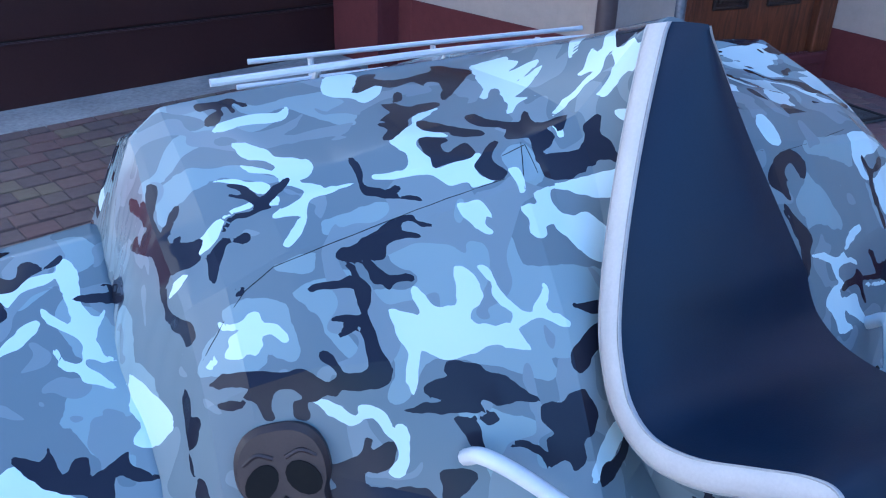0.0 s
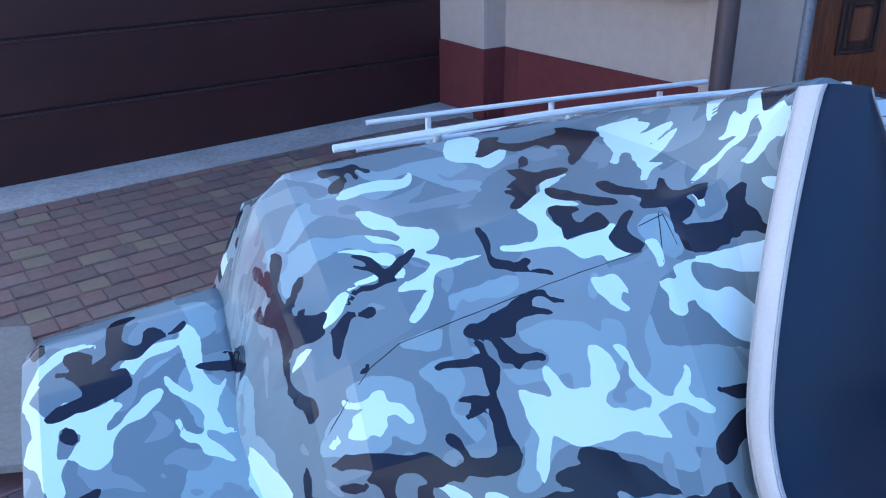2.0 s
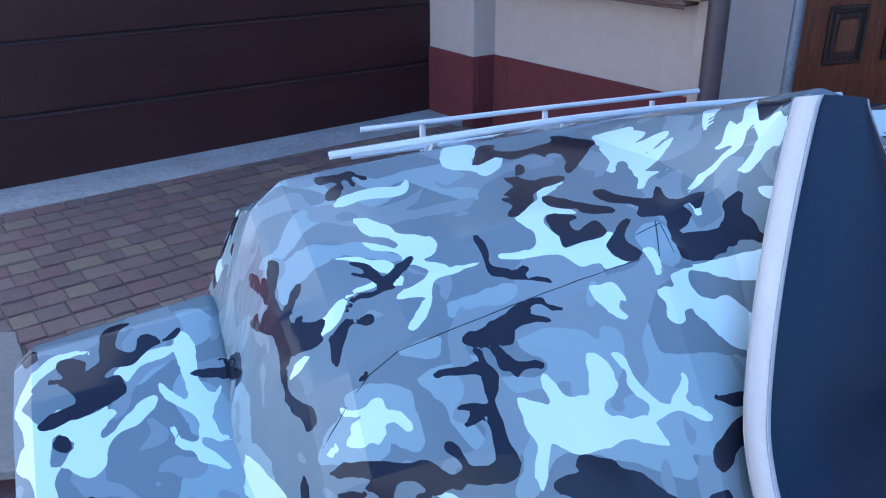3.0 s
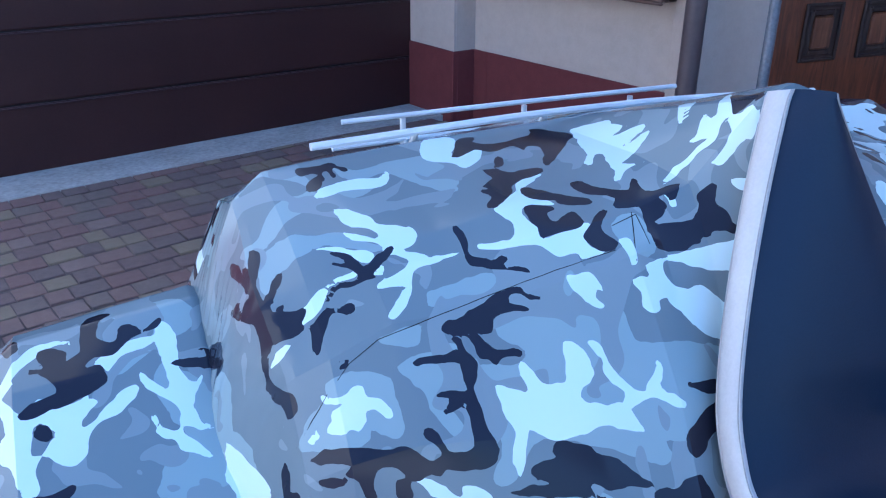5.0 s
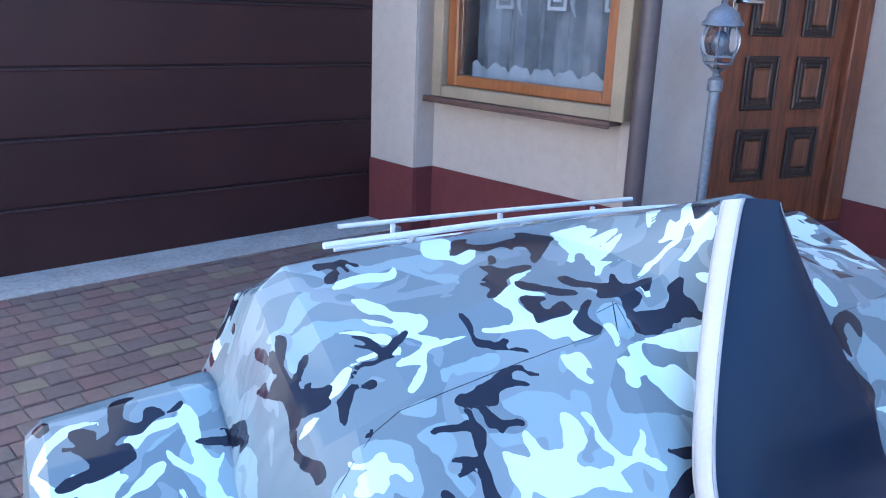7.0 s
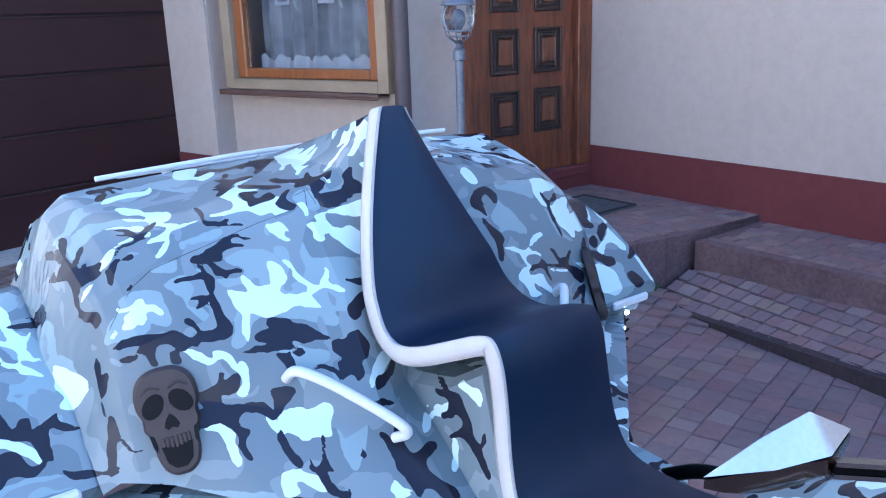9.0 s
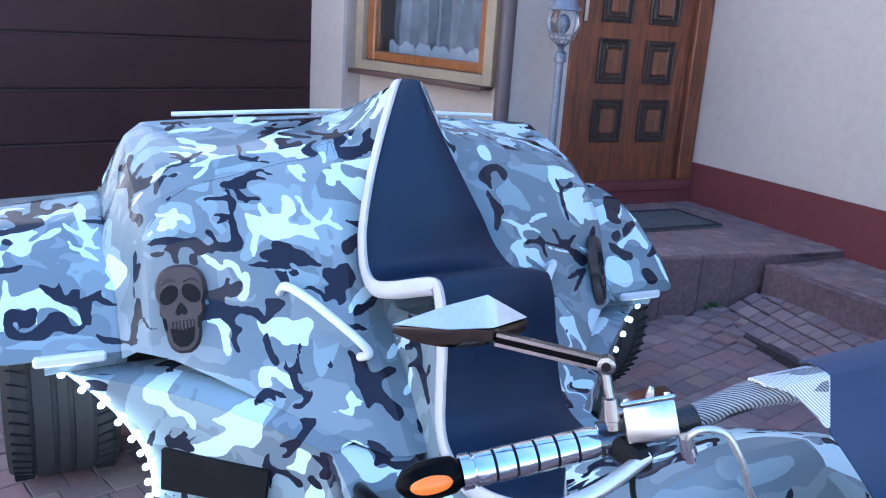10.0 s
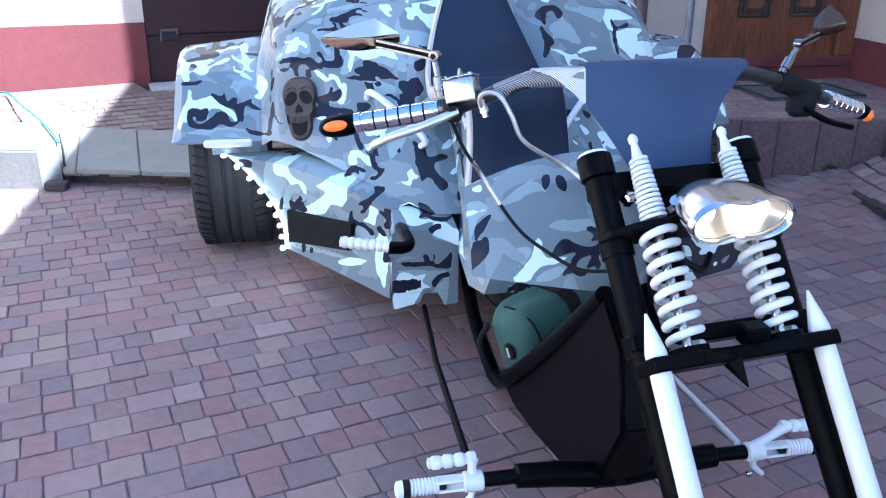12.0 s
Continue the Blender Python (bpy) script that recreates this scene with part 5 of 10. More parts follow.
patch("light", (-0.567, -0.454, 0.9), (-0.537, -0.455, 0.911), (-0.508, -0.46, 0.915), (-0.488, -0.461, 0.92), (-0.493, -0.49, 0.879), (-0.52, -0.49, 0.869), (-0.491, -0.533, 0.821), (-0.506, -0.531, 0.816), (-0.533, -0.503, 0.847), (-0.541, -0.484, 0.87), (-0.557, -0.466, 0.889))
patch("light", (-0.649, -0.426, 0.878), (-0.621, -0.434, 0.893), (-0.582, -0.453, 0.891), (-0.573, -0.47, 0.874), (-0.573, -0.498, 0.837), (-0.584, -0.499, 0.828), (-0.603, -0.489, 0.83), (-0.608, -0.482, 0.836), (-0.625, -0.487, 0.819), (-0.687, -0.447, 0.799), (-0.692, -0.436, 0.802), (-0.674, -0.432, 0.838), (-0.652, -0.435, 0.863))
patch("light", (-0.58, -0.428, 0.927), (-0.528, -0.434, 0.943), (-0.529, -0.445, 0.929), (-0.538, -0.448, 0.92), (-0.556, -0.444, 0.92))
patch("light", (-0.24, -0.421, 1.029), (-0.203, -0.422, 1.041), (-0.196, -0.464, 1.006), (-0.22, -0.473, 0.996), (-0.235, -0.476, 0.992), (-0.24, -0.454, 1.009))
patch("light", (-0.859, -0.321, 0.686), (-0.846, -0.298, 0.702), (-0.823, -0.275, 0.717), (-0.804, -0.279, 0.715), (-0.749, -0.285, 0.713), (-0.756, -0.343, 0.671))
patch("light", (-0.841, -0.175, 0.765), (-0.826, -0.133, 0.783), (-0.804, -0.149, 0.776), (-0.736, -0.227, 0.791), (-0.742, -0.282, 0.739), (-0.75, -0.288, 0.706), (-0.781, -0.284, 0.712), (-0.813, -0.248, 0.735), (-0.825, -0.226, 0.744))
patch("light", (-0.897, -0.004, 0.805), (-0.79, -0.003, 0.807), (-0.759, -0.067, 0.799), (-0.83, -0.101, 0.791), (-0.885, -0.139, 0.779), (-0.897, -0.107, 0.788), (-0.826, -0.069, 0.798))
patch("dark", (-0.403, -0.596, 0.747), (-0.381, -0.606, 0.743), (-0.364, -0.611, 0.747), (-0.351, -0.613, 0.753), (-0.343, -0.623, 0.739), (-0.361, -0.618, 0.735), (-0.37, -0.611, 0.742), (-0.37, -0.622, 0.719), (-0.367, -0.635, 0.695), (-0.379, -0.627, 0.701), (-0.391, -0.612, 0.723))
patch("dark", (-0.337, -0.641, 0.707), (-0.326, -0.641, 0.714), (-0.299, -0.654, 0.705), (-0.29, -0.662, 0.696), (-0.29, -0.655, 0.71), (-0.278, -0.654, 0.717), (-0.289, -0.642, 0.733), (-0.287, -0.634, 0.75), (-0.274, -0.635, 0.754), (-0.256, -0.641, 0.752), (-0.244, -0.639, 0.762), (-0.224, -0.64, 0.765), (-0.217, -0.646, 0.751), (-0.208, -0.655, 0.731), (-0.219, -0.669, 0.711), (-0.24, -0.673, 0.704), (-0.24, -0.686, 0.681), (-0.261, -0.684, 0.672), (-0.269, -0.675, 0.684), (-0.295, -0.671, 0.676), (-0.298, -0.664, 0.688), (-0.318, -0.65, 0.702))
patch("dark", (-0.229, -0.702, 0.656), (-0.216, -0.692, 0.67), (-0.191, -0.685, 0.668), (-0.162, -0.658, 0.68), (-0.15, -0.656, 0.67), (-0.163, -0.673, 0.657), (-0.193, -0.695, 0.651), (-0.225, -0.707, 0.646))
patch("dark", (-0.256, -0.712, 0.626), (-0.237, -0.716, 0.629), (-0.216, -0.716, 0.626), (-0.196, -0.723, 0.614), (-0.221, -0.725, 0.614), (-0.252, -0.717, 0.617))
patch("dark", (-0.261, -0.756, 0.573), (-0.251, -0.756, 0.576), (-0.242, -0.773, 0.564), (-0.238, -0.79, 0.549), (-0.232, -0.767, 0.572), (-0.213, -0.746, 0.592), (-0.206, -0.754, 0.586), (-0.219, -0.777, 0.565), (-0.221, -0.797, 0.547), (-0.215, -0.81, 0.537), (-0.195, -0.813, 0.538), (-0.17, -0.802, 0.542), (-0.15, -0.803, 0.534), (-0.159, -0.817, 0.526), (-0.191, -0.83, 0.524), (-0.202, -0.836, 0.516), (-0.199, -0.854, 0.502), (-0.184, -0.875, 0.486), (-0.166, -0.893, 0.468), (-0.175, -0.911, 0.455), (-0.194, -0.913, 0.453), (-0.205, -0.898, 0.464), (-0.214, -0.879, 0.478), (-0.228, -0.867, 0.485), (-0.246, -0.873, 0.473), (-0.251, -0.86, 0.482), (-0.253, -0.839, 0.5), (-0.26, -0.815, 0.519), (-0.258, -0.801, 0.533), (-0.257, -0.781, 0.551))
patch("dark", (-0.311, -0.76, 0.552), (-0.3, -0.753, 0.564), (-0.303, -0.764, 0.551), (-0.304, -0.773, 0.542), (-0.318, -0.767, 0.541))
patch("dark", (-0.445, -0.661, 0.6), (-0.432, -0.66, 0.609), (-0.43, -0.677, 0.588), (-0.428, -0.691, 0.573), (-0.419, -0.712, 0.553), (-0.428, -0.716, 0.542), (-0.436, -0.706, 0.549), (-0.443, -0.687, 0.57), (-0.446, -0.675, 0.583))
patch("dark", (-0.405, -0.715, 0.556), (-0.402, -0.725, 0.546), (-0.397, -0.732, 0.541), (-0.379, -0.725, 0.559), (-0.368, -0.704, 0.587), (-0.361, -0.708, 0.587), (-0.374, -0.727, 0.558), (-0.373, -0.75, 0.534), (-0.371, -0.755, 0.529), (-0.385, -0.747, 0.53), (-0.381, -0.766, 0.511), (-0.371, -0.784, 0.496), (-0.356, -0.788, 0.499), (-0.367, -0.799, 0.481), (-0.388, -0.803, 0.464), (-0.404, -0.795, 0.463), (-0.406, -0.787, 0.47), (-0.383, -0.794, 0.478), (-0.385, -0.784, 0.487), (-0.397, -0.769, 0.498), (-0.4, -0.751, 0.517), (-0.405, -0.736, 0.532), (-0.414, -0.727, 0.537))
patch("dark", (-0.482, -0.732, 0.47), (-0.469, -0.732, 0.492), (-0.452, -0.738, 0.498), (-0.438, -0.748, 0.495), (-0.42, -0.763, 0.49), (-0.414, -0.771, 0.484), (-0.428, -0.766, 0.48), (-0.441, -0.754, 0.486), (-0.44, -0.764, 0.474), (-0.454, -0.753, 0.477), (-0.47, -0.746, 0.466), (-0.485, -0.753, 0.462))
patch("dark", (-0.566, -0.556, 0.686), (-0.532, -0.565, 0.7), (-0.519, -0.567, 0.711), (-0.511, -0.564, 0.727), (-0.503, -0.568, 0.723), (-0.509, -0.571, 0.709), (-0.485, -0.576, 0.721), (-0.475, -0.582, 0.715), (-0.486, -0.588, 0.69), (-0.504, -0.585, 0.68), (-0.519, -0.577, 0.685), (-0.518, -0.586, 0.664), (-0.47, -0.607, 0.662), (-0.444, -0.62, 0.657), (-0.432, -0.635, 0.639), (-0.429, -0.617, 0.678), (-0.412, -0.623, 0.682), (-0.385, -0.635, 0.68), (-0.382, -0.642, 0.668), (-0.408, -0.64, 0.648), (-0.43, -0.644, 0.629), (-0.443, -0.643, 0.625), (-0.455, -0.629, 0.637), (-0.475, -0.616, 0.644), (-0.491, -0.611, 0.643), (-0.507, -0.616, 0.626), (-0.486, -0.633, 0.614), (-0.505, -0.638, 0.595), (-0.5, -0.662, 0.564), (-0.512, -0.652, 0.568), (-0.519, -0.633, 0.591), (-0.511, -0.624, 0.611), (-0.527, -0.605, 0.628))
patch("dark", (-0.572, -0.567, 0.659), (-0.55, -0.574, 0.662), (-0.529, -0.597, 0.639), (-0.542, -0.596, 0.633), (-0.568, -0.585, 0.629), (-0.579, -0.582, 0.625))
patch("dark", (-0.708, -0.478, 0.664), (-0.705, -0.491, 0.648), (-0.699, -0.514, 0.617), (-0.688, -0.532, 0.601), (-0.676, -0.539, 0.603), (-0.677, -0.541, 0.595), (-0.693, -0.529, 0.599), (-0.705, -0.506, 0.615), (-0.709, -0.487, 0.642))
patch("dark", (-0.708, -0.412, 0.765), (-0.703, -0.431, 0.763), (-0.706, -0.441, 0.741), (-0.698, -0.461, 0.745), (-0.706, -0.459, 0.709), (-0.713, -0.451, 0.695), (-0.716, -0.463, 0.661), (-0.719, -0.454, 0.665), (-0.715, -0.443, 0.699), (-0.713, -0.42, 0.736))
patch("dark", (-0.712, -0.471, 0.662), (-0.707, -0.484, 0.653), (-0.723, -0.51, 0.564), (-0.736, -0.5, 0.557), (-0.724, -0.476, 0.616))
patch("dark", (-0.649, -0.488, 0.493), (-0.655, -0.575, 0.537), (-0.633, -0.542, 0.495), (-0.634, -0.567, 0.494), (-0.647, -0.551, 0.493), (-0.664, -0.562, 0.491), (-0.663, -0.543, 0.492), (-0.649, -0.534, 0.494))
patch("dark", (-0.091, -0.742, 0.655), (-0.1, -0.777, 0.656), (-0.115, -0.818, 0.646), (-0.116, -0.847, 0.65), (-0.118, -0.863, 0.63), (-0.121, -0.889, 0.6), (-0.123, -0.896, 0.577), (-0.123, -0.919, 0.566), (-0.121, -0.921, 0.586), (-0.119, -0.931, 0.596), (-0.121, -0.933, 0.571), (-0.124, -0.924, 0.555), (-0.124, -0.941, 0.529), (-0.124, -0.953, 0.508), (-0.127, -0.944, 0.498), (-0.127, -0.919, 0.521), (-0.125, -0.895, 0.544), (-0.124, -0.863, 0.558), (-0.125, -0.829, 0.544), (-0.125, -0.817, 0.546), (-0.123, -0.85, 0.572), (-0.121, -0.86, 0.592), (-0.12, -0.842, 0.602), (-0.121, -0.824, 0.589), (-0.122, -0.796, 0.576), (-0.121, -0.789, 0.587), (-0.119, -0.81, 0.604), (-0.117, -0.808, 0.623), (-0.119, -0.774, 0.625), (-0.118, -0.762, 0.637), (-0.116, -0.794, 0.642))
patch("dark", (-0.137, -0.909, 0.449), (-0.133, -0.93, 0.444), (-0.134, -0.943, 0.426), (-0.146, -0.939, 0.428))
patch("dark", (0.213, -0.51, 0.95), (0.223, -0.5, 0.962), (0.268, -0.486, 0.97), (0.3, -0.48, 0.968), (0.318, -0.488, 0.953), (0.299, -0.507, 0.934), (0.283, -0.498, 0.95), (0.278, -0.49, 0.962), (0.249, -0.505, 0.952), (0.244, -0.533, 0.919), (0.229, -0.528, 0.928), (0.221, -0.519, 0.94))
patch("dark", (0.218, -0.543, 0.909), (0.233, -0.56, 0.888), (0.25, -0.575, 0.865), (0.244, -0.595, 0.84), (0.225, -0.613, 0.812), (0.22, -0.603, 0.83), (0.227, -0.581, 0.862), (0.221, -0.559, 0.889))
patch("pale", (-0.575, -0.521, 0.784), (-0.55, -0.532, 0.778), (-0.521, -0.549, 0.757), (-0.514, -0.547, 0.768), (-0.492, -0.555, 0.765), (-0.48, -0.567, 0.747), (-0.48, -0.573, 0.732), (-0.47, -0.573, 0.74), (-0.46, -0.578, 0.736), (-0.46, -0.59, 0.71), (-0.472, -0.599, 0.677), (-0.493, -0.59, 0.679), (-0.479, -0.589, 0.695), (-0.476, -0.583, 0.712), (-0.486, -0.572, 0.73), (-0.501, -0.559, 0.749), (-0.524, -0.553, 0.743), (-0.549, -0.54, 0.754), (-0.562, -0.53, 0.771))
patch("pale", (-0.268, -0.637, 0.753), (-0.257, -0.643, 0.75), (-0.243, -0.656, 0.733), (-0.23, -0.668, 0.716), (-0.215, -0.668, 0.712), (-0.243, -0.667, 0.713), (-0.251, -0.656, 0.728), (-0.259, -0.647, 0.741))
patch("pale", (-0.242, -0.701, 0.652), (-0.228, -0.689, 0.679), (-0.194, -0.666, 0.704), (-0.163, -0.649, 0.699), (-0.162, -0.658, 0.68), (-0.189, -0.682, 0.674), (-0.229, -0.702, 0.656))
patch("pale", (-0.435, -0.646, 0.624), (-0.416, -0.643, 0.638), (-0.388, -0.653, 0.641), (-0.368, -0.666, 0.633), (-0.344, -0.672, 0.642), (-0.328, -0.679, 0.64), (-0.326, -0.689, 0.623), (-0.337, -0.696, 0.609), (-0.347, -0.714, 0.585), (-0.364, -0.708, 0.585), (-0.379, -0.699, 0.588), (-0.403, -0.694, 0.583), (-0.414, -0.677, 0.597), (-0.43, -0.669, 0.598), (-0.43, -0.682, 0.583), (-0.44, -0.664, 0.599))
patch("pale", (-0.568, -0.585, 0.629), (-0.545, -0.59, 0.64), (-0.528, -0.593, 0.646), (-0.527, -0.605, 0.628), (-0.517, -0.617, 0.617), (-0.52, -0.629, 0.596), (-0.519, -0.64, 0.581), (-0.521, -0.652, 0.56), (-0.53, -0.65, 0.555), (-0.538, -0.635, 0.571), (-0.538, -0.619, 0.598), (-0.545, -0.602, 0.619))
patch("pale", (-0.455, -0.633, 0.631), (-0.44, -0.637, 0.633), (-0.434, -0.651, 0.619), (-0.44, -0.664, 0.599), (-0.447, -0.652, 0.61))
patch("pale", (-0.465, -0.701, 0.536), (-0.438, -0.711, 0.542), (-0.415, -0.73, 0.533), (-0.398, -0.748, 0.522), (-0.395, -0.766, 0.502), (-0.411, -0.758, 0.501), (-0.423, -0.745, 0.509), (-0.43, -0.733, 0.519), (-0.445, -0.724, 0.52), (-0.44, -0.739, 0.505), (-0.457, -0.735, 0.498), (-0.471, -0.723, 0.502))
patch("pale", (-0.29, -0.832, 0.49), (-0.272, -0.824, 0.507), (-0.271, -0.834, 0.497), (-0.265, -0.847, 0.488), (-0.251, -0.858, 0.484), (-0.259, -0.86, 0.478), (-0.276, -0.855, 0.475), (-0.284, -0.868, 0.458), (-0.308, -0.851, 0.461), (-0.329, -0.841, 0.458), (-0.342, -0.839, 0.452), (-0.333, -0.835, 0.462), (-0.31, -0.843, 0.468), (-0.288, -0.852, 0.471))
patch("pale", (-0.114, -0.84, 0.667), (-0.107, -0.853, 0.683), (-0.114, -0.886, 0.679), (-0.114, -0.909, 0.682), (-0.115, -0.92, 0.663), (-0.117, -0.912, 0.647), (-0.116, -0.893, 0.654), (-0.115, -0.865, 0.663))
patch("pale", (-0.125, -0.829, 0.544), (-0.125, -0.848, 0.545), (-0.13, -0.853, 0.493), (-0.15, -0.866, 0.485), (-0.141, -0.844, 0.5))
patch("pale", (-0.169, -0.781, 0.559), (-0.124, -0.744, 0.588), (-0.123, -0.759, 0.593), (-0.129, -0.758, 0.559), (-0.158, -0.782, 0.553))
patch("pale", (0.241, -0.432, 1.022), (0.278, -0.418, 1.021), (0.271, -0.469, 0.99), (0.232, -0.471, 0.998))
patch("pale", (0.566, -0.626, 0.558), (0.688, -0.548, 0.489), (0.635, -0.616, 0.486), (0.557, -0.662, 0.484), (0.532, -0.671, 0.519))
patch("light", (-0.409, -0.572, 0.791), (-0.34, -0.618, 0.75), (-0.297, -0.64, 0.734), (-0.298, -0.664, 0.688), (-0.247, -0.696, 0.659), (-0.259, -0.717, 0.615), (-0.296, -0.758, 0.56), (-0.333, -0.775, 0.526), (-0.343, -0.744, 0.555), (-0.334, -0.702, 0.603), (-0.364, -0.659, 0.65), (-0.381, -0.617, 0.72))
patch("dark", (-0.931, -0.336, 0.674), (-0.895, -0.351, 0.666), (-0.882, -0.339, 0.674), (-0.872, -0.374, 0.65), (-0.852, -0.36, 0.66), (-0.836, -0.365, 0.657), (-0.837, -0.383, 0.64), (-0.787, -0.368, 0.656), (-0.783, -0.382, 0.643), (-0.748, -0.409, 0.629), (-0.755, -0.403, 0.62), (-0.782, -0.399, 0.626), (-0.807, -0.39, 0.635), (-0.814, -0.409, 0.615), (-0.819, -0.434, 0.59), (-0.838, -0.429, 0.595), (-0.847, -0.4, 0.624), (-0.876, -0.39, 0.633), (-0.905, -0.373, 0.65))
patch("dark", (-1.035, -0.283, 0.702), (-0.995, -0.284, 0.707), (-0.96, -0.279, 0.712), (-0.975, -0.298, 0.699), (-1.024, -0.299, 0.696))
patch("dark", (-1.008, -0.392, 0.627), (-0.983, -0.389, 0.632), (-0.964, -0.395, 0.626), (-0.94, -0.388, 0.634), (-0.939, -0.413, 0.609), (-0.954, -0.428, 0.593), (-0.974, -0.427, 0.594), (-0.983, -0.41, 0.61), (-0.989, -0.421, 0.599), (-0.964, -0.436, 0.585), (-0.925, -0.418, 0.604), (-0.906, -0.403, 0.62), (-0.876, -0.407, 0.616), (-0.858, -0.433, 0.591), (-0.829, -0.434, 0.59), (-0.858, -0.449, 0.574), (-0.897, -0.439, 0.584), (-0.926, -0.454, 0.568), (-0.974, -0.448, 0.572), (-1.003, -0.442, 0.578), (-1.012, -0.417, 0.603))
patch("dark", (-0.81, -0.451, 0.573), (-0.781, -0.462, 0.561), (-0.722, -0.511, 0.564), (-0.711, -0.517, 0.575), (-0.722, -0.514, 0.559), (-0.772, -0.473, 0.547), (-0.801, -0.465, 0.556))
patch("pale", (-1.056, -0.104, 0.762), (-1.01, -0.182, 0.758), (-1.002, -0.146, 0.773), (-0.971, -0.16, 0.768), (-0.949, -0.173, 0.764), (-0.93, -0.152, 0.773), (-0.948, -0.209, 0.749), (-0.978, -0.206, 0.749), (-1, -0.183, 0.758), (-1.011, -0.228, 0.739), (-1.005, -0.276, 0.712), (-1.019, -0.271, 0.716), (-1.036, -0.199, 0.745))
patch("pale", (-1.012, -0.361, 0.655), (-1.008, -0.319, 0.683), (-0.998, -0.315, 0.686), (-0.993, -0.363, 0.655), (-0.964, -0.358, 0.659), (-0.925, -0.349, 0.666), (-0.895, -0.373, 0.65), (-0.866, -0.394, 0.629), (-0.847, -0.408, 0.616), (-0.829, -0.434, 0.59), (-0.848, -0.433, 0.591), (-0.876, -0.407, 0.616), (-0.905, -0.394, 0.629), (-0.935, -0.396, 0.626), (-0.939, -0.424, 0.598), (-0.95, -0.404, 0.618), (-0.973, -0.389, 0.632), (-1.002, -0.393, 0.627), (-1.003, -0.434, 0.586), (-1.022, -0.425, 0.595), (-1.031, -0.447, 0.57), (-1.045, -0.425, 0.575), (-1.032, -0.398, 0.619))
patch("pale", (-0.858, -0.139, 0.78), (-0.841, -0.162, 0.77), (-0.82, -0.171, 0.767), (-0.828, -0.078, 0.796), (-0.814, -0.05, 0.803), (-0.796, -0.081, 0.796), (-0.8, -0.154, 0.775), (-0.775, -0.185, 0.762), (-0.791, -0.191, 0.759), (-0.806, -0.183, 0.762), (-0.785, -0.245, 0.737), (-0.795, -0.248, 0.735), (-0.826, -0.196, 0.757), (-0.853, -0.169, 0.767))
patch("pale", (-0.755, -0.27, 0.719), (-0.733, -0.358, 0.724), (-0.723, -0.406, 0.712), (-0.747, -0.378, 0.657), (-0.773, -0.361, 0.661), (-0.76, -0.333, 0.679))
patch("light", (-0.856, -0.305, 0.697), (-0.826, -0.27, 0.721), (-0.785, -0.245, 0.737), (-0.732, -0.337, 0.74), (-0.747, -0.387, 0.649), (-0.797, -0.385, 0.64), (-0.826, -0.366, 0.657))
patch("light", (-1.012, -0.457, 0.562), (-0.878, -0.448, 0.575), (-0.791, -0.466, 0.556), (-0.802, -0.479, 0.539), (-0.955, -0.467, 0.552))
seam((-0.693, -0.434, 0.799), (-0.683, -0.437, 0.818), (-0.673, -0.436, 0.835), (-0.662, -0.435, 0.85), (-0.651, -0.433, 0.866), (-0.651, -0.433, 0.866), (-0.635, -0.432, 0.885), (-0.619, -0.428, 0.902), (-0.619, -0.428, 0.902), (-0.599, -0.428, 0.915), (-0.58, -0.428, 0.928), (-0.58, -0.428, 0.928), (-0.559, -0.432, 0.935), (-0.536, -0.434, 0.941), (-0.513, -0.435, 0.947), (-0.513, -0.435, 0.947), (-0.492, -0.436, 0.952), (-0.47, -0.436, 0.956), (-0.448, -0.436, 0.961), (-0.426, -0.438, 0.967), (-0.426, -0.438, 0.967), (-0.405, -0.44, 0.972), (-0.383, -0.442, 0.978), (-0.362, -0.445, 0.983), (-0.34, -0.447, 0.989), (-0.34, -0.447, 0.989), (-0.318, -0.449, 0.993), (-0.297, -0.45, 0.997), (-0.275, -0.452, 1.002), (-0.253, -0.454, 1.006))
seam((-0.208, -0.419, 1.041), (-0.216, -0.438, 1.025), (-0.225, -0.457, 1.01), (-0.232, -0.474, 0.995))
seam((-0.241, -0.423, 1.027), (-0.222, -0.423, 1.033), (-0.204, -0.424, 1.039), (-0.204, -0.424, 1.039), (-0.203, -0.442, 1.024), (-0.203, -0.46, 1.009))
seam((-0.743, -0.291, 0.73), (-0.743, -0.309, 0.717), (-0.744, -0.327, 0.705), (-0.744, -0.344, 0.692), (-0.744, -0.361, 0.679))
seam((0.17, -0.471, 0.992), (0.218, -0.48, 0.987), (0.275, -0.477, 0.979), (0.275, -0.477, 0.979), (0.341, -0.464, 0.976), (0.421, -0.436, 0.969), (0.503, -0.41, 0.963))
seam((-0.698, -0.475, 0.488), (-0.67, -0.52, 0.493), (-0.642, -0.557, 0.494))
patch("dark", (0.513, -0.45, 0.927), (0.521, -0.455, 0.917), (0.531, -0.464, 0.901), (0.555, -0.456, 0.903), (0.567, -0.447, 0.91), (0.586, -0.44, 0.907), (0.575, -0.453, 0.896), (0.553, -0.463, 0.894), (0.534, -0.47, 0.891), (0.524, -0.483, 0.878), (0.526, -0.496, 0.858), (0.523, -0.511, 0.84), (0.527, -0.526, 0.813), (0.522, -0.53, 0.807), (0.513, -0.528, 0.818), (0.511, -0.515, 0.839), (0.507, -0.499, 0.861), (0.512, -0.482, 0.883), (0.517, -0.469, 0.9), (0.509, -0.459, 0.916))
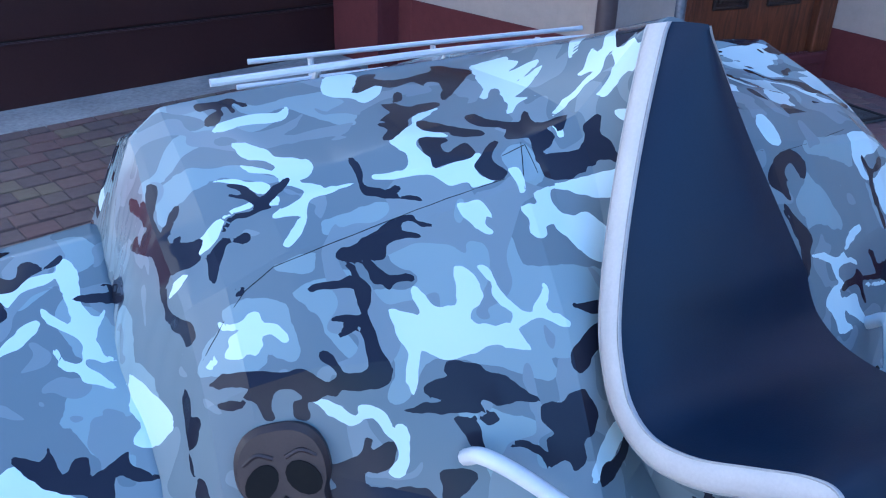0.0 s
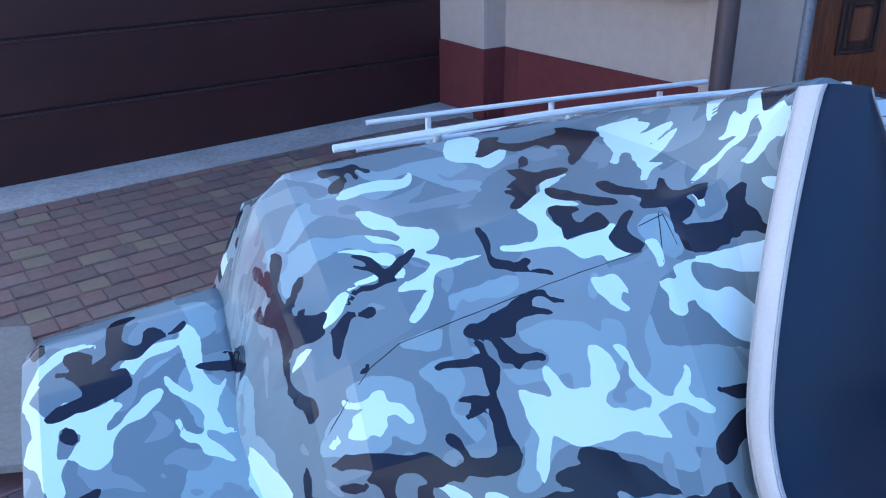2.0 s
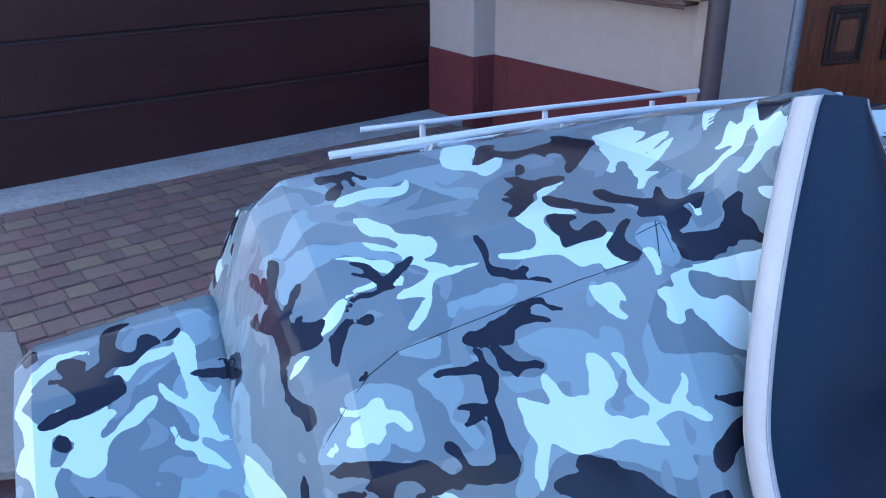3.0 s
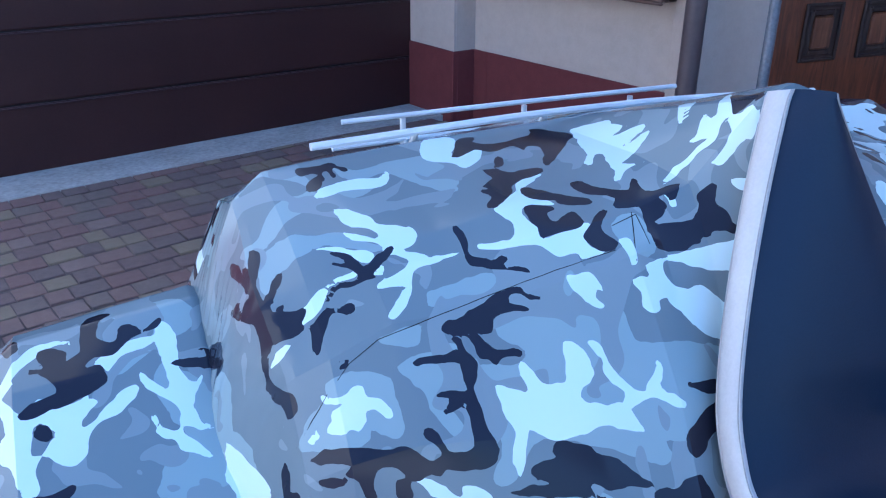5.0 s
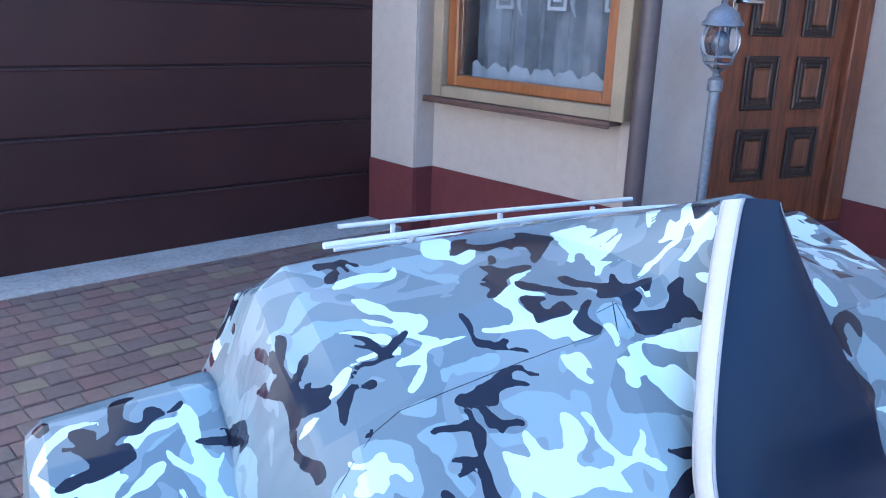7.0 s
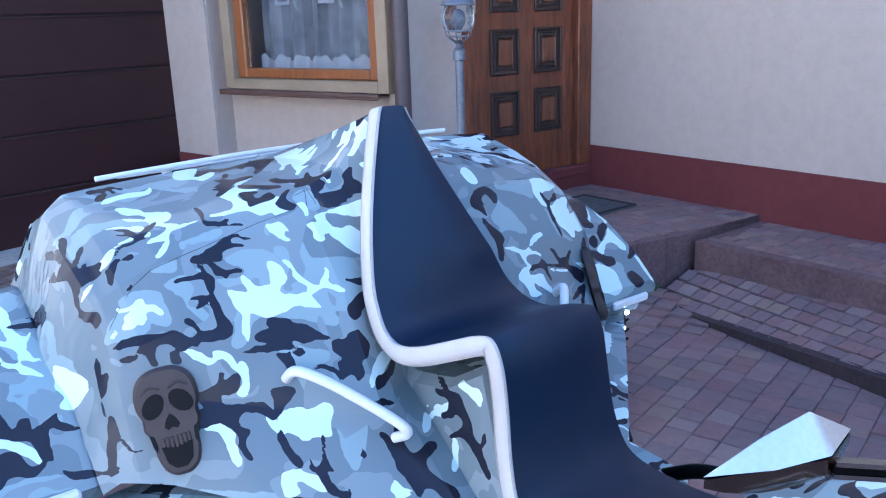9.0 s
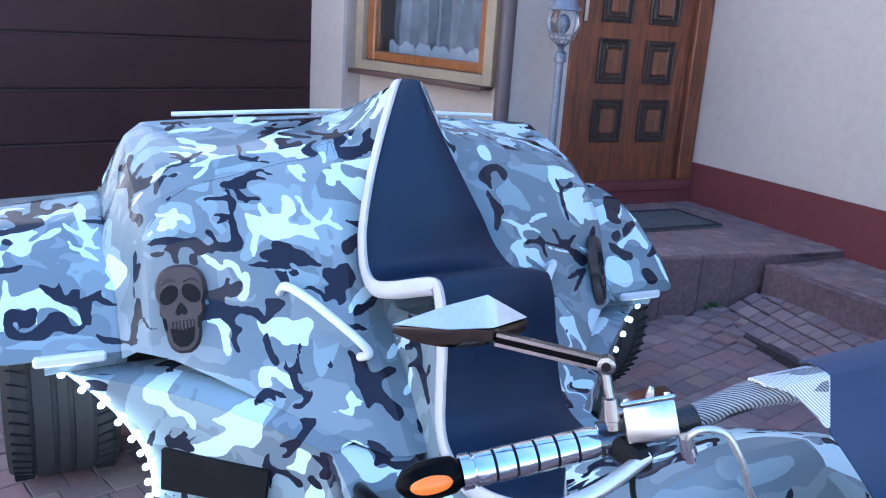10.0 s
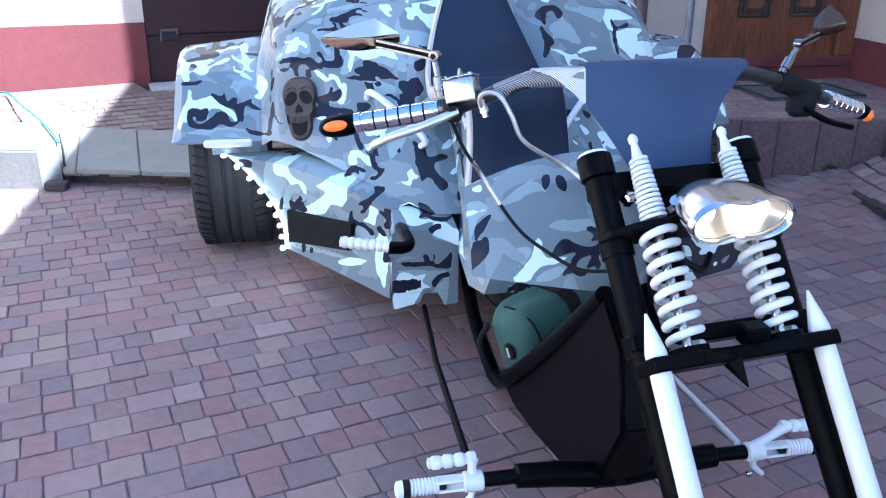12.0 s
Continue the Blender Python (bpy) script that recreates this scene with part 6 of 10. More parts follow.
patch("dark", (0.318, -0.611, 0.776), (0.339, -0.602, 0.782), (0.375, -0.591, 0.778), (0.385, -0.584, 0.786), (0.402, -0.583, 0.775), (0.409, -0.584, 0.767), (0.44, -0.576, 0.758), (0.466, -0.57, 0.751), (0.458, -0.564, 0.771), (0.445, -0.559, 0.792), (0.451, -0.555, 0.797), (0.466, -0.555, 0.787), (0.471, -0.559, 0.774), (0.483, -0.56, 0.762), (0.511, -0.551, 0.759), (0.539, -0.539, 0.767), (0.549, -0.538, 0.762), (0.523, -0.553, 0.744), (0.524, -0.557, 0.731), (0.553, -0.55, 0.721), (0.592, -0.543, 0.695), (0.596, -0.548, 0.678), (0.569, -0.562, 0.67), (0.534, -0.566, 0.694), (0.508, -0.567, 0.723), (0.493, -0.568, 0.733), (0.457, -0.576, 0.744), (0.421, -0.585, 0.756), (0.405, -0.589, 0.759), (0.403, -0.596, 0.745), (0.409, -0.601, 0.729), (0.403, -0.607, 0.724), (0.392, -0.605, 0.736), (0.382, -0.598, 0.759), (0.353, -0.604, 0.769), (0.323, -0.613, 0.77))
patch("dark", (0.485, -0.605, 0.655), (0.526, -0.582, 0.666), (0.568, -0.564, 0.667), (0.572, -0.57, 0.654), (0.532, -0.588, 0.653), (0.497, -0.603, 0.65))
patch("dark", (0.565, -0.568, 0.663), (0.583, -0.563, 0.659), (0.534, -0.603, 0.627), (0.499, -0.628, 0.613), (0.501, -0.621, 0.622))
patch("dark", (0.617, -0.514, 0.763), (0.633, -0.503, 0.781), (0.65, -0.497, 0.772), (0.644, -0.506, 0.752), (0.632, -0.518, 0.731), (0.619, -0.52, 0.741))
patch("dark", (0.209, -0.507, 0.953), (0.229, -0.494, 0.971), (0.256, -0.482, 0.979), (0.284, -0.476, 0.977), (0.304, -0.481, 0.966), (0.319, -0.486, 0.956), (0.299, -0.506, 0.936), (0.293, -0.496, 0.95), (0.281, -0.493, 0.957), (0.267, -0.492, 0.963), (0.25, -0.505, 0.952), (0.247, -0.524, 0.929), (0.238, -0.52, 0.936), (0.234, -0.513, 0.946), (0.224, -0.517, 0.941), (0.215, -0.52, 0.937))
patch("dark", (0.223, -0.537, 0.916), (0.23, -0.543, 0.91), (0.245, -0.554, 0.892), (0.264, -0.563, 0.875), (0.263, -0.576, 0.859), (0.246, -0.59, 0.847), (0.231, -0.603, 0.831), (0.221, -0.609, 0.818), (0.219, -0.603, 0.828), (0.23, -0.595, 0.845), (0.24, -0.581, 0.86), (0.227, -0.572, 0.874), (0.226, -0.559, 0.89))
patch("pale", (0.501, -0.422, 0.958), (0.547, -0.41, 0.954), (0.587, -0.407, 0.939), (0.618, -0.402, 0.925), (0.593, -0.427, 0.921), (0.551, -0.445, 0.92), (0.525, -0.45, 0.922), (0.508, -0.461, 0.913), (0.515, -0.473, 0.894), (0.526, -0.48, 0.88), (0.521, -0.492, 0.866), (0.524, -0.504, 0.848), (0.529, -0.514, 0.833), (0.553, -0.517, 0.82), (0.568, -0.519, 0.797), (0.589, -0.514, 0.793), (0.597, -0.506, 0.808), (0.65, -0.488, 0.796), (0.891, -0.281, 0.735), (0.942, -0.237, 0.751), (0.97, -0.195, 0.768), (0.971, -0.171, 0.778), (0.928, -0.188, 0.772), (0.644, -0.456, 0.847), (0.62, -0.462, 0.856), (0.616, -0.455, 0.868), (0.651, -0.422, 0.88), (0.622, -0.434, 0.891), (0.576, -0.455, 0.893), (0.549, -0.468, 0.889), (0.526, -0.476, 0.887), (0.501, -0.48, 0.89), (0.487, -0.471, 0.907), (0.482, -0.456, 0.929))
patch("pale", (0.251, -0.59, 0.845), (0.288, -0.586, 0.837), (0.312, -0.587, 0.825), (0.339, -0.581, 0.823), (0.37, -0.562, 0.837), (0.403, -0.546, 0.843), (0.43, -0.537, 0.84), (0.429, -0.544, 0.832), (0.398, -0.557, 0.83), (0.361, -0.573, 0.824), (0.349, -0.581, 0.817), (0.372, -0.578, 0.808), (0.396, -0.575, 0.795), (0.387, -0.581, 0.79), (0.367, -0.583, 0.8), (0.336, -0.59, 0.807), (0.317, -0.598, 0.802), (0.318, -0.603, 0.791), (0.33, -0.606, 0.78), (0.309, -0.615, 0.773), (0.321, -0.618, 0.762), (0.345, -0.612, 0.759), (0.368, -0.607, 0.751), (0.374, -0.613, 0.735), (0.386, -0.618, 0.715), (0.404, -0.621, 0.693), (0.383, -0.627, 0.699), (0.358, -0.628, 0.718), (0.331, -0.629, 0.734), (0.318, -0.628, 0.743), (0.316, -0.637, 0.728), (0.332, -0.64, 0.712), (0.286, -0.651, 0.719), (0.283, -0.642, 0.736), (0.27, -0.635, 0.757), (0.258, -0.631, 0.77), (0.271, -0.621, 0.781), (0.292, -0.613, 0.786), (0.312, -0.607, 0.788), (0.302, -0.6, 0.805), (0.3, -0.593, 0.819), (0.273, -0.593, 0.831), (0.25, -0.595, 0.839))
patch("pale", (0.401, -0.591, 0.757), (0.439, -0.582, 0.745), (0.492, -0.57, 0.73), (0.536, -0.556, 0.722), (0.513, -0.566, 0.72), (0.462, -0.58, 0.731), (0.424, -0.589, 0.745))
patch("pale", (0.557, -0.545, 0.731), (0.592, -0.535, 0.721), (0.613, -0.532, 0.706), (0.599, -0.538, 0.704), (0.577, -0.543, 0.715))
patch("light", (0.338, -0.46, 0.981), (0.496, -0.422, 0.958), (0.479, -0.455, 0.932), (0.472, -0.469, 0.915), (0.438, -0.467, 0.931), (0.395, -0.471, 0.945), (0.364, -0.472, 0.956), (0.332, -0.476, 0.964))
patch("light", (0.305, -0.5, 0.941), (0.327, -0.508, 0.924), (0.345, -0.523, 0.899), (0.367, -0.533, 0.876), (0.373, -0.546, 0.857), (0.359, -0.555, 0.851), (0.331, -0.554, 0.864), (0.292, -0.556, 0.875), (0.259, -0.562, 0.878))
patch("light", (0.499, -0.482, 0.888), (0.512, -0.493, 0.868), (0.521, -0.513, 0.837), (0.541, -0.523, 0.811), (0.577, -0.52, 0.786), (0.57, -0.523, 0.784), (0.537, -0.528, 0.801), (0.507, -0.53, 0.817), (0.498, -0.514, 0.844))
patch("light", (0.623, -0.399, 0.924), (0.973, -0.168, 0.779), (0.923, -0.188, 0.773), (0.653, -0.445, 0.849), (0.624, -0.457, 0.86), (0.665, -0.412, 0.875), (0.618, -0.431, 0.898), (0.585, -0.436, 0.913))
patch("light", (-0.3, -1.829, 0.713), (-0.279, -1.836, 0.717), (-0.262, -1.847, 0.714), (-0.244, -1.854, 0.716), (-0.229, -1.852, 0.724), (-0.208, -1.846, 0.738), (-0.182, -1.838, 0.753), (-0.157, -1.843, 0.756), (-0.151, -1.853, 0.749), (-0.141, -1.867, 0.738), (-0.156, -1.86, 0.741), (-0.181, -1.859, 0.734), (-0.204, -1.862, 0.724), (-0.226, -1.862, 0.715), (-0.245, -1.856, 0.713), (-0.26, -1.859, 0.703), (-0.279, -1.862, 0.691), (-0.293, -1.869, 0.675), (-0.298, -1.882, 0.652), (-0.304, -1.889, 0.633), (-0.304, -1.874, 0.658), (-0.303, -1.851, 0.69))
patch("pale", (-0.284, -1.804, 0.737), (-0.269, -1.805, 0.743), (-0.267, -1.815, 0.739), (-0.273, -1.82, 0.733), (-0.283, -1.812, 0.733))
patch("pale", (-0.304, -1.838, 0.693), (-0.284, -1.847, 0.705), (-0.263, -1.855, 0.707), (-0.286, -1.853, 0.697), (-0.304, -1.848, 0.689))
patch("dark", (-0.304, -1.889, 0.633), (-0.298, -1.884, 0.648), (-0.295, -1.876, 0.663), (-0.287, -1.868, 0.679), (-0.271, -1.863, 0.693), (-0.259, -1.864, 0.698), (-0.259, -1.868, 0.693), (-0.27, -1.877, 0.675), (-0.285, -1.883, 0.659), (-0.292, -1.888, 0.643), (-0.279, -1.886, 0.657), (-0.269, -1.888, 0.658), (-0.267, -1.895, 0.648), (-0.27, -1.903, 0.628), (-0.283, -1.905, 0.613), (-0.296, -1.905, 0.602), (-0.304, -1.906, 0.59), (-0.304, -1.895, 0.609))
# band along the tank's top: sky light painted as a film patch
patch("light", (-0.243, -1.804, 0.755), (-0.206, -1.807, 0.766), (-0.161, -1.818, 0.773), (-0.144, -1.828, 0.771), (-0.155, -1.839, 0.76), (-0.192, -1.825, 0.76), (-0.222, -1.817, 0.756))
patch("dark", (-0.145, -1.837, 0.764), (-0.132, -1.834, 0.768), (-0.13, -1.845, 0.761), (-0.139, -1.857, 0.748), (-0.146, -1.861, 0.743), (-0.149, -1.85, 0.753))
patch("dark", (-0.119, -1.842, 0.765), (-0.106, -1.842, 0.768), (-0.1, -1.853, 0.76), (-0.103, -1.87, 0.743), (-0.113, -1.868, 0.744), (-0.12, -1.858, 0.752))
patch("dark", (-0.007, -1.85, 0.772), (-0.007, -1.859, 0.764), (-0.02, -1.866, 0.757), (-0.031, -1.868, 0.754), (-0.037, -1.876, 0.747), (-0.02, -1.872, 0.752), (-0.018, -1.883, 0.742), (-0.021, -1.893, 0.73), (-0.036, -1.905, 0.715), (-0.036, -1.911, 0.706), (-0.024, -1.91, 0.71), (-0.022, -1.918, 0.698), (-0.027, -1.921, 0.693), (-0.012, -1.92, 0.696), (-0.013, -1.927, 0.686), (-0.026, -1.93, 0.68), (-0.046, -1.924, 0.686), (-0.054, -1.917, 0.695), (-0.056, -1.909, 0.706), (-0.054, -1.902, 0.716), (-0.065, -1.894, 0.723), (-0.066, -1.886, 0.733), (-0.063, -1.875, 0.745), (-0.049, -1.865, 0.756), (-0.03, -1.862, 0.761))
patch("light", (-0.149, -1.909, 0.682), (-0.134, -1.905, 0.692), (-0.117, -1.908, 0.694), (-0.091, -1.913, 0.694), (-0.064, -1.915, 0.696), (-0.046, -1.924, 0.686), (-0.021, -1.93, 0.68), (-0.017, -1.935, 0.672), (-0.024, -1.936, 0.67), (-0.043, -1.93, 0.678), (-0.058, -1.926, 0.681), (-0.069, -1.925, 0.68), (-0.097, -1.925, 0.673), (-0.127, -1.918, 0.675))
patch("dark", (-0.073, -1.925, 0.68), (-0.058, -1.926, 0.681), (-0.045, -1.932, 0.673), (-0.024, -1.937, 0.667), (-0.013, -1.944, 0.657), (-0.01, -1.955, 0.636), (-0.016, -1.962, 0.619), (-0.025, -1.957, 0.627), (-0.026, -1.949, 0.645), (-0.038, -1.946, 0.648), (-0.046, -1.951, 0.637), (-0.055, -1.954, 0.628), (-0.053, -1.961, 0.612), (-0.059, -1.965, 0.6), (-0.066, -1.96, 0.609), (-0.077, -1.96, 0.604), (-0.081, -1.957, 0.611), (-0.07, -1.953, 0.624), (-0.074, -1.946, 0.639), (-0.059, -1.943, 0.65), (-0.05, -1.94, 0.658), (-0.07, -1.938, 0.656), (-0.06, -1.935, 0.664), (-0.068, -1.93, 0.672))
patch("dark", (-0.068, -1.945, 0.645), (-0.078, -1.949, 0.63), (-0.094, -1.951, 0.621), (-0.102, -1.956, 0.605), (-0.077, -1.963, 0.596), (-0.094, -1.962, 0.591), (-0.113, -1.956, 0.597), (-0.13, -1.955, 0.588), (-0.122, -1.952, 0.605), (-0.113, -1.95, 0.613), (-0.107, -1.946, 0.627), (-0.095, -1.944, 0.635), (-0.116, -1.942, 0.633), (-0.135, -1.94, 0.627), (-0.148, -1.937, 0.628), (-0.141, -1.932, 0.644), (-0.129, -1.927, 0.658), (-0.113, -1.93, 0.659), (-0.092, -1.938, 0.649))
patch("pale", (-0.171, -1.915, 0.662), (-0.165, -1.92, 0.655), (-0.166, -1.929, 0.638), (-0.161, -1.934, 0.629), (-0.147, -1.939, 0.624), (-0.117, -1.944, 0.628), (-0.128, -1.945, 0.618), (-0.149, -1.943, 0.612), (-0.169, -1.941, 0.607), (-0.185, -1.941, 0.594), (-0.196, -1.942, 0.58), (-0.224, -1.934, 0.579), (-0.219, -1.932, 0.59), (-0.203, -1.931, 0.608), (-0.187, -1.927, 0.628), (-0.18, -1.92, 0.647))
patch("light", (-0.224, -1.919, 0.625), (-0.218, -1.916, 0.636), (-0.202, -1.916, 0.644), (-0.188, -1.921, 0.643), (-0.187, -1.927, 0.63), (-0.202, -1.93, 0.611), (-0.215, -1.932, 0.595), (-0.211, -1.926, 0.615))
patch("light", (-0.181, -1.946, 0.579), (-0.17, -1.944, 0.595), (-0.14, -1.947, 0.608), (-0.119, -1.949, 0.613), (-0.131, -1.953, 0.595), (-0.152, -1.952, 0.582))
patch("light", (-0.071, -1.81, 0.794), (-0.023, -1.81, 0.797), (0.024, -1.812, 0.797), (0.03, -1.822, 0.791), (-0.002, -1.835, 0.783), (-0.051, -1.837, 0.779), (-0.082, -1.83, 0.78))
patch("pale", (-0.33, -0.919, 0.4), (-0.301, -0.901, 0.406), (-0.275, -0.926, 0.409), (-0.267, -0.954, 0.396), (-0.272, -1.001, 0.39), (-0.223, -0.999, 0.39), (-0.185, -1.009, 0.389), (-0.217, -1.032, 0.386), (-0.247, -1.024, 0.387), (-0.285, -1.044, 0.384), (-0.314, -1.036, 0.385), (-0.32, -0.988, 0.392))
patch("dark", (-0.258, -0.926, 0.418), (-0.241, -0.94, 0.416), (-0.228, -0.962, 0.402), (-0.217, -0.97, 0.399), (-0.233, -0.98, 0.393), (-0.22, -0.99, 0.391), (-0.185, -0.993, 0.391), (-0.163, -0.978, 0.399), (-0.19, -1.024, 0.387), (-0.229, -1.019, 0.387), (-0.25, -0.991, 0.391), (-0.278, -0.993, 0.391), (-0.259, -0.956, 0.396), (-0.265, -0.92, 0.4))
patch("dark", (-0.262, -1.072, 0.38), (-0.236, -1.042, 0.384), (-0.215, -1.042, 0.384), (-0.219, -1.069, 0.381), (-0.239, -1.075, 0.373))
patch("pale", (-0.367, -1.078, 0.126), (-0.371, -1.078, 0.162), (-0.361, -1.075, 0.192), (-0.357, -1.075, 0.234), (-0.336, -1.075, 0.247), (-0.297, -1.075, 0.232), (-0.265, -1.075, 0.235), (-0.278, -1.075, 0.211), (-0.25, -1.075, 0.189), (-0.274, -1.075, 0.185), (-0.291, -1.078, 0.163), (-0.308, -1.078, 0.132), (-0.333, -1.078, 0.114))
patch("light", (-0.357, -1.075, 0.251), (-0.313, -1.075, 0.252), (-0.249, -1.075, 0.245), (-0.2, -1.075, 0.244), (-0.208, -1.075, 0.225), (-0.233, -1.075, 0.22), (-0.25, -1.075, 0.189), (-0.266, -1.075, 0.187), (-0.285, -1.075, 0.207), (-0.313, -1.075, 0.226), (-0.344, -1.075, 0.24))
patch("dark", (-0.343, -1.075, 0.279), (-0.296, -1.075, 0.277), (-0.272, -1.075, 0.278), (-0.277, -1.075, 0.296), (-0.264, -1.075, 0.302), (-0.248, -1.075, 0.274), (-0.24, -1.075, 0.298), (-0.237, -1.075, 0.267), (-0.216, -1.075, 0.274), (-0.196, -1.075, 0.294), (-0.186, -1.075, 0.306), (-0.188, -1.075, 0.264), (-0.192, -1.075, 0.251), (-0.224, -1.075, 0.251), (-0.248, -1.075, 0.262), (-0.277, -1.075, 0.262), (-0.312, -1.075, 0.263), (-0.336, -1.075, 0.264))
patch("dark", (-0.245, -1.075, 0.191), (-0.249, -1.075, 0.206), (-0.233, -1.075, 0.229), (-0.208, -1.075, 0.237), (-0.197, -1.075, 0.24), (-0.192, -1.075, 0.225), (-0.213, -1.075, 0.217), (-0.228, -1.075, 0.202), (-0.238, -1.075, 0.187))
patch("light", (-0.25, -1.075, 0.171), (-0.225, -1.075, 0.202), (-0.197, -1.075, 0.223), (-0.198, -1.078, 0.155), (-0.216, -1.079, 0.111), (-0.251, -1.077, 0.117), (-0.262, -1.075, 0.156))
patch("light", (-0.247, -1.075, 0.358), (-0.215, -1.075, 0.365), (-0.175, -1.075, 0.368), (-0.175, -1.075, 0.352), (-0.207, -1.075, 0.347), (-0.239, -1.075, 0.348))
patch("pale", (-0.395, -0.887, 0.292), (-0.369, -0.913, 0.291), (-0.366, -0.921, 0.232), (-0.371, -0.92, 0.179), (-0.38, -0.916, 0.124), (-0.392, -0.899, 0.155), (-0.404, -0.883, 0.185))
patch("dark", (-0.373, -0.905, 0.332), (-0.362, -0.912, 0.367), (-0.375, -0.899, 0.39), (-0.361, -0.91, 0.398), (-0.36, -0.97, 0.39), (-0.366, -1.024, 0.38), (-0.364, -1.075, 0.352), (-0.371, -1.052, 0.31), (-0.367, -0.99, 0.324))
patch("dark", (-0.364, -0.943, 0.171), (-0.37, -1.04, 0.237), (-0.368, -1.075, 0.219), (-0.365, -1.075, 0.176), (-0.367, -1.042, 0.142), (-0.367, -0.996, 0.135), (-0.371, -1.049, 0.189))
patch("dark", (-0.134, -1.128, 0.399), (-0.121, -1.212, 0.404), (-0.108, -1.226, 0.405), (-0.098, -1.278, 0.405), (-0.123, -1.275, 0.403), (-0.125, -1.307, 0.399), (-0.113, -1.336, 0.398), (-0.099, -1.366, 0.399), (-0.108, -1.366, 0.392), (-0.123, -1.33, 0.393), (-0.133, -1.299, 0.397), (-0.129, -1.327, 0.39), (-0.138, -1.323, 0.385), (-0.15, -1.284, 0.385), (-0.145, -1.24, 0.389), (-0.139, -1.177, 0.392))
patch("pale", (-0.147, -0.994, 0.352), (-0.15, -1.076, 0.368), (-0.153, -1.137, 0.378), (-0.158, -1.186, 0.367), (-0.16, -1.211, 0.362), (-0.168, -1.214, 0.341), (-0.165, -1.267, 0.341), (-0.163, -1.301, 0.341), (-0.169, -1.256, 0.333), (-0.175, -1.189, 0.331), (-0.173, -1.117, 0.331), (-0.165, -1.053, 0.327))
patch("light", (-0.733, -0.585, 0.494), (-0.68, -0.641, 0.508), (-0.602, -0.717, 0.501), (-0.526, -0.789, 0.487), (-0.476, -0.832, 0.464), (-0.485, -0.803, 0.429), (-0.522, -0.769, 0.386), (-0.559, -0.725, 0.33), (-0.597, -0.68, 0.314), (-0.65, -0.624, 0.32), (-0.704, -0.558, 0.305), (-0.726, -0.551, 0.347), (-0.754, -0.534, 0.377), (-0.755, -0.561, 0.438))
patch("pale", (-0.717, -0.601, 0.479), (-0.693, -0.625, 0.493), (-0.673, -0.641, 0.478), (-0.666, -0.644, 0.454), (-0.653, -0.655, 0.441), (-0.626, -0.678, 0.431), (-0.613, -0.688, 0.41), (-0.615, -0.68, 0.386), (-0.628, -0.67, 0.396), (-0.639, -0.665, 0.419), (-0.663, -0.64, 0.411), (-0.68, -0.63, 0.433), (-0.707, -0.605, 0.434), (-0.723, -0.592, 0.447))
patch("pale", (-0.584, -0.715, 0.426), (-0.561, -0.737, 0.444), (-0.542, -0.757, 0.463), (-0.511, -0.787, 0.464), (-0.489, -0.807, 0.46), (-0.484, -0.803, 0.421), (-0.487, -0.801, 0.397), (-0.499, -0.789, 0.372), (-0.522, -0.768, 0.373), (-0.54, -0.748, 0.363), (-0.559, -0.725, 0.33), (-0.597, -0.68, 0.314), (-0.637, -0.638, 0.316), (-0.611, -0.674, 0.346), (-0.579, -0.713, 0.376), (-0.554, -0.741, 0.41))
patch("dark", (-0.675, -0.599, 0.325), (-0.667, -0.62, 0.362), (-0.658, -0.634, 0.375), (-0.662, -0.62, 0.345), (-0.645, -0.643, 0.358), (-0.638, -0.655, 0.379), (-0.628, -0.663, 0.368), (-0.631, -0.655, 0.351), (-0.605, -0.687, 0.376), (-0.601, -0.691, 0.374), (-0.624, -0.661, 0.347), (-0.611, -0.67, 0.327), (-0.626, -0.648, 0.311), (-0.65, -0.622, 0.314), (-0.663, -0.604, 0.304))
patch("dark", (-0.711, -0.545, 0.291), (-0.705, -0.57, 0.336), (-0.695, -0.59, 0.357), (-0.694, -0.58, 0.33), (-0.701, -0.558, 0.296))
patch("dark", (-0.441, -0.841, 0.406), (-0.453, -0.831, 0.39), (-0.435, -0.847, 0.388), (-0.447, -0.837, 0.364), (-0.432, -0.85, 0.368), (-0.416, -0.863, 0.397), (-0.404, -0.873, 0.419), (-0.399, -0.878, 0.444), (-0.411, -0.867, 0.449), (-0.429, -0.851, 0.444), (-0.417, -0.862, 0.432), (-0.423, -0.857, 0.417))
patch("dark", (-0.483, -0.801, 0.332), (-0.475, -0.81, 0.364), (-0.468, -0.817, 0.37), (-0.469, -0.816, 0.345), (-0.456, -0.827, 0.333), (-0.434, -0.848, 0.332), (-0.422, -0.86, 0.321), (-0.41, -0.872, 0.317), (-0.404, -0.878, 0.303), (-0.415, -0.866, 0.296), (-0.431, -0.851, 0.314), (-0.456, -0.827, 0.317), (-0.464, -0.817, 0.289), (-0.466, -0.814, 0.271), (-0.476, -0.805, 0.301))
patch("pale", (-0.437, -0.846, 0.34), (-0.422, -0.859, 0.36), (-0.416, -0.863, 0.393), (-0.404, -0.874, 0.396), (-0.392, -0.885, 0.384), (-0.398, -0.881, 0.359), (-0.404, -0.877, 0.334), (-0.422, -0.86, 0.336))
patch("pale", (-0.403, -0.883, 0.201), (-0.403, -0.88, 0.248), (-0.397, -0.884, 0.297), (-0.383, -0.897, 0.318), (-0.368, -0.912, 0.307), (-0.362, -0.922, 0.264), (-0.364, -0.924, 0.217))
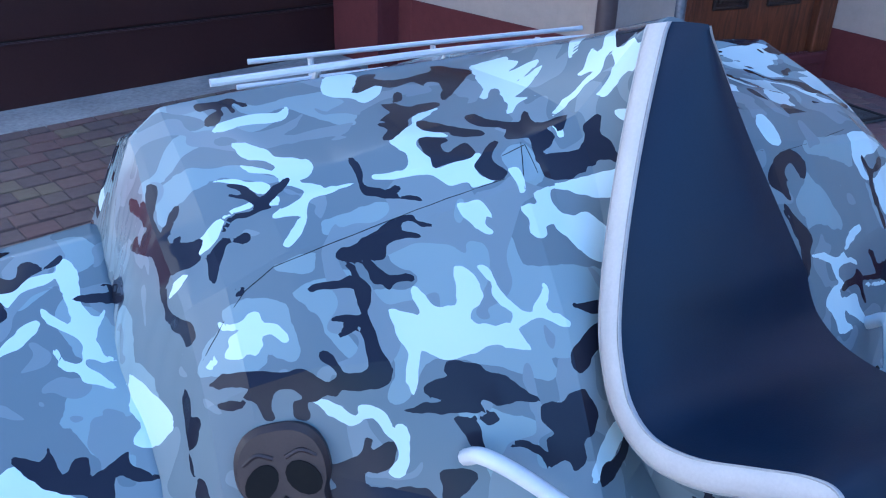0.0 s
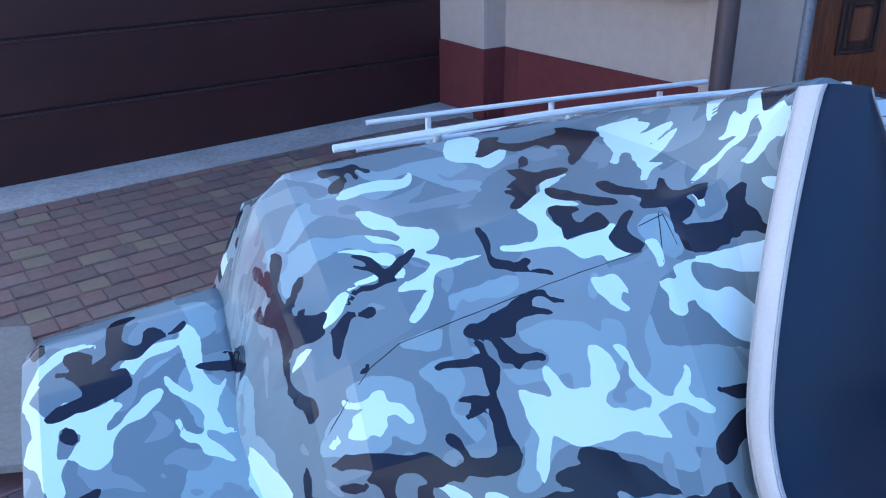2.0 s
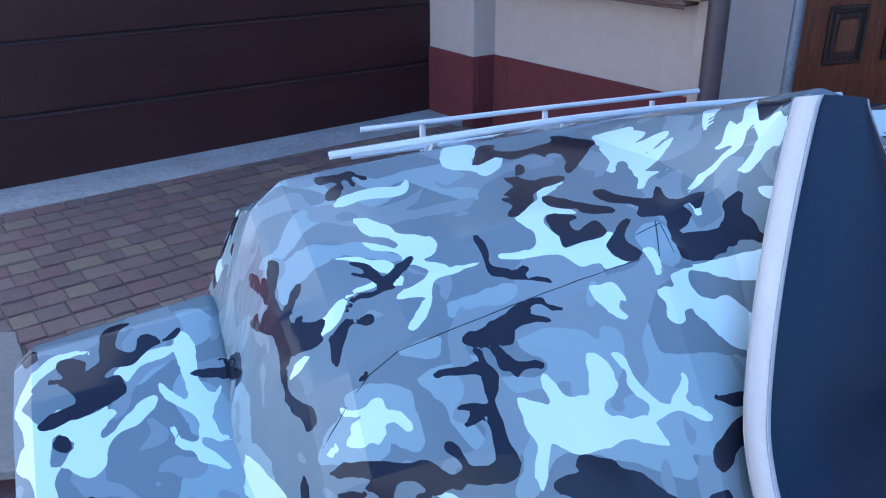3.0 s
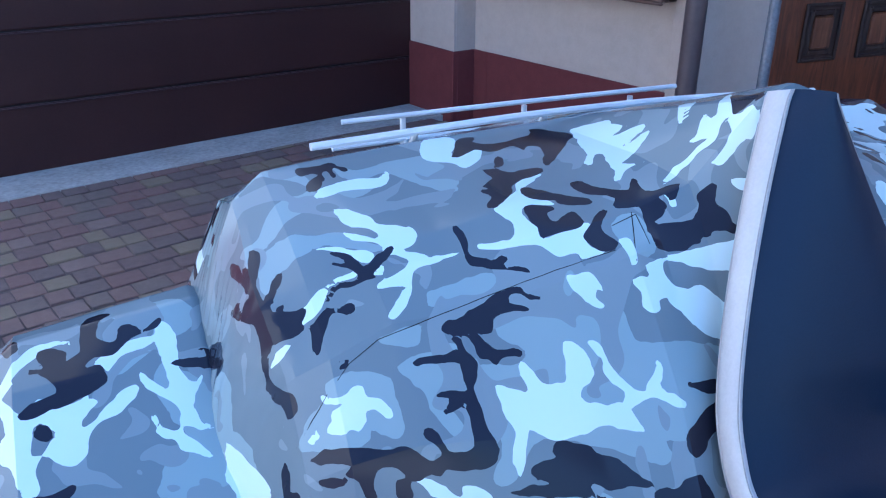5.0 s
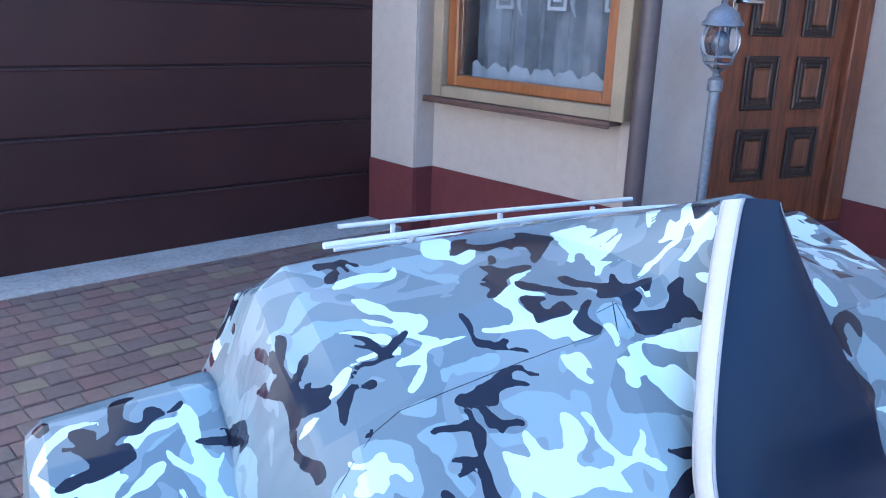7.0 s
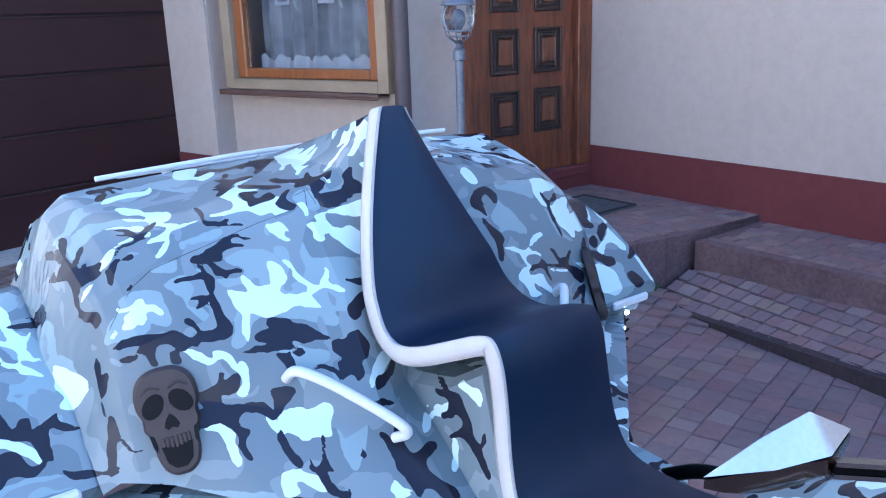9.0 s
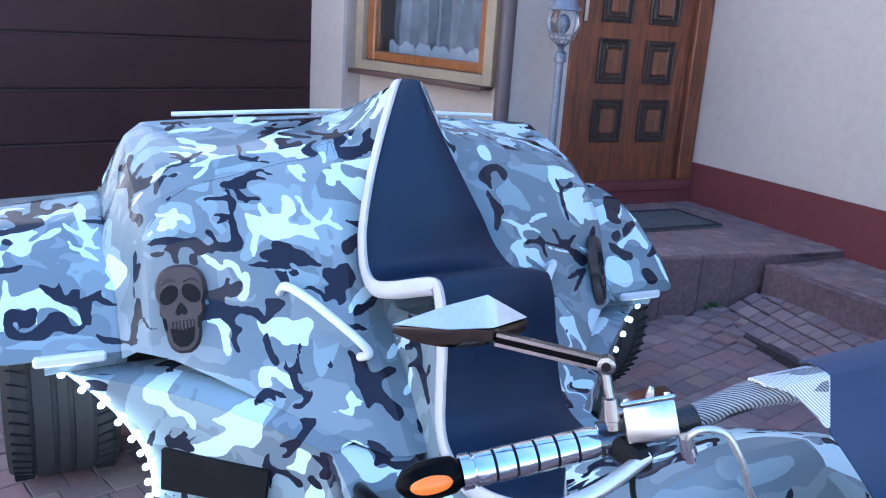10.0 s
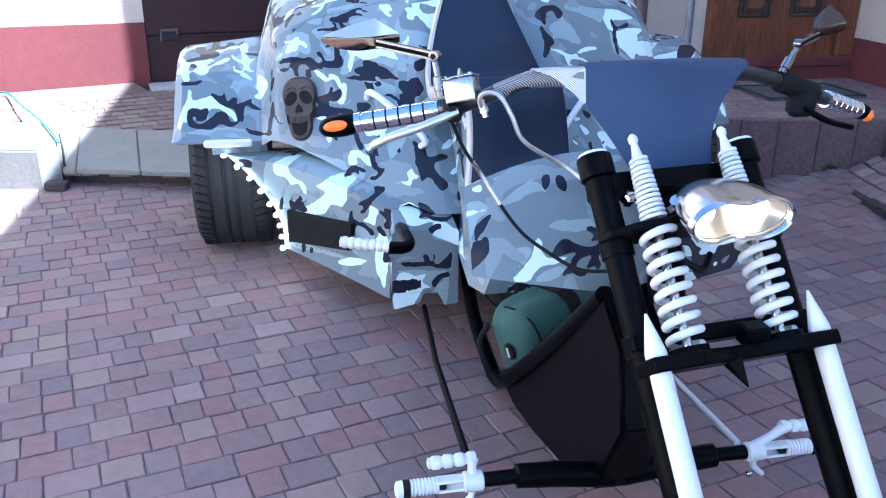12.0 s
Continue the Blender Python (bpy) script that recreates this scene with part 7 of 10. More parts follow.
patch("dark", (-0.398, -0.883, 0.321), (-0.388, -0.891, 0.335), (-0.38, -0.899, 0.326), (-0.368, -0.912, 0.307), (-0.38, -0.901, 0.303))
patch("dark", (-0.388, -0.888, 0.385), (-0.374, -0.9, 0.384), (-0.362, -0.911, 0.377), (-0.354, -0.92, 0.357), (-0.35, -0.924, 0.35), (-0.359, -0.917, 0.34), (-0.364, -0.911, 0.357), (-0.38, -0.896, 0.372))
patch("dark", (-0.383, -0.904, 0.217), (-0.374, -0.91, 0.26), (-0.362, -0.92, 0.279), (-0.36, -0.926, 0.242), (-0.362, -0.926, 0.221))
patch("light", (-0.676, -0.566, 0.174), (-0.635, -0.615, 0.185), (-0.569, -0.693, 0.19), (-0.493, -0.781, 0.192), (-0.421, -0.863, 0.201), (-0.421, -0.864, 0.185), (-0.481, -0.796, 0.181), (-0.569, -0.693, 0.173), (-0.663, -0.582, 0.159))
patch("pale", (-0.518, -0.753, 0.164), (-0.481, -0.795, 0.194), (-0.433, -0.85, 0.203), (-0.439, -0.844, 0.188), (-0.469, -0.81, 0.167), (-0.506, -0.768, 0.156))
patch("dark", (-0.639, -0.61, 0.183), (-0.629, -0.623, 0.191), (-0.626, -0.626, 0.163), (-0.638, -0.611, 0.148))
patch("dark", (-0.609, -0.647, 0.18), (-0.599, -0.658, 0.179), (-0.605, -0.652, 0.159), (-0.614, -0.64, 0.16))
patch("light", (-0.47, -0.81, 0.27), (-0.456, -0.827, 0.317), (-0.422, -0.86, 0.305), (-0.403, -0.878, 0.295), (-0.407, -0.877, 0.231), (-0.421, -0.863, 0.209), (-0.457, -0.823, 0.209), (-0.475, -0.802, 0.225))
patch("dark", (0.916, -0.18, 0.777), (0.953, -0.142, 0.785), (1.007, -0.155, 0.78), (0.958, -0.23, 0.753), (0.923, -0.265, 0.74), (0.916, -0.294, 0.726), (0.888, -0.301, 0.722), (0.869, -0.281, 0.735), (0.884, -0.242, 0.752))
patch("dark", (0.85, -0.333, 0.702), (0.886, -0.325, 0.707), (0.874, -0.352, 0.689), (0.843, -0.367, 0.679), (0.834, -0.351, 0.69))
patch("dark", (0.895, -0.329, 0.703), (0.929, -0.301, 0.721), (0.97, -0.287, 0.729), (0.97, -0.306, 0.716), (0.923, -0.334, 0.699), (0.892, -0.352, 0.688))
patch("dark", (0.812, -0.368, 0.679), (0.832, -0.373, 0.675), (0.853, -0.396, 0.66), (0.881, -0.407, 0.651), (0.877, -0.424, 0.635), (0.842, -0.427, 0.631), (0.82, -0.414, 0.645), (0.803, -0.395, 0.661))
patch("dark", (1.013, -0.331, 0.71), (1.009, -0.358, 0.685), (1.021, -0.378, 0.664), (1, -0.403, 0.644), (0.947, -0.424, 0.632), (0.943, -0.416, 0.64), (0.986, -0.387, 0.661), (0.988, -0.36, 0.686))
patch("dark", (0.895, -0.456, 0.602), (0.921, -0.452, 0.605), (0.941, -0.465, 0.591), (0.948, -0.484, 0.572), (0.919, -0.486, 0.558), (0.89, -0.48, 0.578))
patch("pale", (0.77, -0.421, 0.639), (0.808, -0.414, 0.646), (0.851, -0.439, 0.62), (0.849, -0.463, 0.596), (0.833, -0.485, 0.563), (0.78, -0.485, 0.566), (0.749, -0.471, 0.584), (0.749, -0.447, 0.607))
patch("pale", (0.996, -0.219, 0.771), (0.998, -0.244, 0.755), (1.007, -0.268, 0.738), (0.97, -0.306, 0.716), (0.972, -0.341, 0.693), (0.971, -0.387, 0.662), (0.947, -0.398, 0.656), (0.933, -0.364, 0.679), (0.897, -0.364, 0.68), (0.856, -0.392, 0.662), (0.844, -0.374, 0.675), (0.892, -0.352, 0.688), (0.933, -0.334, 0.699), (0.973, -0.294, 0.724), (0.984, -0.24, 0.748))
patch("pale", (0.887, -0.265, 0.742), (0.929, -0.248, 0.747), (0.973, -0.196, 0.767), (0.972, -0.22, 0.757), (0.917, -0.282, 0.734), (0.881, -0.301, 0.723))
patch("pale", (0.976, -0.416, 0.638), (0.997, -0.433, 0.621), (1.006, -0.457, 0.596), (0.997, -0.489, 0.564), (0.979, -0.481, 0.573), (0.975, -0.449, 0.606))
patch("light", (0.72, -0.505, 0.576), (0.786, -0.413, 0.647), (0.895, -0.424, 0.634), (0.883, -0.464, 0.594), (0.885, -0.486, 0.55))
patch("dark", (0.223, -0.5, 0.963), (0.246, -0.491, 0.97), (0.282, -0.475, 0.979), (0.31, -0.479, 0.967), (0.311, -0.491, 0.951), (0.288, -0.508, 0.937), (0.292, -0.488, 0.96), (0.277, -0.488, 0.965), (0.251, -0.503, 0.954), (0.256, -0.514, 0.938), (0.24, -0.513, 0.944), (0.227, -0.527, 0.929), (0.219, -0.518, 0.94))
patch("light", (0.258, -0.532, 0.915), (0.296, -0.512, 0.929), (0.337, -0.51, 0.919), (0.36, -0.528, 0.886), (0.367, -0.544, 0.862), (0.336, -0.559, 0.857), (0.301, -0.548, 0.882), (0.261, -0.55, 0.892))
patch("pale", (-0.04, -0.28, 1.15), (-0.04, -0.314, 1.16), (-0.057, -0.331, 1.149), (-0.072, -0.349, 1.137), (-0.056, -0.324, 1.147), (-0.053, -0.313, 1.146), (-0.067, -0.333, 1.138), (-0.074, -0.337, 1.132), (-0.071, -0.326, 1.133), (-0.054, -0.303, 1.142))
patch("pale", (-0.051, -0.384, 1.186), (-0.008, -0.359, 1.177), (-0.054, -0.411, 1.179), (-0.065, -0.43, 1.169), (-0.061, -0.437, 1.168), (-0.054, -0.439, 1.17), (-0.048, -0.441, 1.172), (-0.04, -0.442, 1.173), (-0.033, -0.443, 1.162), (-0.027, -0.444, 1.157), (-0.023, -0.444, 1.161), (-0.024, -0.444, 1.145), (-0.026, -0.444, 1.13), (-0.031, -0.444, 1.117), (-0.045, -0.443, 1.12), (-0.052, -0.442, 1.113), (-0.059, -0.441, 1.102), (-0.071, -0.44, 1.091), (-0.091, -0.433, 1.092), (-0.079, -0.436, 1.107), (-0.069, -0.438, 1.12), (-0.068, -0.437, 1.133), (-0.071, -0.434, 1.152), (-0.068, -0.422, 1.162), (-0.074, -0.42, 1.153), (-0.083, -0.428, 1.14), (-0.087, -0.427, 1.13), (-0.096, -0.42, 1.118), (-0.103, -0.413, 1.107), (-0.113, -0.406, 1.09), (-0.13, -0.401, 1.07), (-0.147, -0.4, 1.064), (-0.12, -0.386, 1.081), (-0.104, -0.399, 1.103), (-0.093, -0.404, 1.121), (-0.088, -0.412, 1.129), (-0.091, -0.401, 1.124), (-0.094, -0.391, 1.117), (-0.092, -0.383, 1.119), (-0.085, -0.387, 1.129), (-0.074, -0.377, 1.142), (-0.065, -0.371, 1.151), (-0.064, -0.376, 1.155), (-0.069, -0.39, 1.152), (-0.069, -0.401, 1.155), (-0.058, -0.393, 1.168))
patch("pale", (-0.087, -0.437, 1.084), (-0.075, -0.439, 1.091), (-0.053, -0.443, 1.089), (-0.045, -0.444, 1.081), (-0.051, -0.444, 1.072), (-0.067, -0.442, 1.072))
patch("dark", (-0.023, -0.376, 1.18), (-0.037, -0.423, 1.194), (-0.025, -0.442, 1.198), (-0.023, -0.443, 1.183), (-0.022, -0.444, 1.168), (-0.025, -0.444, 1.161), (-0.031, -0.443, 1.161), (-0.036, -0.442, 1.173), (-0.042, -0.441, 1.174), (-0.052, -0.44, 1.17), (-0.061, -0.437, 1.168), (-0.065, -0.43, 1.169), (-0.054, -0.411, 1.179))
patch("dark", (-0.104, -0.434, 1.068), (-0.105, -0.44, 1.043), (-0.098, -0.446, 1.028), (-0.094, -0.45, 1.012), (-0.082, -0.453, 0.997), (-0.095, -0.455, 0.997), (-0.115, -0.452, 1.006), (-0.12, -0.455, 0.999), (-0.13, -0.456, 1), (-0.135, -0.46, 0.994), (-0.146, -0.462, 0.996), (-0.156, -0.467, 0.992), (-0.176, -0.469, 0.996), (-0.193, -0.466, 1.004), (-0.194, -0.458, 1.011), (-0.196, -0.442, 1.026), (-0.17, -0.444, 1.026), (-0.141, -0.443, 1.024), (-0.125, -0.437, 1.033), (-0.119, -0.43, 1.054))
patch("dark", (-0.039, -0.445, 1.062), (-0.031, -0.446, 1.051), (-0.037, -0.446, 1.039), (-0.042, -0.446, 1.025), (-0.038, -0.448, 1.011), (-0.031, -0.449, 1.004), (-0.03, -0.452, 0.985), (-0.042, -0.45, 0.991), (-0.063, -0.449, 1.004), (-0.069, -0.447, 1.023), (-0.066, -0.445, 1.039), (-0.056, -0.444, 1.054), (-0.047, -0.444, 1.062))
patch("dark", (-0.053, -0.443, 1.089), (-0.044, -0.443, 1.1), (-0.039, -0.444, 1.112), (-0.033, -0.444, 1.119), (-0.025, -0.445, 1.114), (-0.03, -0.445, 1.109), (-0.039, -0.444, 1.1))
patch("pale", (-0.162, -0.412, 1.058), (-0.153, -0.415, 1.06), (-0.146, -0.418, 1.06), (-0.149, -0.431, 1.042), (-0.155, -0.429, 1.044), (-0.158, -0.422, 1.053))
patch("light", (-0.696, -0.081, 1.017), (-0.671, -0.067, 1.033), (-0.655, -0.059, 1.042), (-0.639, -0.065, 1.046), (-0.59, -0.08, 1.041), (-0.576, -0.122, 1.033), (-0.599, -0.144, 1.026), (-0.62, -0.142, 1.024), (-0.634, -0.149, 1.02), (-0.649, -0.155, 1.011), (-0.661, -0.167, 1), (-0.672, -0.181, 0.99), (-0.688, -0.192, 0.98), (-0.701, -0.196, 0.971), (-0.708, -0.214, 0.958), (-0.704, -0.226, 0.954), (-0.685, -0.216, 0.972), (-0.671, -0.208, 0.983), (-0.672, -0.195, 0.987), (-0.659, -0.195, 0.993), (-0.646, -0.192, 1.003), (-0.634, -0.197, 1.007), (-0.591, -0.178, 1.019), (-0.549, -0.179, 1.024), (-0.575, -0.152, 1.027), (-0.591, -0.116, 1.033), (-0.627, -0.087, 1.038), (-0.65, -0.073, 1.038), (-0.669, -0.074, 1.021), (-0.694, -0.086, 1.007))


def camo_part(name, bm, parent, label="", smooth=False, fine=0.0085):
    """A part in camouflage film, fine enough to carry the patches."""
    wide = [f for f in bm.faces if len(f.verts) > 4]
    if wide:
        bmesh.ops.triangulate(bm, faces=wide)
    for _ in range(8):
        es = [e for e in bm.edges if e.calc_length() > fine]
        if not es or len(bm.faces) > 60000:
            break
        bmesh.ops.subdivide_edges(bm, edges=es, cuts=1, use_grid_fill=True)
    ob = part(name, bm, M_CAMO, parent, label, smooth)
    me = ob.data
    co = np.empty(len(me.vertices) * 3)
    me.vertices.foreach_get("co", co)
    co = co.reshape(-1, 3)
    tone = {k: patch_distance(co, k) for k in PATCHES}
    tone["free"] = np.clip((np.minimum(np.minimum(tone["dark"], tone["pale"]), tone["light"] + 0.02) - 0.06) / 0.03, 0, 1)
    for key, value in tone.items():
        me.attributes.new(key, "FLOAT", "POINT").data.foreach_set("value", value.astype(np.float32))
    return ob


# shell: profiles (y, z) at stations across, from the rear sill over the top and down the front
SHELL = {
    0.000: [(0.34, 0.45), (0.30, 0.80), (0.16, 1.02), (-0.03, 1.070), (-0.28, 1.148), (-0.465, 1.214), (-0.535, 1.02), (-0.595, 0.84), (-0.62, 0.62), (-0.90, 0.42)],
    0.050: [(0.34, 0.45), (0.30, 0.80), (0.16, 1.02), (-0.03, 1.068), (-0.28, 1.138), (-0.462, 1.196), (-0.53, 1.02), (-0.59, 0.84), (-0.63, 0.62), (-0.92, 0.42)],
    0.125: [(0.34, 0.45), (0.30, 0.80), (0.16, 1.01), (-0.03, 1.062), (-0.30, 1.080), (-0.43, 1.075), (-0.49, 1.00), (-0.57, 0.85), (-0.67, 0.63), (-0.98, 0.395)],
    0.185: [(0.34, 0.45), (0.30, 0.80), (0.16, 1.00), (-0.03, 1.060), (-0.31, 1.063), (-0.42, 1.050), (-0.465, 1.005), (-0.585, 0.848), (-0.705, 0.63), (-0.985, 0.395)],
    0.230: [(0.34, 0.45), (0.30, 0.80), (0.16, 1.00), (-0.03, 1.058), (-0.32, 1.052), (-0.415, 1.035), (-0.468, 1.003), (-0.596, 0.845), (-0.735, 0.60), (-0.97, 0.395)],
    0.340: [(0.34, 0.45), (0.30, 0.80), (0.15, 0.99), (-0.035, 1.055), (-0.32, 1.038), (-0.395, 1.02), (-0.462, 0.98), (-0.575, 0.835), (-0.685, 0.62), (-0.865, 0.425)],
    0.450: [(0.34, 0.45), (0.30, 0.79), (0.13, 0.99), (-0.045, 1.052), (-0.315, 1.012), (-0.375, 0.995), (-0.445, 0.955), (-0.545, 0.82), (-0.62, 0.65), (-0.765, 0.465)],
    0.560: [(0.34, 0.45), (0.29, 0.78), (0.11, 0.98), (-0.055, 1.048), (-0.27, 1.005), (-0.34, 0.985), (-0.425, 0.945), (-0.515, 0.82), (-0.56, 0.68), (-0.66, 0.505)],
    0.640: [(0.34, 0.45), (0.27, 0.76), (0.08, 0.96), (-0.065, 1.043), (-0.22, 1.00), (-0.31, 0.965), (-0.415, 0.905), (-0.495, 0.80), (-0.53, 0.68), (-0.585, 0.53)],
    0.690: [(0.33, 0.45), (0.25, 0.76), (0.06, 0.962), (-0.075, 1.005), (-0.20, 0.965), (-0.29, 0.93), (-0.39, 0.87), (-0.47, 0.77), (-0.51, 0.66), (-0.555, 0.54)],
    0.722: [(0.33, 0.45), (0.24, 0.73), (0.06, 0.895), (-0.08, 0.922), (-0.19, 0.86), (-0.27, 0.82), (-0.36, 0.76), (-0.43, 0.69), (-0.475, 0.62), (-0.525, 0.54)],
    0.755: [(0.33, 0.45), (0.24, 0.68), (0.06, 0.815), (-0.08, 0.795), (-0.19, 0.735), (-0.27, 0.70), (-0.35, 0.65), (-0.42, 0.60), (-0.46, 0.57), (-0.51, 0.52)],
}


def shell_point(x, v):
    """A point of the shell at x across and v along its profile."""
    ks = sorted(SHELL)
    a = abs(x)
    i = max(k for k in range(len(ks) - 1) if ks[k] <= a + 1e-9)
    t = (a - ks[i]) / (ks[i + 1] - ks[i])
    k = min(int(v), 8)
    f = v - k
    (y0, z0), (y1, z1) = SHELL[ks[i]][k], SHELL[ks[i]][k + 1]
    (y2, z2), (y3, z3) = SHELL[ks[i + 1]][k], SHELL[ks[i + 1]][k + 1]
    return Vector((x, lerp(lerp(y0, y1, f), lerp(y2, y3, f), t), lerp(lerp(z0, z1, f), lerp(z2, z3, f), t)))


def shell_front(x, z):
    """The shell's front at x across and height z."""
    v = 3.0
    while v < 8.98 and shell_point(x, v).z > z:
        v += 0.02
    return shell_point(x, v)


ks = sorted(SHELL)
xs = []
for a, b in zip(ks, ks[1:]):
    n = max(1, round((b - a) / 0.010))
    xs += [lerp(a, b, k / n) for k in range(n)]
xs.append(ks[-1])
xs = [-x for x in reversed(xs[1:])] + xs
bm = bmesh.new()
grid(bm, [[shell_point(x, v / 16) for v in range(0, 145)] for x in xs])
for _ in range(1):
    bmesh.ops.smooth_vert(bm, verts=[v for v in bm.verts if not v.is_boundary], factor=0.5, use_axis_x=False, use_axis_y=True, use_axis_z=True)
for v in bm.verts:
    # the flank draws in along the fender, and its film is slightly rippled
    a = abs(v.co.x)
    flare = -0.022 * min(1.0, max(0.0, (a - 0.665) / 0.06)) * math.exp(-((v.co.y + 0.25) / 0.09) ** 2)
    ripple = 0.0011 * math.sin(v.co.y * 170 + 9 * math.sin(v.co.z * 14)) * min(1.0, max(0.0, (a - 0.68) / 0.03))
    v.co.x += math.copysign(flare + ripple, v.co.x) if a > 0.5 else 0.0
camo_part("body_shell", bm, trike, "angular rear body shell in winter camouflage film", 9)

for line in SEAMS:
    b = bmesh.new()
    tube(b, line, 0.0006, 5)
    part("film_seam", b, M_MATT, trike)

# fenders
FENDER = [(0.40, 0.53), (0.33, 0.60), (0.22, 0.685), (0.10, 0.760), (0.03, 0.795), (-0.02, 0.806), (-0.13, 0.785), (-0.25, 0.735), (-0.37, 0.655), (-0.45, 0.575), (-0.487, 0.53)]


def fender(side):
    rows = []
    for x, drop, back in ((0.735, 0.012, 0.0), (0.76, 0.0, 0.0), (0.90, 0.002, 0.0), (1.03, 0.006, 0.0), (1.058, 0.03, 0.015), (1.068, 0.10, 0.03), (1.062, 0.30, 0.05)):
        if side > 0 and x > 0.95:
            x -= 0.04
        rows.append([(side * x, lerp(y, -0.03, back * 2) - (0.035 if side > 0 and -0.46 < y < -0.05 else 0.0), max(0.53, z - drop + 0.036 * max(0.0, (1.03 - x) / 0.29) * math.exp(-((y - 0.04) / 0.10) ** 2) if drop < 0.25 else 0.53)) for y, z in FENDER])
    b = bmesh.new()
    sheet(b, rows, 0.008, (side * 0.9, -0.03, 0.4))
    f = camo_part("fender", b, trike, "faceted wheel fender in camouflage film", 30)
    b = bmesh.new()
    box(b, side * 0.955, side * 0.79, -0.498, -0.465, 0.512, 0.538, 0.006)
    part("marker_bar", b, M_WHITE, f, "pale plastic marker bar")
    return f


fender(-1)
fender(1)


# lower pods: side panel with dark opening, nose block, LED string
def pod(side):
    top = [(-0.775, -0.500, 0.535), (-0.690, -0.562, 0.53), (-0.56, -0.672, 0.495), (-0.424, -0.800, 0.44), (-0.346, -0.915, 0.40)]
    # the front edge of the wheel arch
    arch = curve_points([(-0.885, -0.452, 0.475), (-0.80, -0.497, 0.40), (-0.735, -0.525, 0.31), (-0.705, -0.535, 0.23), (-0.700, -0.537, 0.145)], 4)
    b = bmesh.new()
    lip = []
    n = len(arch)
    for k, p in enumerate(arch):
        t = k / (n - 1)
        far = Vector((lerp(-0.352, -0.366, t), lerp(-0.918, -0.935, t), lerp(0.395, 0.095, t)))
        rows = []
        for u in range(9):
            q = u / 8
            bow = 0.004 * math.sin(math.pi * q)
            rows.append((side * lerp(p.x, far.x, q), lerp(p.y, far.y, q) - bow * 0.5, lerp(p.z, far.z, q) + (0.035 * math.sin(math.pi * q) * (1 - t) if k == 0 else 0) + (0.004 * math.sin(math.pi * q) * t)))
        lip.append(rows)
    sheet(b, lip, 0.006, (side * 0.3, -0.4, 0.3))
    pd = camo_part("side_pod", b, trike, "camouflaged side pod before the rear wheel", 30)
    # upper shelf between pod and shell
    b = bmesh.new()
    rows = []
    for k in range(9):
        q = k / 8
        outer = Vector(lip[0][k]) + Vector((0, 0, 0.001))
        x = lerp(0.755, 0.34, q)
        inner = shell_point(side * x, 8.35)
        inner.y += 0.006
        rows.append([outer, outer.lerp(inner, 0.5) + Vector((0, 0, 0.006)), inner])
    grid(b, rows)
    camo_part("shelf", b, trike, "", 30)
    b = bmesh.new()
    grid(b, [[Vector((side * -x, -0.489, 0.53)) if k == 0 else Vector((side * -x, lerp(-0.47, -0.445, (0.93 - x) / 0.19), 0.482)) for k in (0, 1)] for x in (0.93, 0.86, 0.79, 0.74)])
    camo_part("shelf_end", b, trike, "", 30)
    # dark opening
    b = bmesh.new()
    quad = [Vector((-0.673, -0.594, 0.308)), Vector((-0.466, -0.818, 0.325)), Vector((-0.474, -0.806, 0.226)), Vector((-0.674, -0.570, 0.184))]
    out = Vector((-0.66, -0.75, 0.0)).normalized()
    fr = [b.verts.new((side * (p + 0.016 * out).x, (p + 0.016 * out).y, p.z)) for p in quad]
    bk = [b.verts.new((side * (p - 0.05 * out).x, (p - 0.05 * out).y, p.z)) for p in quad]
    b.faces.new(fr)
    for k in range(4):
        b.faces.new((fr[k], fr[(k + 1) % 4], bk[(k + 1) % 4], bk[k]))
    part("side_vent", b, M_MATT, pd, "black rectangular opening")
    for k in range(12):
        t = (k + 0.5) / 12
        p = quad[3].lerp(quad[2], t) + 0.013 * out - Vector((0, 0, 0.014))
        b = bmesh.new()
        bmesh.ops.create_icosphere(b, subdivisions=1, radius=0.0026, matrix=Matrix.Translation((side * p.x, p.y, p.z)))
        part("rivet", b, M_ALU, pd)
    # LEDs on the arch
    m = len(arch) - 1
    for k in range(9):
        t = k / 8 * m
        i = min(int(t), m - 1)
        p = Vector(arch[i]).lerp(Vector(arch[i + 1]), t - i)
        b = bmesh.new()
        lathe(b, [(0.0080, 0.0), (0.0080, 0.006), (0.0056, 0.0105), (0.001, 0.012)], 12, Matrix.Translation((side * (p.x - 0.007), p.y - 0.003, p.z)) @ Euler((radians(90), 0, side * radians(-35))).to_matrix().to_4x4())
        part("led", b, M_LED, pd, "lit white LED")
    # nose block
    b = bmesh.new()
    rows = []
    for y, x0, zt, zb in ((-0.90, -0.36, 0.402, 0.165), (-0.97, -0.366, 0.394, 0.168), (-1.075, -0.372, 0.38, 0.17)):
        rows.append([(side * x0, y, zb), (side * x0, y, zt - 0.01), (side * (x0 + 0.01), y, zt), (side * -0.17, y, zt), (side * -0.165, y, zt - 0.01), (side * -0.165, y, zb)])
    vs = grid(b, rows)
    b.faces.new(vs[-1])
    b.faces.new(vs[0][::-1])
    camo_part("nose_block", b, trike, "camouflaged footwell nose", 30)
    b = bmesh.new()
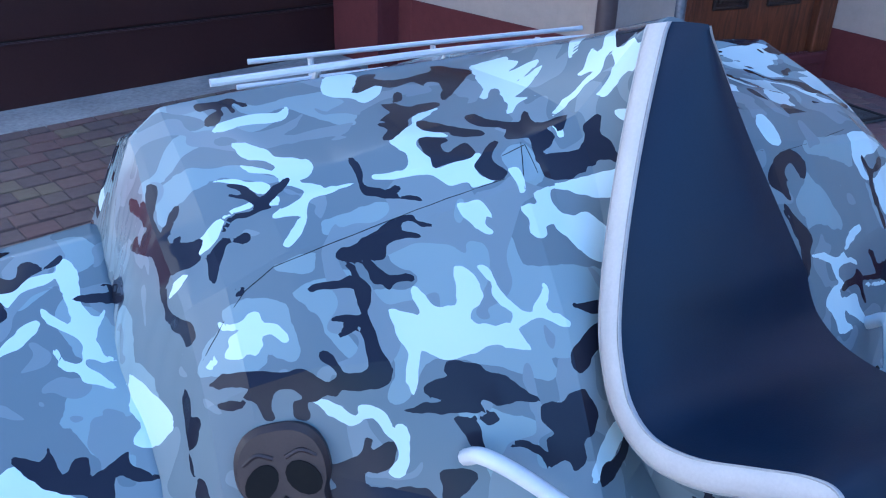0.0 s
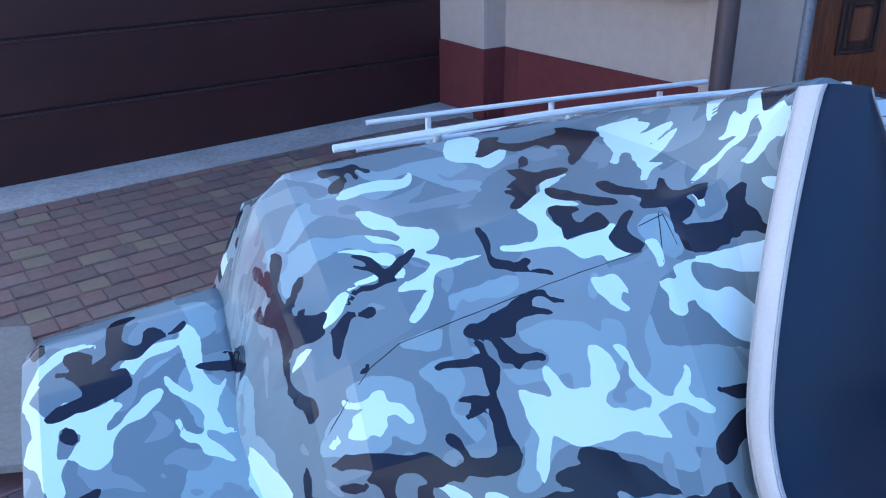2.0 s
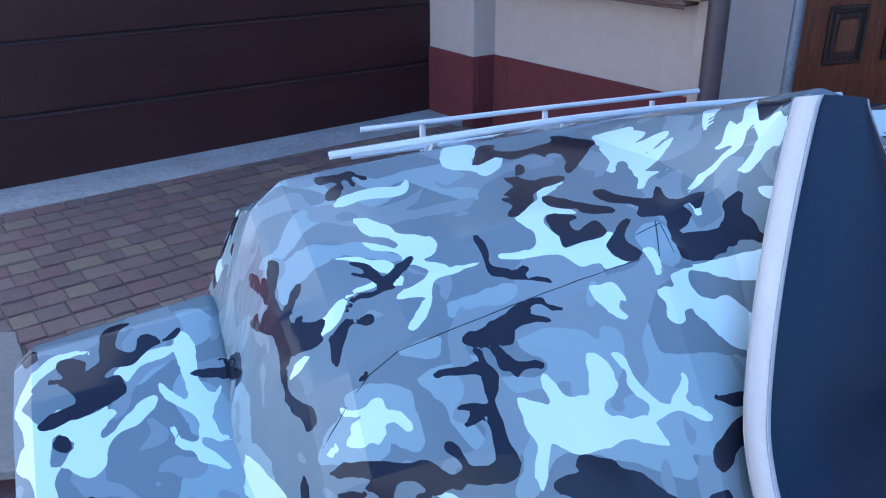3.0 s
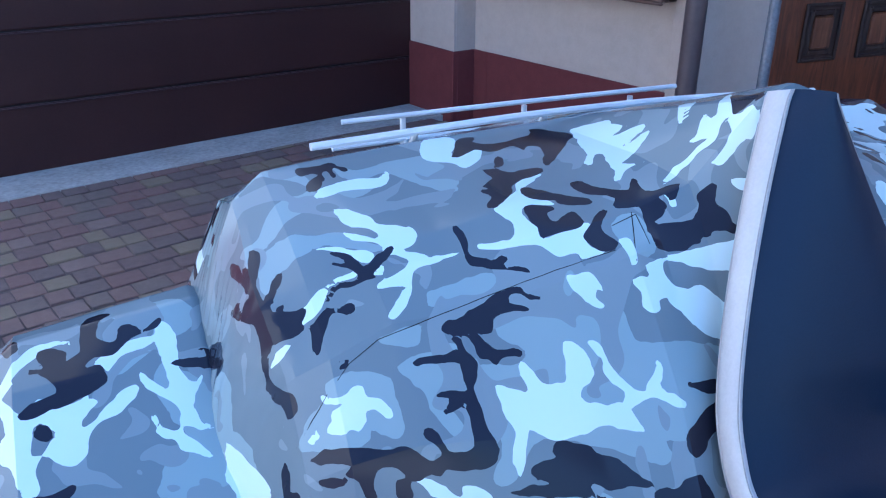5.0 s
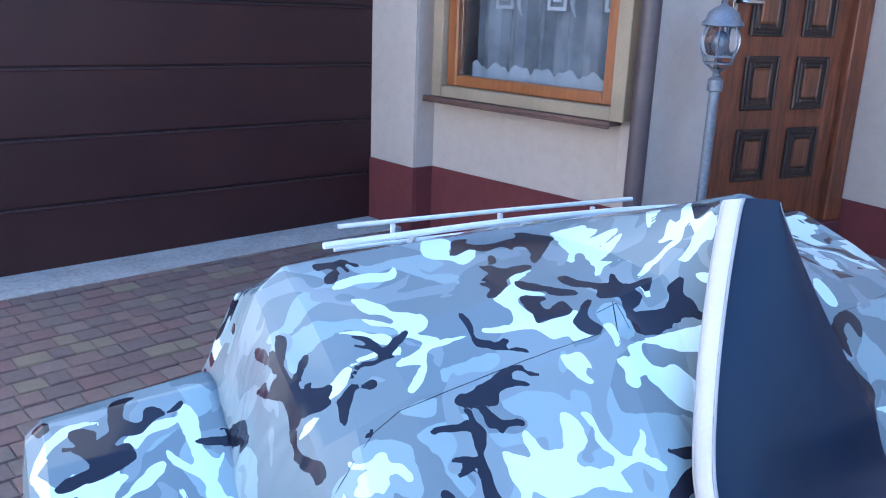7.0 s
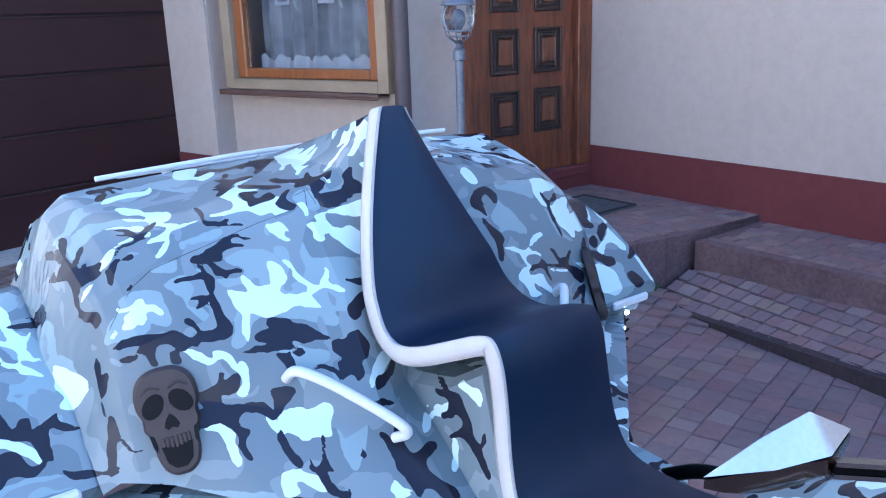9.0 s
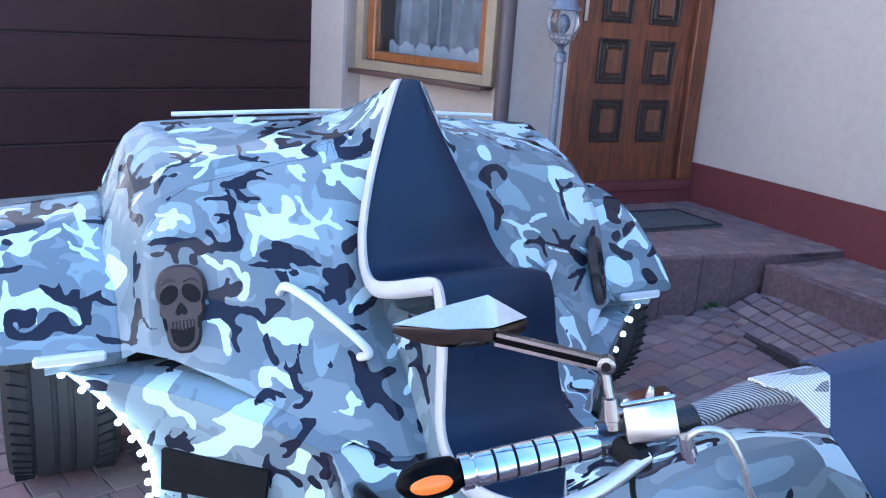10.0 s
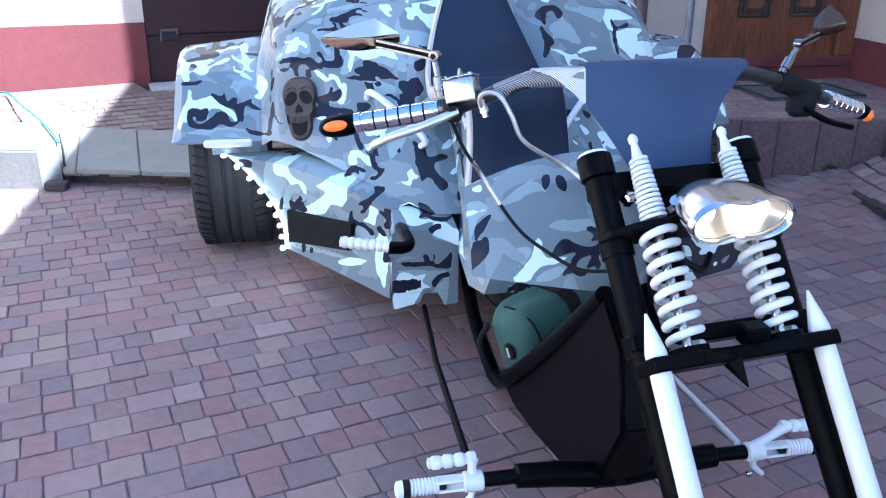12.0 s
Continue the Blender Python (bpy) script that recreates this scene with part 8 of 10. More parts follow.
    prism(b, [(0.0, 0.0), (0.207, 0.0), (0.207, -0.045), (0.165, -0.05), (0.14, 0.0), (0.10, 0.0), (0.085, -0.035), (0.0, -0.055)], 0.0, 0.006,
          Matrix.Translation((side * -0.372, -1.072, 0.176)) @ Matrix(((side, 0, 0, 0), (0, 0, -1, 0), (0, 1, 0, 0), (0, 0, 0, 1))))
    camo_part("nose_skirt", b, trike, "", 30)


pod(-1)
pod(1)

# pedestal under the seat
b = bmesh.new()
rows = []
for y, w, zt in ((-0.60, 0.13, 0.66), (-0.68, 0.125, 0.645), (-0.80, 0.115, 0.665), (-0.915, 0.112, 0.735), (-0.955, 0.115, 0.60), (-1.02, 0.125, 0.44), (-1.15, 0.15, 0.405), (-1.30, 0.15, 0.405), (-1.37, 0.12, 0.40)):
    zb = 0.33 if y > -1.2 else 0.29
    rows.append([(-w - 0.03, y, zb), (-w, y, zt - 0.02), (-w * 0.8, y, zt), (w * 0.8, y, zt), (w, y, zt - 0.02), (w + 0.03, y, zb)])
vs = grid(b, rows)
b.faces.new(vs[-1])
b.faces.new(vs[0])
camo_part("seat_pedestal", b, trike, "camouflaged seat pedestal", 30)

# seat: centre line (y, z, half width)
SEAT = [(-0.506, 1.216, 0.032, -0.020), (-0.514, 1.19, 0.043, -0.023), (-0.553, 1.08, 0.0875, -0.0255), (-0.598, 0.965, 0.1345, -0.0225), (-0.640, 0.86, 0.174, -0.013), (-0.672, 0.805, 0.1915, -0.0065), (-0.705, 0.768, 0.204, 0.001), (-0.755, 0.755, 0.2105, 0.0045),
        (-0.815, 0.766, 0.202, 0.006), (-0.875, 0.788, 0.180, 0.012), (-0.930, 0.808, 0.159, 0.017), (-0.965, 0.806, 0.153, 0.019), (-0.985, 0.755, 0.154, 0.026), (-0.990, 0.66, 0.157, 0.037), (-1, 0.56, 0.164, 0.042), (-1.03, 0.485, 0.175, 0.042),
        (-1.09, 0.455, 0.189, 0.042), (-1.18, 0.448, 0.198, 0.042), (-1.27, 0.46, 0.192, 0.042), (-1.34, 0.475, 0.165, 0.042), (-1.38, 0.485, 0.12, 0.042), (-1.4, 0.487, 0.04, 0.042)]


def seat_line(n=5):
    p = curve_points([(w, y, z) for y, z, w, _ in SEAT], n)
    c = curve_points([(m, 0, 0) for _, _, _, m in SEAT], n)
    return [(q[1], q[2], max(0.02, q[0]), m[0]) for q, m in zip(p, c)]


def seat_skin(inset, lift, drop, n_across=9):
    """Rows of the seat's upper skin, drop: how far its rim falls."""
    line = seat_line()
    rows = []
    for i, (y, z, w, mid) in enumerate(line):
        a, c = line[max(0, i - 1)], line[min(len(line) - 1, i + 1)]
        t = Vector((0, c[0] - a[0], c[1] - a[1])).normalized()
        nrm = Vector((0, t.z, -t.y))
        ww = w - inset
        # the back is turned a little towards the driver's side
        twist = 0.040 * min(1.0, max(0.0, (z - 0.80) / 0.08)) if y > -0.72 else 0.0
        row = []
        for k in range(n_across):
            s = -1 + (2 + 0.9 * inset / w) * k / (n_across - 1)
            crown = 0.010 * (1 - s * s)
            q = twist * (s + 1) / 2
            row.append(Vector((mid + s * ww - 0.2 * q, y - q, z)) + nrm * (lift + crown - drop * max(0, abs(s) - 0.72) / 0.28))
        rows.append((row, nrm))
    return rows


skin = seat_skin(0.010, 0.0, 0.006)
bm = bmesh.new()
grid(bm, [r for r, _ in skin])
part("seat_cover", bm, M_SEAT, trike, "dark navy leather seat cover", 60)
edge = seat_skin(0.0, -0.004, 0.0)
for pick in (0, -1):
    bm = bmesh.new()
    rows = []
    for row, nrm in edge:
        p = row[pick]
        s = -1 if pick == 0 else 1
        inner = Vector((p.x + (0.012 if s < 0 else 0.001), p.y, p.z)) + nrm * (0.004 if s < 0 else -0.009)
        rows.append([inner, inner + nrm * 0.002 + Vector((s * 0.006, 0, 0)) if s < 0 else inner, p - (nrm * 0.011 if s > 0 else nrm * 0), p - nrm * 0.02 + Vector((0.003 * s if s < 0 else -0.004, 0, 0)), p - nrm * 0.035 - Vector((s * 0.004, 0, 0)), p - nrm * 0.038 - Vector((s * 0.03, 0, 0))])
    grid(bm, rows)
    band = part("seat_piping", bm, M_PIPING, trike, "white leather seat edge", 60)
    bm = bmesh.new()
    if pick == 0:
        tube(bm, [r[1].lerp(r[2], 0.25) + nrm * 0.0002 for r, (_, nrm) in zip(rows, edge)], 0.0009, 5)
        part("stitching", bm, M_CONCRETE, band, "grey stitched seam")
bm = bmesh.new()
grid(bm, [[r[0] - n_ * 0.032, r[4] - n_ * 0.032, r[-1] - n_ * 0.032] for r, n_ in edge])
part("seat_base", bm, M_PIPING, trike)
last = edge[-1][0]
bm = bmesh.new()
grid(bm, [[p + Vector((0, 0.002, 0.004)) for p in last], [p + Vector((0, -0.006, -0.025)) for p in last], [p + Vector((0, 0.01, -0.06)) for p in last]])
part("seat_nose", bm, M_PIPING, trike, "white leather seat edge", 60)


# grab handles, skull plates, rails
def grab(side):
    a, c = shell_front(side * 0.395, 0.70), shell_front(side * 0.235, 0.565)
    out = Vector((side * -0.25, -0.8, 0.5)).normalized()
    b = bmesh.new()
    tube(b, curve_points([a, a + out * 0.045 + Vector((side * 0.006, 0, 0.004)), a.lerp(c, 0.18) + out * 0.062, a.lerp(c, 0.5) + out * 0.064, a.lerp(c, 0.85) + out * 0.058, c + out * 0.04, c], 5), 0.0115, 10)
    part("grab_handle", b, M_WHITE, trike, "white powder-coated grab handle", True)


grab(-1)
grab(1)


def skull(side):
    """A flat skull-shaped speaker grille on the shell's front."""
    c = shell_front(side * (0.615 if side < 0 else 0.628), 0.655)
    up = (shell_front(side * 0.615, 0.73) - shell_front(side * 0.615, 0.58)).normalized()
    right = (shell_front(side * 0.57, 0.655) - shell_front(side * 0.66, 0.655)) * side
    right = (right - up * right.dot(up)).normalized()
    nrm = right.cross(up)
    if nrm.y > 0:
        nrm = -nrm
    if side > 0:
        turn = Matrix.Rotation(radians(20), 3, up)
        right, nrm = turn @ right, turn @ nrm
        c = c + nrm * 0.003
    m = Matrix((right, up, nrm)).transposed().to_4x4()
    m.translation = c + nrm * 0.006
    half = [(0.0, 0.105), (0.026, 0.102), (0.048, 0.088), (0.060, 0.062), (0.061, 0.030), (0.054, 0.010), (0.055, -0.012), (0.047, -0.026), (0.043, -0.045), (0.042, -0.070), (0.033, -0.096), (0.016, -0.110), (0.0, -0.112)]
    rim = curve_points([(x, y, 0) for x, y in half], 3)
    outline = [(p.x, p.y) for p in rim] + [(-p.x, p.y) for p in rim[-2:0:-1]]
    b = bmesh.new()
    lo = [b.verts.new((x, y, -0.012)) for x, y in outline]
    md = [b.verts.new((x, y, 0.004)) for x, y in outline]
    hi = [b.verts.new((x * 0.9, y * 0.93, 0.012)) for x, y in outline]
    for p, q in ((lo, md), (md, hi)):
        for k in range(len(outline)):
            j = (k + 1) % len(outline)
            b.faces.new((p[k], p[j], q[j], q[k]))
    b.faces.new(hi)
    b.transform(m)
    sk = part("skull_grille", b, M_SKULL, trike, "flat brown skull-shaped speaker grille", 35)

    def dark(name, pts, z=0.0125):
        b = bmesh.new()
        prism(b, pts, z, z + 0.0016, m)
        part(name, b, M_MATT, sk)

    oval = lambda cx, cy, rx, ry, n=14, skew=0.0: [(cx + rx * math.cos(2 * math.pi * k / n) + skew * math.sin(2 * math.pi * k / n), cy + ry * math.sin(2 * math.pi * k / n)) for k in range(n)]
    dark("eye_mesh", oval(-0.027, 0.032, 0.0215, 0.024, skew=0.007))
    dark("eye_mesh", oval(0.027, 0.032, 0.0215, 0.024, skew=-0.007))
    dark("nose_mesh", [(0.0, 0.012), (0.009, 0.002), (0.015, -0.012), (0.009, -0.020), (0.0, -0.015), (-0.009, -0.020), (-0.015, -0.012), (-0.009, 0.002)])
    for s in (-1, 1):
        dark("cheek_cut", [(s * 0.047, -0.020), (s * 0.038, -0.026), (s * 0.036, -0.048), (s * 0.040, -0.058), (s * 0.044, -0.044)])
    dark("mouth_mesh", [(-0.030, -0.050), (0.030, -0.050), (0.024, -0.083), (0.010, -0.096), (-0.010, -0.096), (-0.024, -0.083)])
    for k in range(7):
        x = -0.0295 + k * 0.0085
        b = bmesh.new()
        box(b, x, x + 0.0065, -0.052 + 0.002 * abs(k - 3) - 0.004, -0.032, 0.012, 0.0155, 0.0014, m)
        part("tooth", b, M_SKULL, sk)
    for s in (-1, 1):
        b = bmesh.new()
        tube(b, curve_points([m @ Vector((s * 0.008, 0.062, 0.012)), m @ Vector((s * 0.028, 0.069, 0.012)), m @ Vector((s * 0.047, 0.058, 0.010))], 5), 0.0035, 6)
        part("brow", b, M_SKULL, sk, smooth=True)


skull(-1)
skull(1)


b = bmesh.new()
tube(b, curve_points([(-0.549, -0.022, 1.059), (-0.20, -0.012, 1.069), (0.0, -0.010, 1.071), (0.2, -0.014, 1.070), (0.509, -0.034, 1.063)], 6), 0.0068, 8)
rail = part("luggage_rail", b, M_WHITE, trike, "slim white luggage rail", True)
b = bmesh.new()
tube(b, [(-0.458, 0.173, 0.990), (0.0, 0.168, 1.000), (0.40, 0.160, 1.004)], 0.0052, 8)
part("lower_rail", b, M_WHITE, rail, smooth=True)
b = bmesh.new()
tube(b, [(-0.395, 0.318, 0.998), (0.0, 0.298, 1.008), (0.406, 0.274, 1.016)], 0.0058, 8)
part("rear_rail", b, M_WHITE, rail, smooth=True)
for x in (-0.36, -0.11, 0.11, 0.36):
    b = bmesh.new()
    tube(b, [(x, 0.020, 1.025), (x, -0.008, 1.064)], 0.0065, 8)
    part("stay", b, M_WHITE, rail, smooth=True)
for x in (-0.262, 0.02, 0.29):
    b = bmesh.new()
    tube(b, [(x, 0.31 - 0.05 * (x + 0.26), 0.90), (x, 0.315 - 0.05 * (x + 0.26), 1.000)], 0.0068, 8)
    part("stay", b, M_WHITE, rail, smooth=True)
    b = bmesh.new()
    tube(b, [(x - 0.05, 0.17, 0.93), (x - 0.05, 0.17, 0.995)], 0.0055, 8)
    part("stay", b, M_WHITE, rail, smooth=True)


# rear wheels
def rear_wheel(side):
    b = bmesh.new()
    c = -0.89 if side < 0 else 0.928
    prof = [(0.21, -0.135), (0.27, -0.148), (0.315, -0.143), (0.333, -0.120), (0.336, -0.085), (0.329, -0.083), (0.329, -0.073), (0.337, -0.071), (0.338, -0.028), (0.330, -0.026), (0.330, -0.014), (0.338, -0.012),
            (0.338, 0.012), (0.330, 0.014), (0.330, 0.026), (0.338, 0.028), (0.337, 0.071), (0.329, 0.073), (0.329, 0.083), (0.336, 0.085), (0.333, 0.120), (0.315, 0.143), (0.27, 0.148), (0.21, 0.135)]
    lathe(b, prof, 72, Matrix.Translation((c, 0, 0.336)) @ Matrix.Rotation(radians(90), 4, "Y"))
    w = part("rear_wheel", b, M_RUBBER, trike, "wide black low-profile rear tyre", 30)
    for k in range(60):
        a = 2 * math.pi * k / 60
        for lo, hi, sk in ((0.086, 0.136, 0.05), (-0.136, -0.086, -0.05)):
            b = bmesh.new()
            mm = Matrix.Translation((c, 0, 0.336)) @ Matrix.Rotation(a, 4, "X") @ Matrix.Translation((0, 0, 0.334)) @ Matrix.Rotation(sk * 6, 4, "Z")
            box(b, lo, hi, -0.0018, 0.0018, -0.004, 0.0045, 0, mm)
            part("tread_cut", b, M_MATT, w)
    b = bmesh.new()
    lathe(b, [(0.02, 0.02), (0.08, 0.03), (0.18, 0.06), (0.212, 0.10), (0.216, 0.134), (0.205, 0.136), (0.20, -0.13), (0.216, -0.134)], 40, Matrix.Translation((c, 0, 0.336)) @ Matrix.Rotation(radians(90) * side, 4, "Y"))
    part("rim", b, M_ALU, w, "polished rim", 30)


rear_wheel(-1)
rear_wheel(1)
b = bmesh.new()
tube(b, [(-0.78, 0, 0.336), (0.78, 0, 0.336)], 0.04, 12)
part("rear_axle", b, M_MATT, trike)
b = bmesh.new()
box(b, -0.30, 0.30, -0.55, 0.30, 0.14, 0.45, 0.04)
part("engine", b, M_MATT, trike, "dark engine block under the shell")

# tank: a broad front face under a rounded top, sharp side edges, falling back to the seat
b = bmesh.new()
rows = []
for k in range(25):
    q = -1 + 2 * k / 24
    f = abs(q)
    x = 0.014 + 0.318 * q
    yb, zb = lerp(-1.985, -1.908, f ** 1.5), lerp(0.555, 0.583, f)
    yt, zt = -1.795, 0.806 - 0.074 * f ** 2.2
    row = []
    for j in range(9):
        u = j / 8
        row.append((x, yb + (yt - yb) * lerp(u, 1 - math.cos(u * math.pi / 2), 0.55), zb + (zt - zb) * lerp(u, math.sin(u * math.pi / 2), 0.55)))
    for j in range(1, 7):
        u = j / 6
        row.append((0.014 + 0.318 * q * lerp(1.0, 0.34, u ** 1.3), lerp(-1.795, -1.45, u), lerp(zt, 0.665 - 0.03 * f, u ** 1.2)))
    rows.append(row)
vs = grid(b, rows)
for side in (vs[0], vs[-1]):
    low = [b.verts.new((v.co.x * 0.985, v.co.y, 0.585)) for v in side[8:]]
    for j in range(len(low) - 1):
        b.faces.new((side[8 + j], side[9 + j], low[j + 1], low[j]))
    b.faces.new([*side[:9], low[0]])
camo_part("fuel_tank", b, trike, "wide rounded fuel tank in camouflage film", 28)

# frame: low rails, rising rails to the neck, black neck box
for s in (-1, 1):
    b = bmesh.new()
    a = 1.0 if s < 0 else 0.1
    tube(b, curve_points([(s * 0.125, -0.95, 0.27), (s * 0.126, -1.13, 0.115), (s * 0.118, -1.34, 0.044), (s * lerp(0.05, 0.114, a), -1.40, 0.038), (s * lerp(0.03, 0.110, a), -1.47, 0.073), (s * lerp(0, 0.10, a), -1.78, 0.325), (s * lerp(-0.01, 0.085, a), -2.08, 0.60)], 6), 0.021, 12)
    part("frame_tube", b, M_BLACK, trike, "black frame tube", True)
SIDE = [(-1.40, 0.030), (-1.62, 0.20), (-1.86, 0.405), (-2.10, 0.61), (-2.20, 0.55), (-2.24, 0.40), (-2.13, 0.20), (-1.98, 0.13), (-1.88, 0.105), (-1.70, 0.055), (-1.52, 0.022)]
b = bmesh.new()
prism(b, SIDE, -0.098, -0.004, Matrix(((0, 0, 1, 0), (1, 0, 0, 0), (0, 1, 0, 0), (0, 0, 0, 1))))
bmesh.ops.bevel(b, geom=b.edges[:], offset=0.008, segments=2, affect="EDGES")
part("neck_box", b, M_BLACK, trike, "black welded neck plates", 30)
b = bmesh.new()
tube(b, [(0.018, -2.04, 0.79), (0.02, -2.12, 0.60)], 0.034, 14)
part("steering_head", b, M_BLACK, trike, smooth=True)
b = bmesh.new()
box(b, -0.10, 0.10, -1.42, -0.9, 0.20, 0.29, 0.02)
part("floor_tray", b, M_MATT, trike, "dark underfloor tray")
for x0, zz in ((-0.09, 0.30), (-0.02, 0.33), (0.05, 0.28)):
    b = bmesh.new()
    tube(b, curve_points([(x0 - 0.03, -1.10, zz + 0.08), (x0 - 0.05, -1.25, zz - 0.03), (x0, -1.38, zz - 0.06), (x0 + 0.03, -1.45, zz + 0.1)], 6), 0.006, 6)
    part("wiring", b, M_MATT, trike, smooth=True)
for k, col in enumerate((M_AMBER, M_GREEN, M_MATT)):
    b = bmesh.new()
    tube(b, curve_points([(-0.07 + 0.01 * k, -1.33, 0.37), (-0.08 + 0.008 * k, -1.37, 0.27), (-0.07 + 0.012 * k, -1.42, 0.23)], 6), 0.0025, 5)
    part("thin_wire", b, col, trike, smooth=True)

# fork: its own axes, u down the legs, v across, w ahead
FORK0 = Vector((0.02, -2.08, 0.843))
FU = Vector((0.10, -0.80, -1.0)).normalized()
FV = (Vector((1, -0.01, -0.12)) - FU * Vector((1, -0.01, -0.12)).dot(FU)).normalized()
FW = FV.cross(FU).normalized()
if FW.y > 0:
    FW = -FW


def fk(v, s, w=0.0):
    return FORK0 + FV * v + FU * s + FW * w


def coil(v, w, s0, s1, r0, wire, turns, seg=8, taper=1.0):
    pts = []
    n = int(turns * 18)
    for k in range(n + 1):
        a = 2 * math.pi * turns * k / n
        r = lerp(r0 * taper, r0, k / n)
        pts.append(fk(v + r * math.cos(a), lerp(s0, s1, k / n), w + r * math.sin(a)))
    b = bmesh.new()
    return tube(b, pts, wire, seg)


fork = bmesh.new()
tube(fork, [fk(-0.145, -0.03), fk(-0.145, 1.0)], 0.0245, 18)
fork_ob = part("fork_leg", fork, M_BLACK, trike, "black springer fork leg", 40)
b = bmesh.new()
tube(b, [fk(0.145, -0.03), fk(0.145, 1.0)], 0.0245, 18)
part("fork_leg", b, M_BLACK, trike, "black springer fork leg", 40)
for v in (-0.145, 0.145):
    b = bmesh.new()
    tube(b, [fk(v, -0.034), fk(v, -0.040), fk(v, -0.044)], [0.0275, 0.0265, 0.012], 16)
    part("cap", b, M_WHITE, fork_ob, "white leg cap", True)
    b = bmesh.new()
    tube(b, [fk(v, -0.034), fk(v, -0.032), fk(v, 0.006), fk(v, 0.010)], [0.030, 0.0315, 0.0315, 0.026], 20)
    part("head_clamp", b, M_BLACK, fork_ob, "black clamp round the leg's head", 40)
    for s in (0.127, 0.300):
        b = bmesh.new()
        tube(b, [fk(v, s), fk(v, s + 0.024)], 0.0285, 18)
        part("collar", b, M_BLACK, fork_ob, smooth=40)
    # white rods ahead of the legs, with pointed tops
    b = bmesh.new()
    vr = -0.008 + (v / 0.145) * 0.150
    tube(b, [fk(vr, 0.265, 0.068), fk(vr, 0.308, 0.068), fk(vr, 0.328, 0.068), fk(vr, 0.98, 0.055)], [0.002, 0.013, 0.0175, 0.0185], 14)
    part("white_rod", b, M_WHITE, fork_ob, "white front rod with pointed top", 40)
    # springs: fine one above, thick one below, on a rod
    vs_, w_ = v * 0.60, 0.045
    b = bmesh.new()
    tube(b, [fk(vs_, -0.052, w_), fk(vs_, -0.046, w_), fk(vs_, -0.038, w_), fk(vs_, -0.034, w_), fk(vs_, -0.022, w_), fk(vs_, 0.0, w_), fk(vs_, 0.004, w_)], [0.004, 0.0085, 0.0085, 0.006, 0.0075, 0.0125, 0.012], 14)
    part("spring_bolt", b, M_WHITE, fork_ob, "white spring bolt", True)
    part("upper_spring", coil(vs_, w_, -0.006, 0.108, 0.0205, 0.0037, 13.0, 8, 0.66), M_WHITE, fork_ob, "fine white upper spring", 60)
    part("main_spring", coil(vs_, w_, 0.124, 0.322, 0.0272, 0.0070, 8.0), M_WHITE, fork_ob, "thick white coil spring", 60)
    b = bmesh.new()
    tube(b, [fk(vs_, 0.0, w_), fk(vs_, 0.33, w_)], 0.0085, 10)
    part("spring_rod", b, M_ALU, fork_ob, smooth=True)
    b = bmesh.new()
    tube(b, [fk(vs_, 0.109, w_), fk(vs_, 0.113, w_), fk(vs_, 0.121, w_)], [0.020, 0.029, 0.027], 18)
    part("spring_seat", b, M_BLACK, fork_ob, smooth=40)
    b = bmesh.new()
    tube(b, [fk(vs_, 0.326, w_), fk(vs_, 0.336, w_)], 0.033, 18)
    part("spring_seat", b, M_BLACK, fork_ob, smooth=40)


def plate(pts, s, thick, name, label=""):
    """A flat yoke plate across the fork, given as (v, w) outline."""
    b = bmesh.new()
    lo, hi = [b.verts.new(fk(v, s, w)) for v, w in pts], [b.verts.new(fk(v, s + thick, w)) for v, w in pts]
    b.faces.new(lo)
    b.faces.new(hi)
    for k in range(len(pts)):
        j = (k + 1) % len(pts)
        b.faces.new((lo[k], lo[j], hi[j], hi[k]))
    bmesh.ops.bevel(b, geom=b.edges[:], offset=0.003, segments=1, affect="EDGES")
    return part(name, b, M_BLACK, fork_ob, label)


plate([(-0.168, -0.016), (-0.160, 0.022), (-0.11, 0.018), (0.11, 0.018), (0.160, 0.022), (0.168, -0.016), (0.145, -0.036), (-0.145, -0.036)], 0.004, 0.034, "top_yoke", "black top yoke")
plate([(-0.176, 0.0), (-0.165, 0.03), (-0.12, 0.066), (-0.06, 0.078), (0.06, 0.078), (0.12, 0.066), (0.165, 0.03), (0.176, 0.0), (0.14, -0.03), (-0.14, -0.03)], 0.110, 0.014, "middle_yoke", "black middle yoke")
plate([(-0.172, -0.015), (-0.172, 0.028), (0.172, 0.028), (0.172, -0.015)], 0.288, 0.028, "lower_yoke", "black lower yoke")
plate([(-0.182, 0.030), (-0.178, 0.092), (-0.09, 0.092), (-0.03, 0.072), (0.03, 0.072), (0.09, 0.092), (0.160, 0.092), (0.166, 0.030)], 0.337, 0.024, "front_yoke", "black front yoke")
b = bmesh.new()
box(b, -0.022, 0.022, -0.018, 0.018, -0.018, 0.018, 0.004, Matrix.Translation(fk(0.025, 0.322, 0.06)))
part("stop_block", b, M_BLACK, fork_ob)
b = bmesh.new()
tube(b, [fk(-0.035, 0.36, 0.075), fk(-0.02, 0.405, 0.075)], [0.017, 0.001], 4)
part("pointed_tab", b, M_BLACK, fork_ob)
for v, s in ((-0.105, 0.052), (-0.02, 0.075)):
    b = bmesh.new()
    tube(b, [fk(v, s, 0.0), fk(v, s, 0.022), fk(v, s, 0.026)], [0.012, 0.012, 0.008], 6)
    part("hex_bolt", b, M_CHROME, fork_ob, "chrome bolt")
b = bmesh.new()
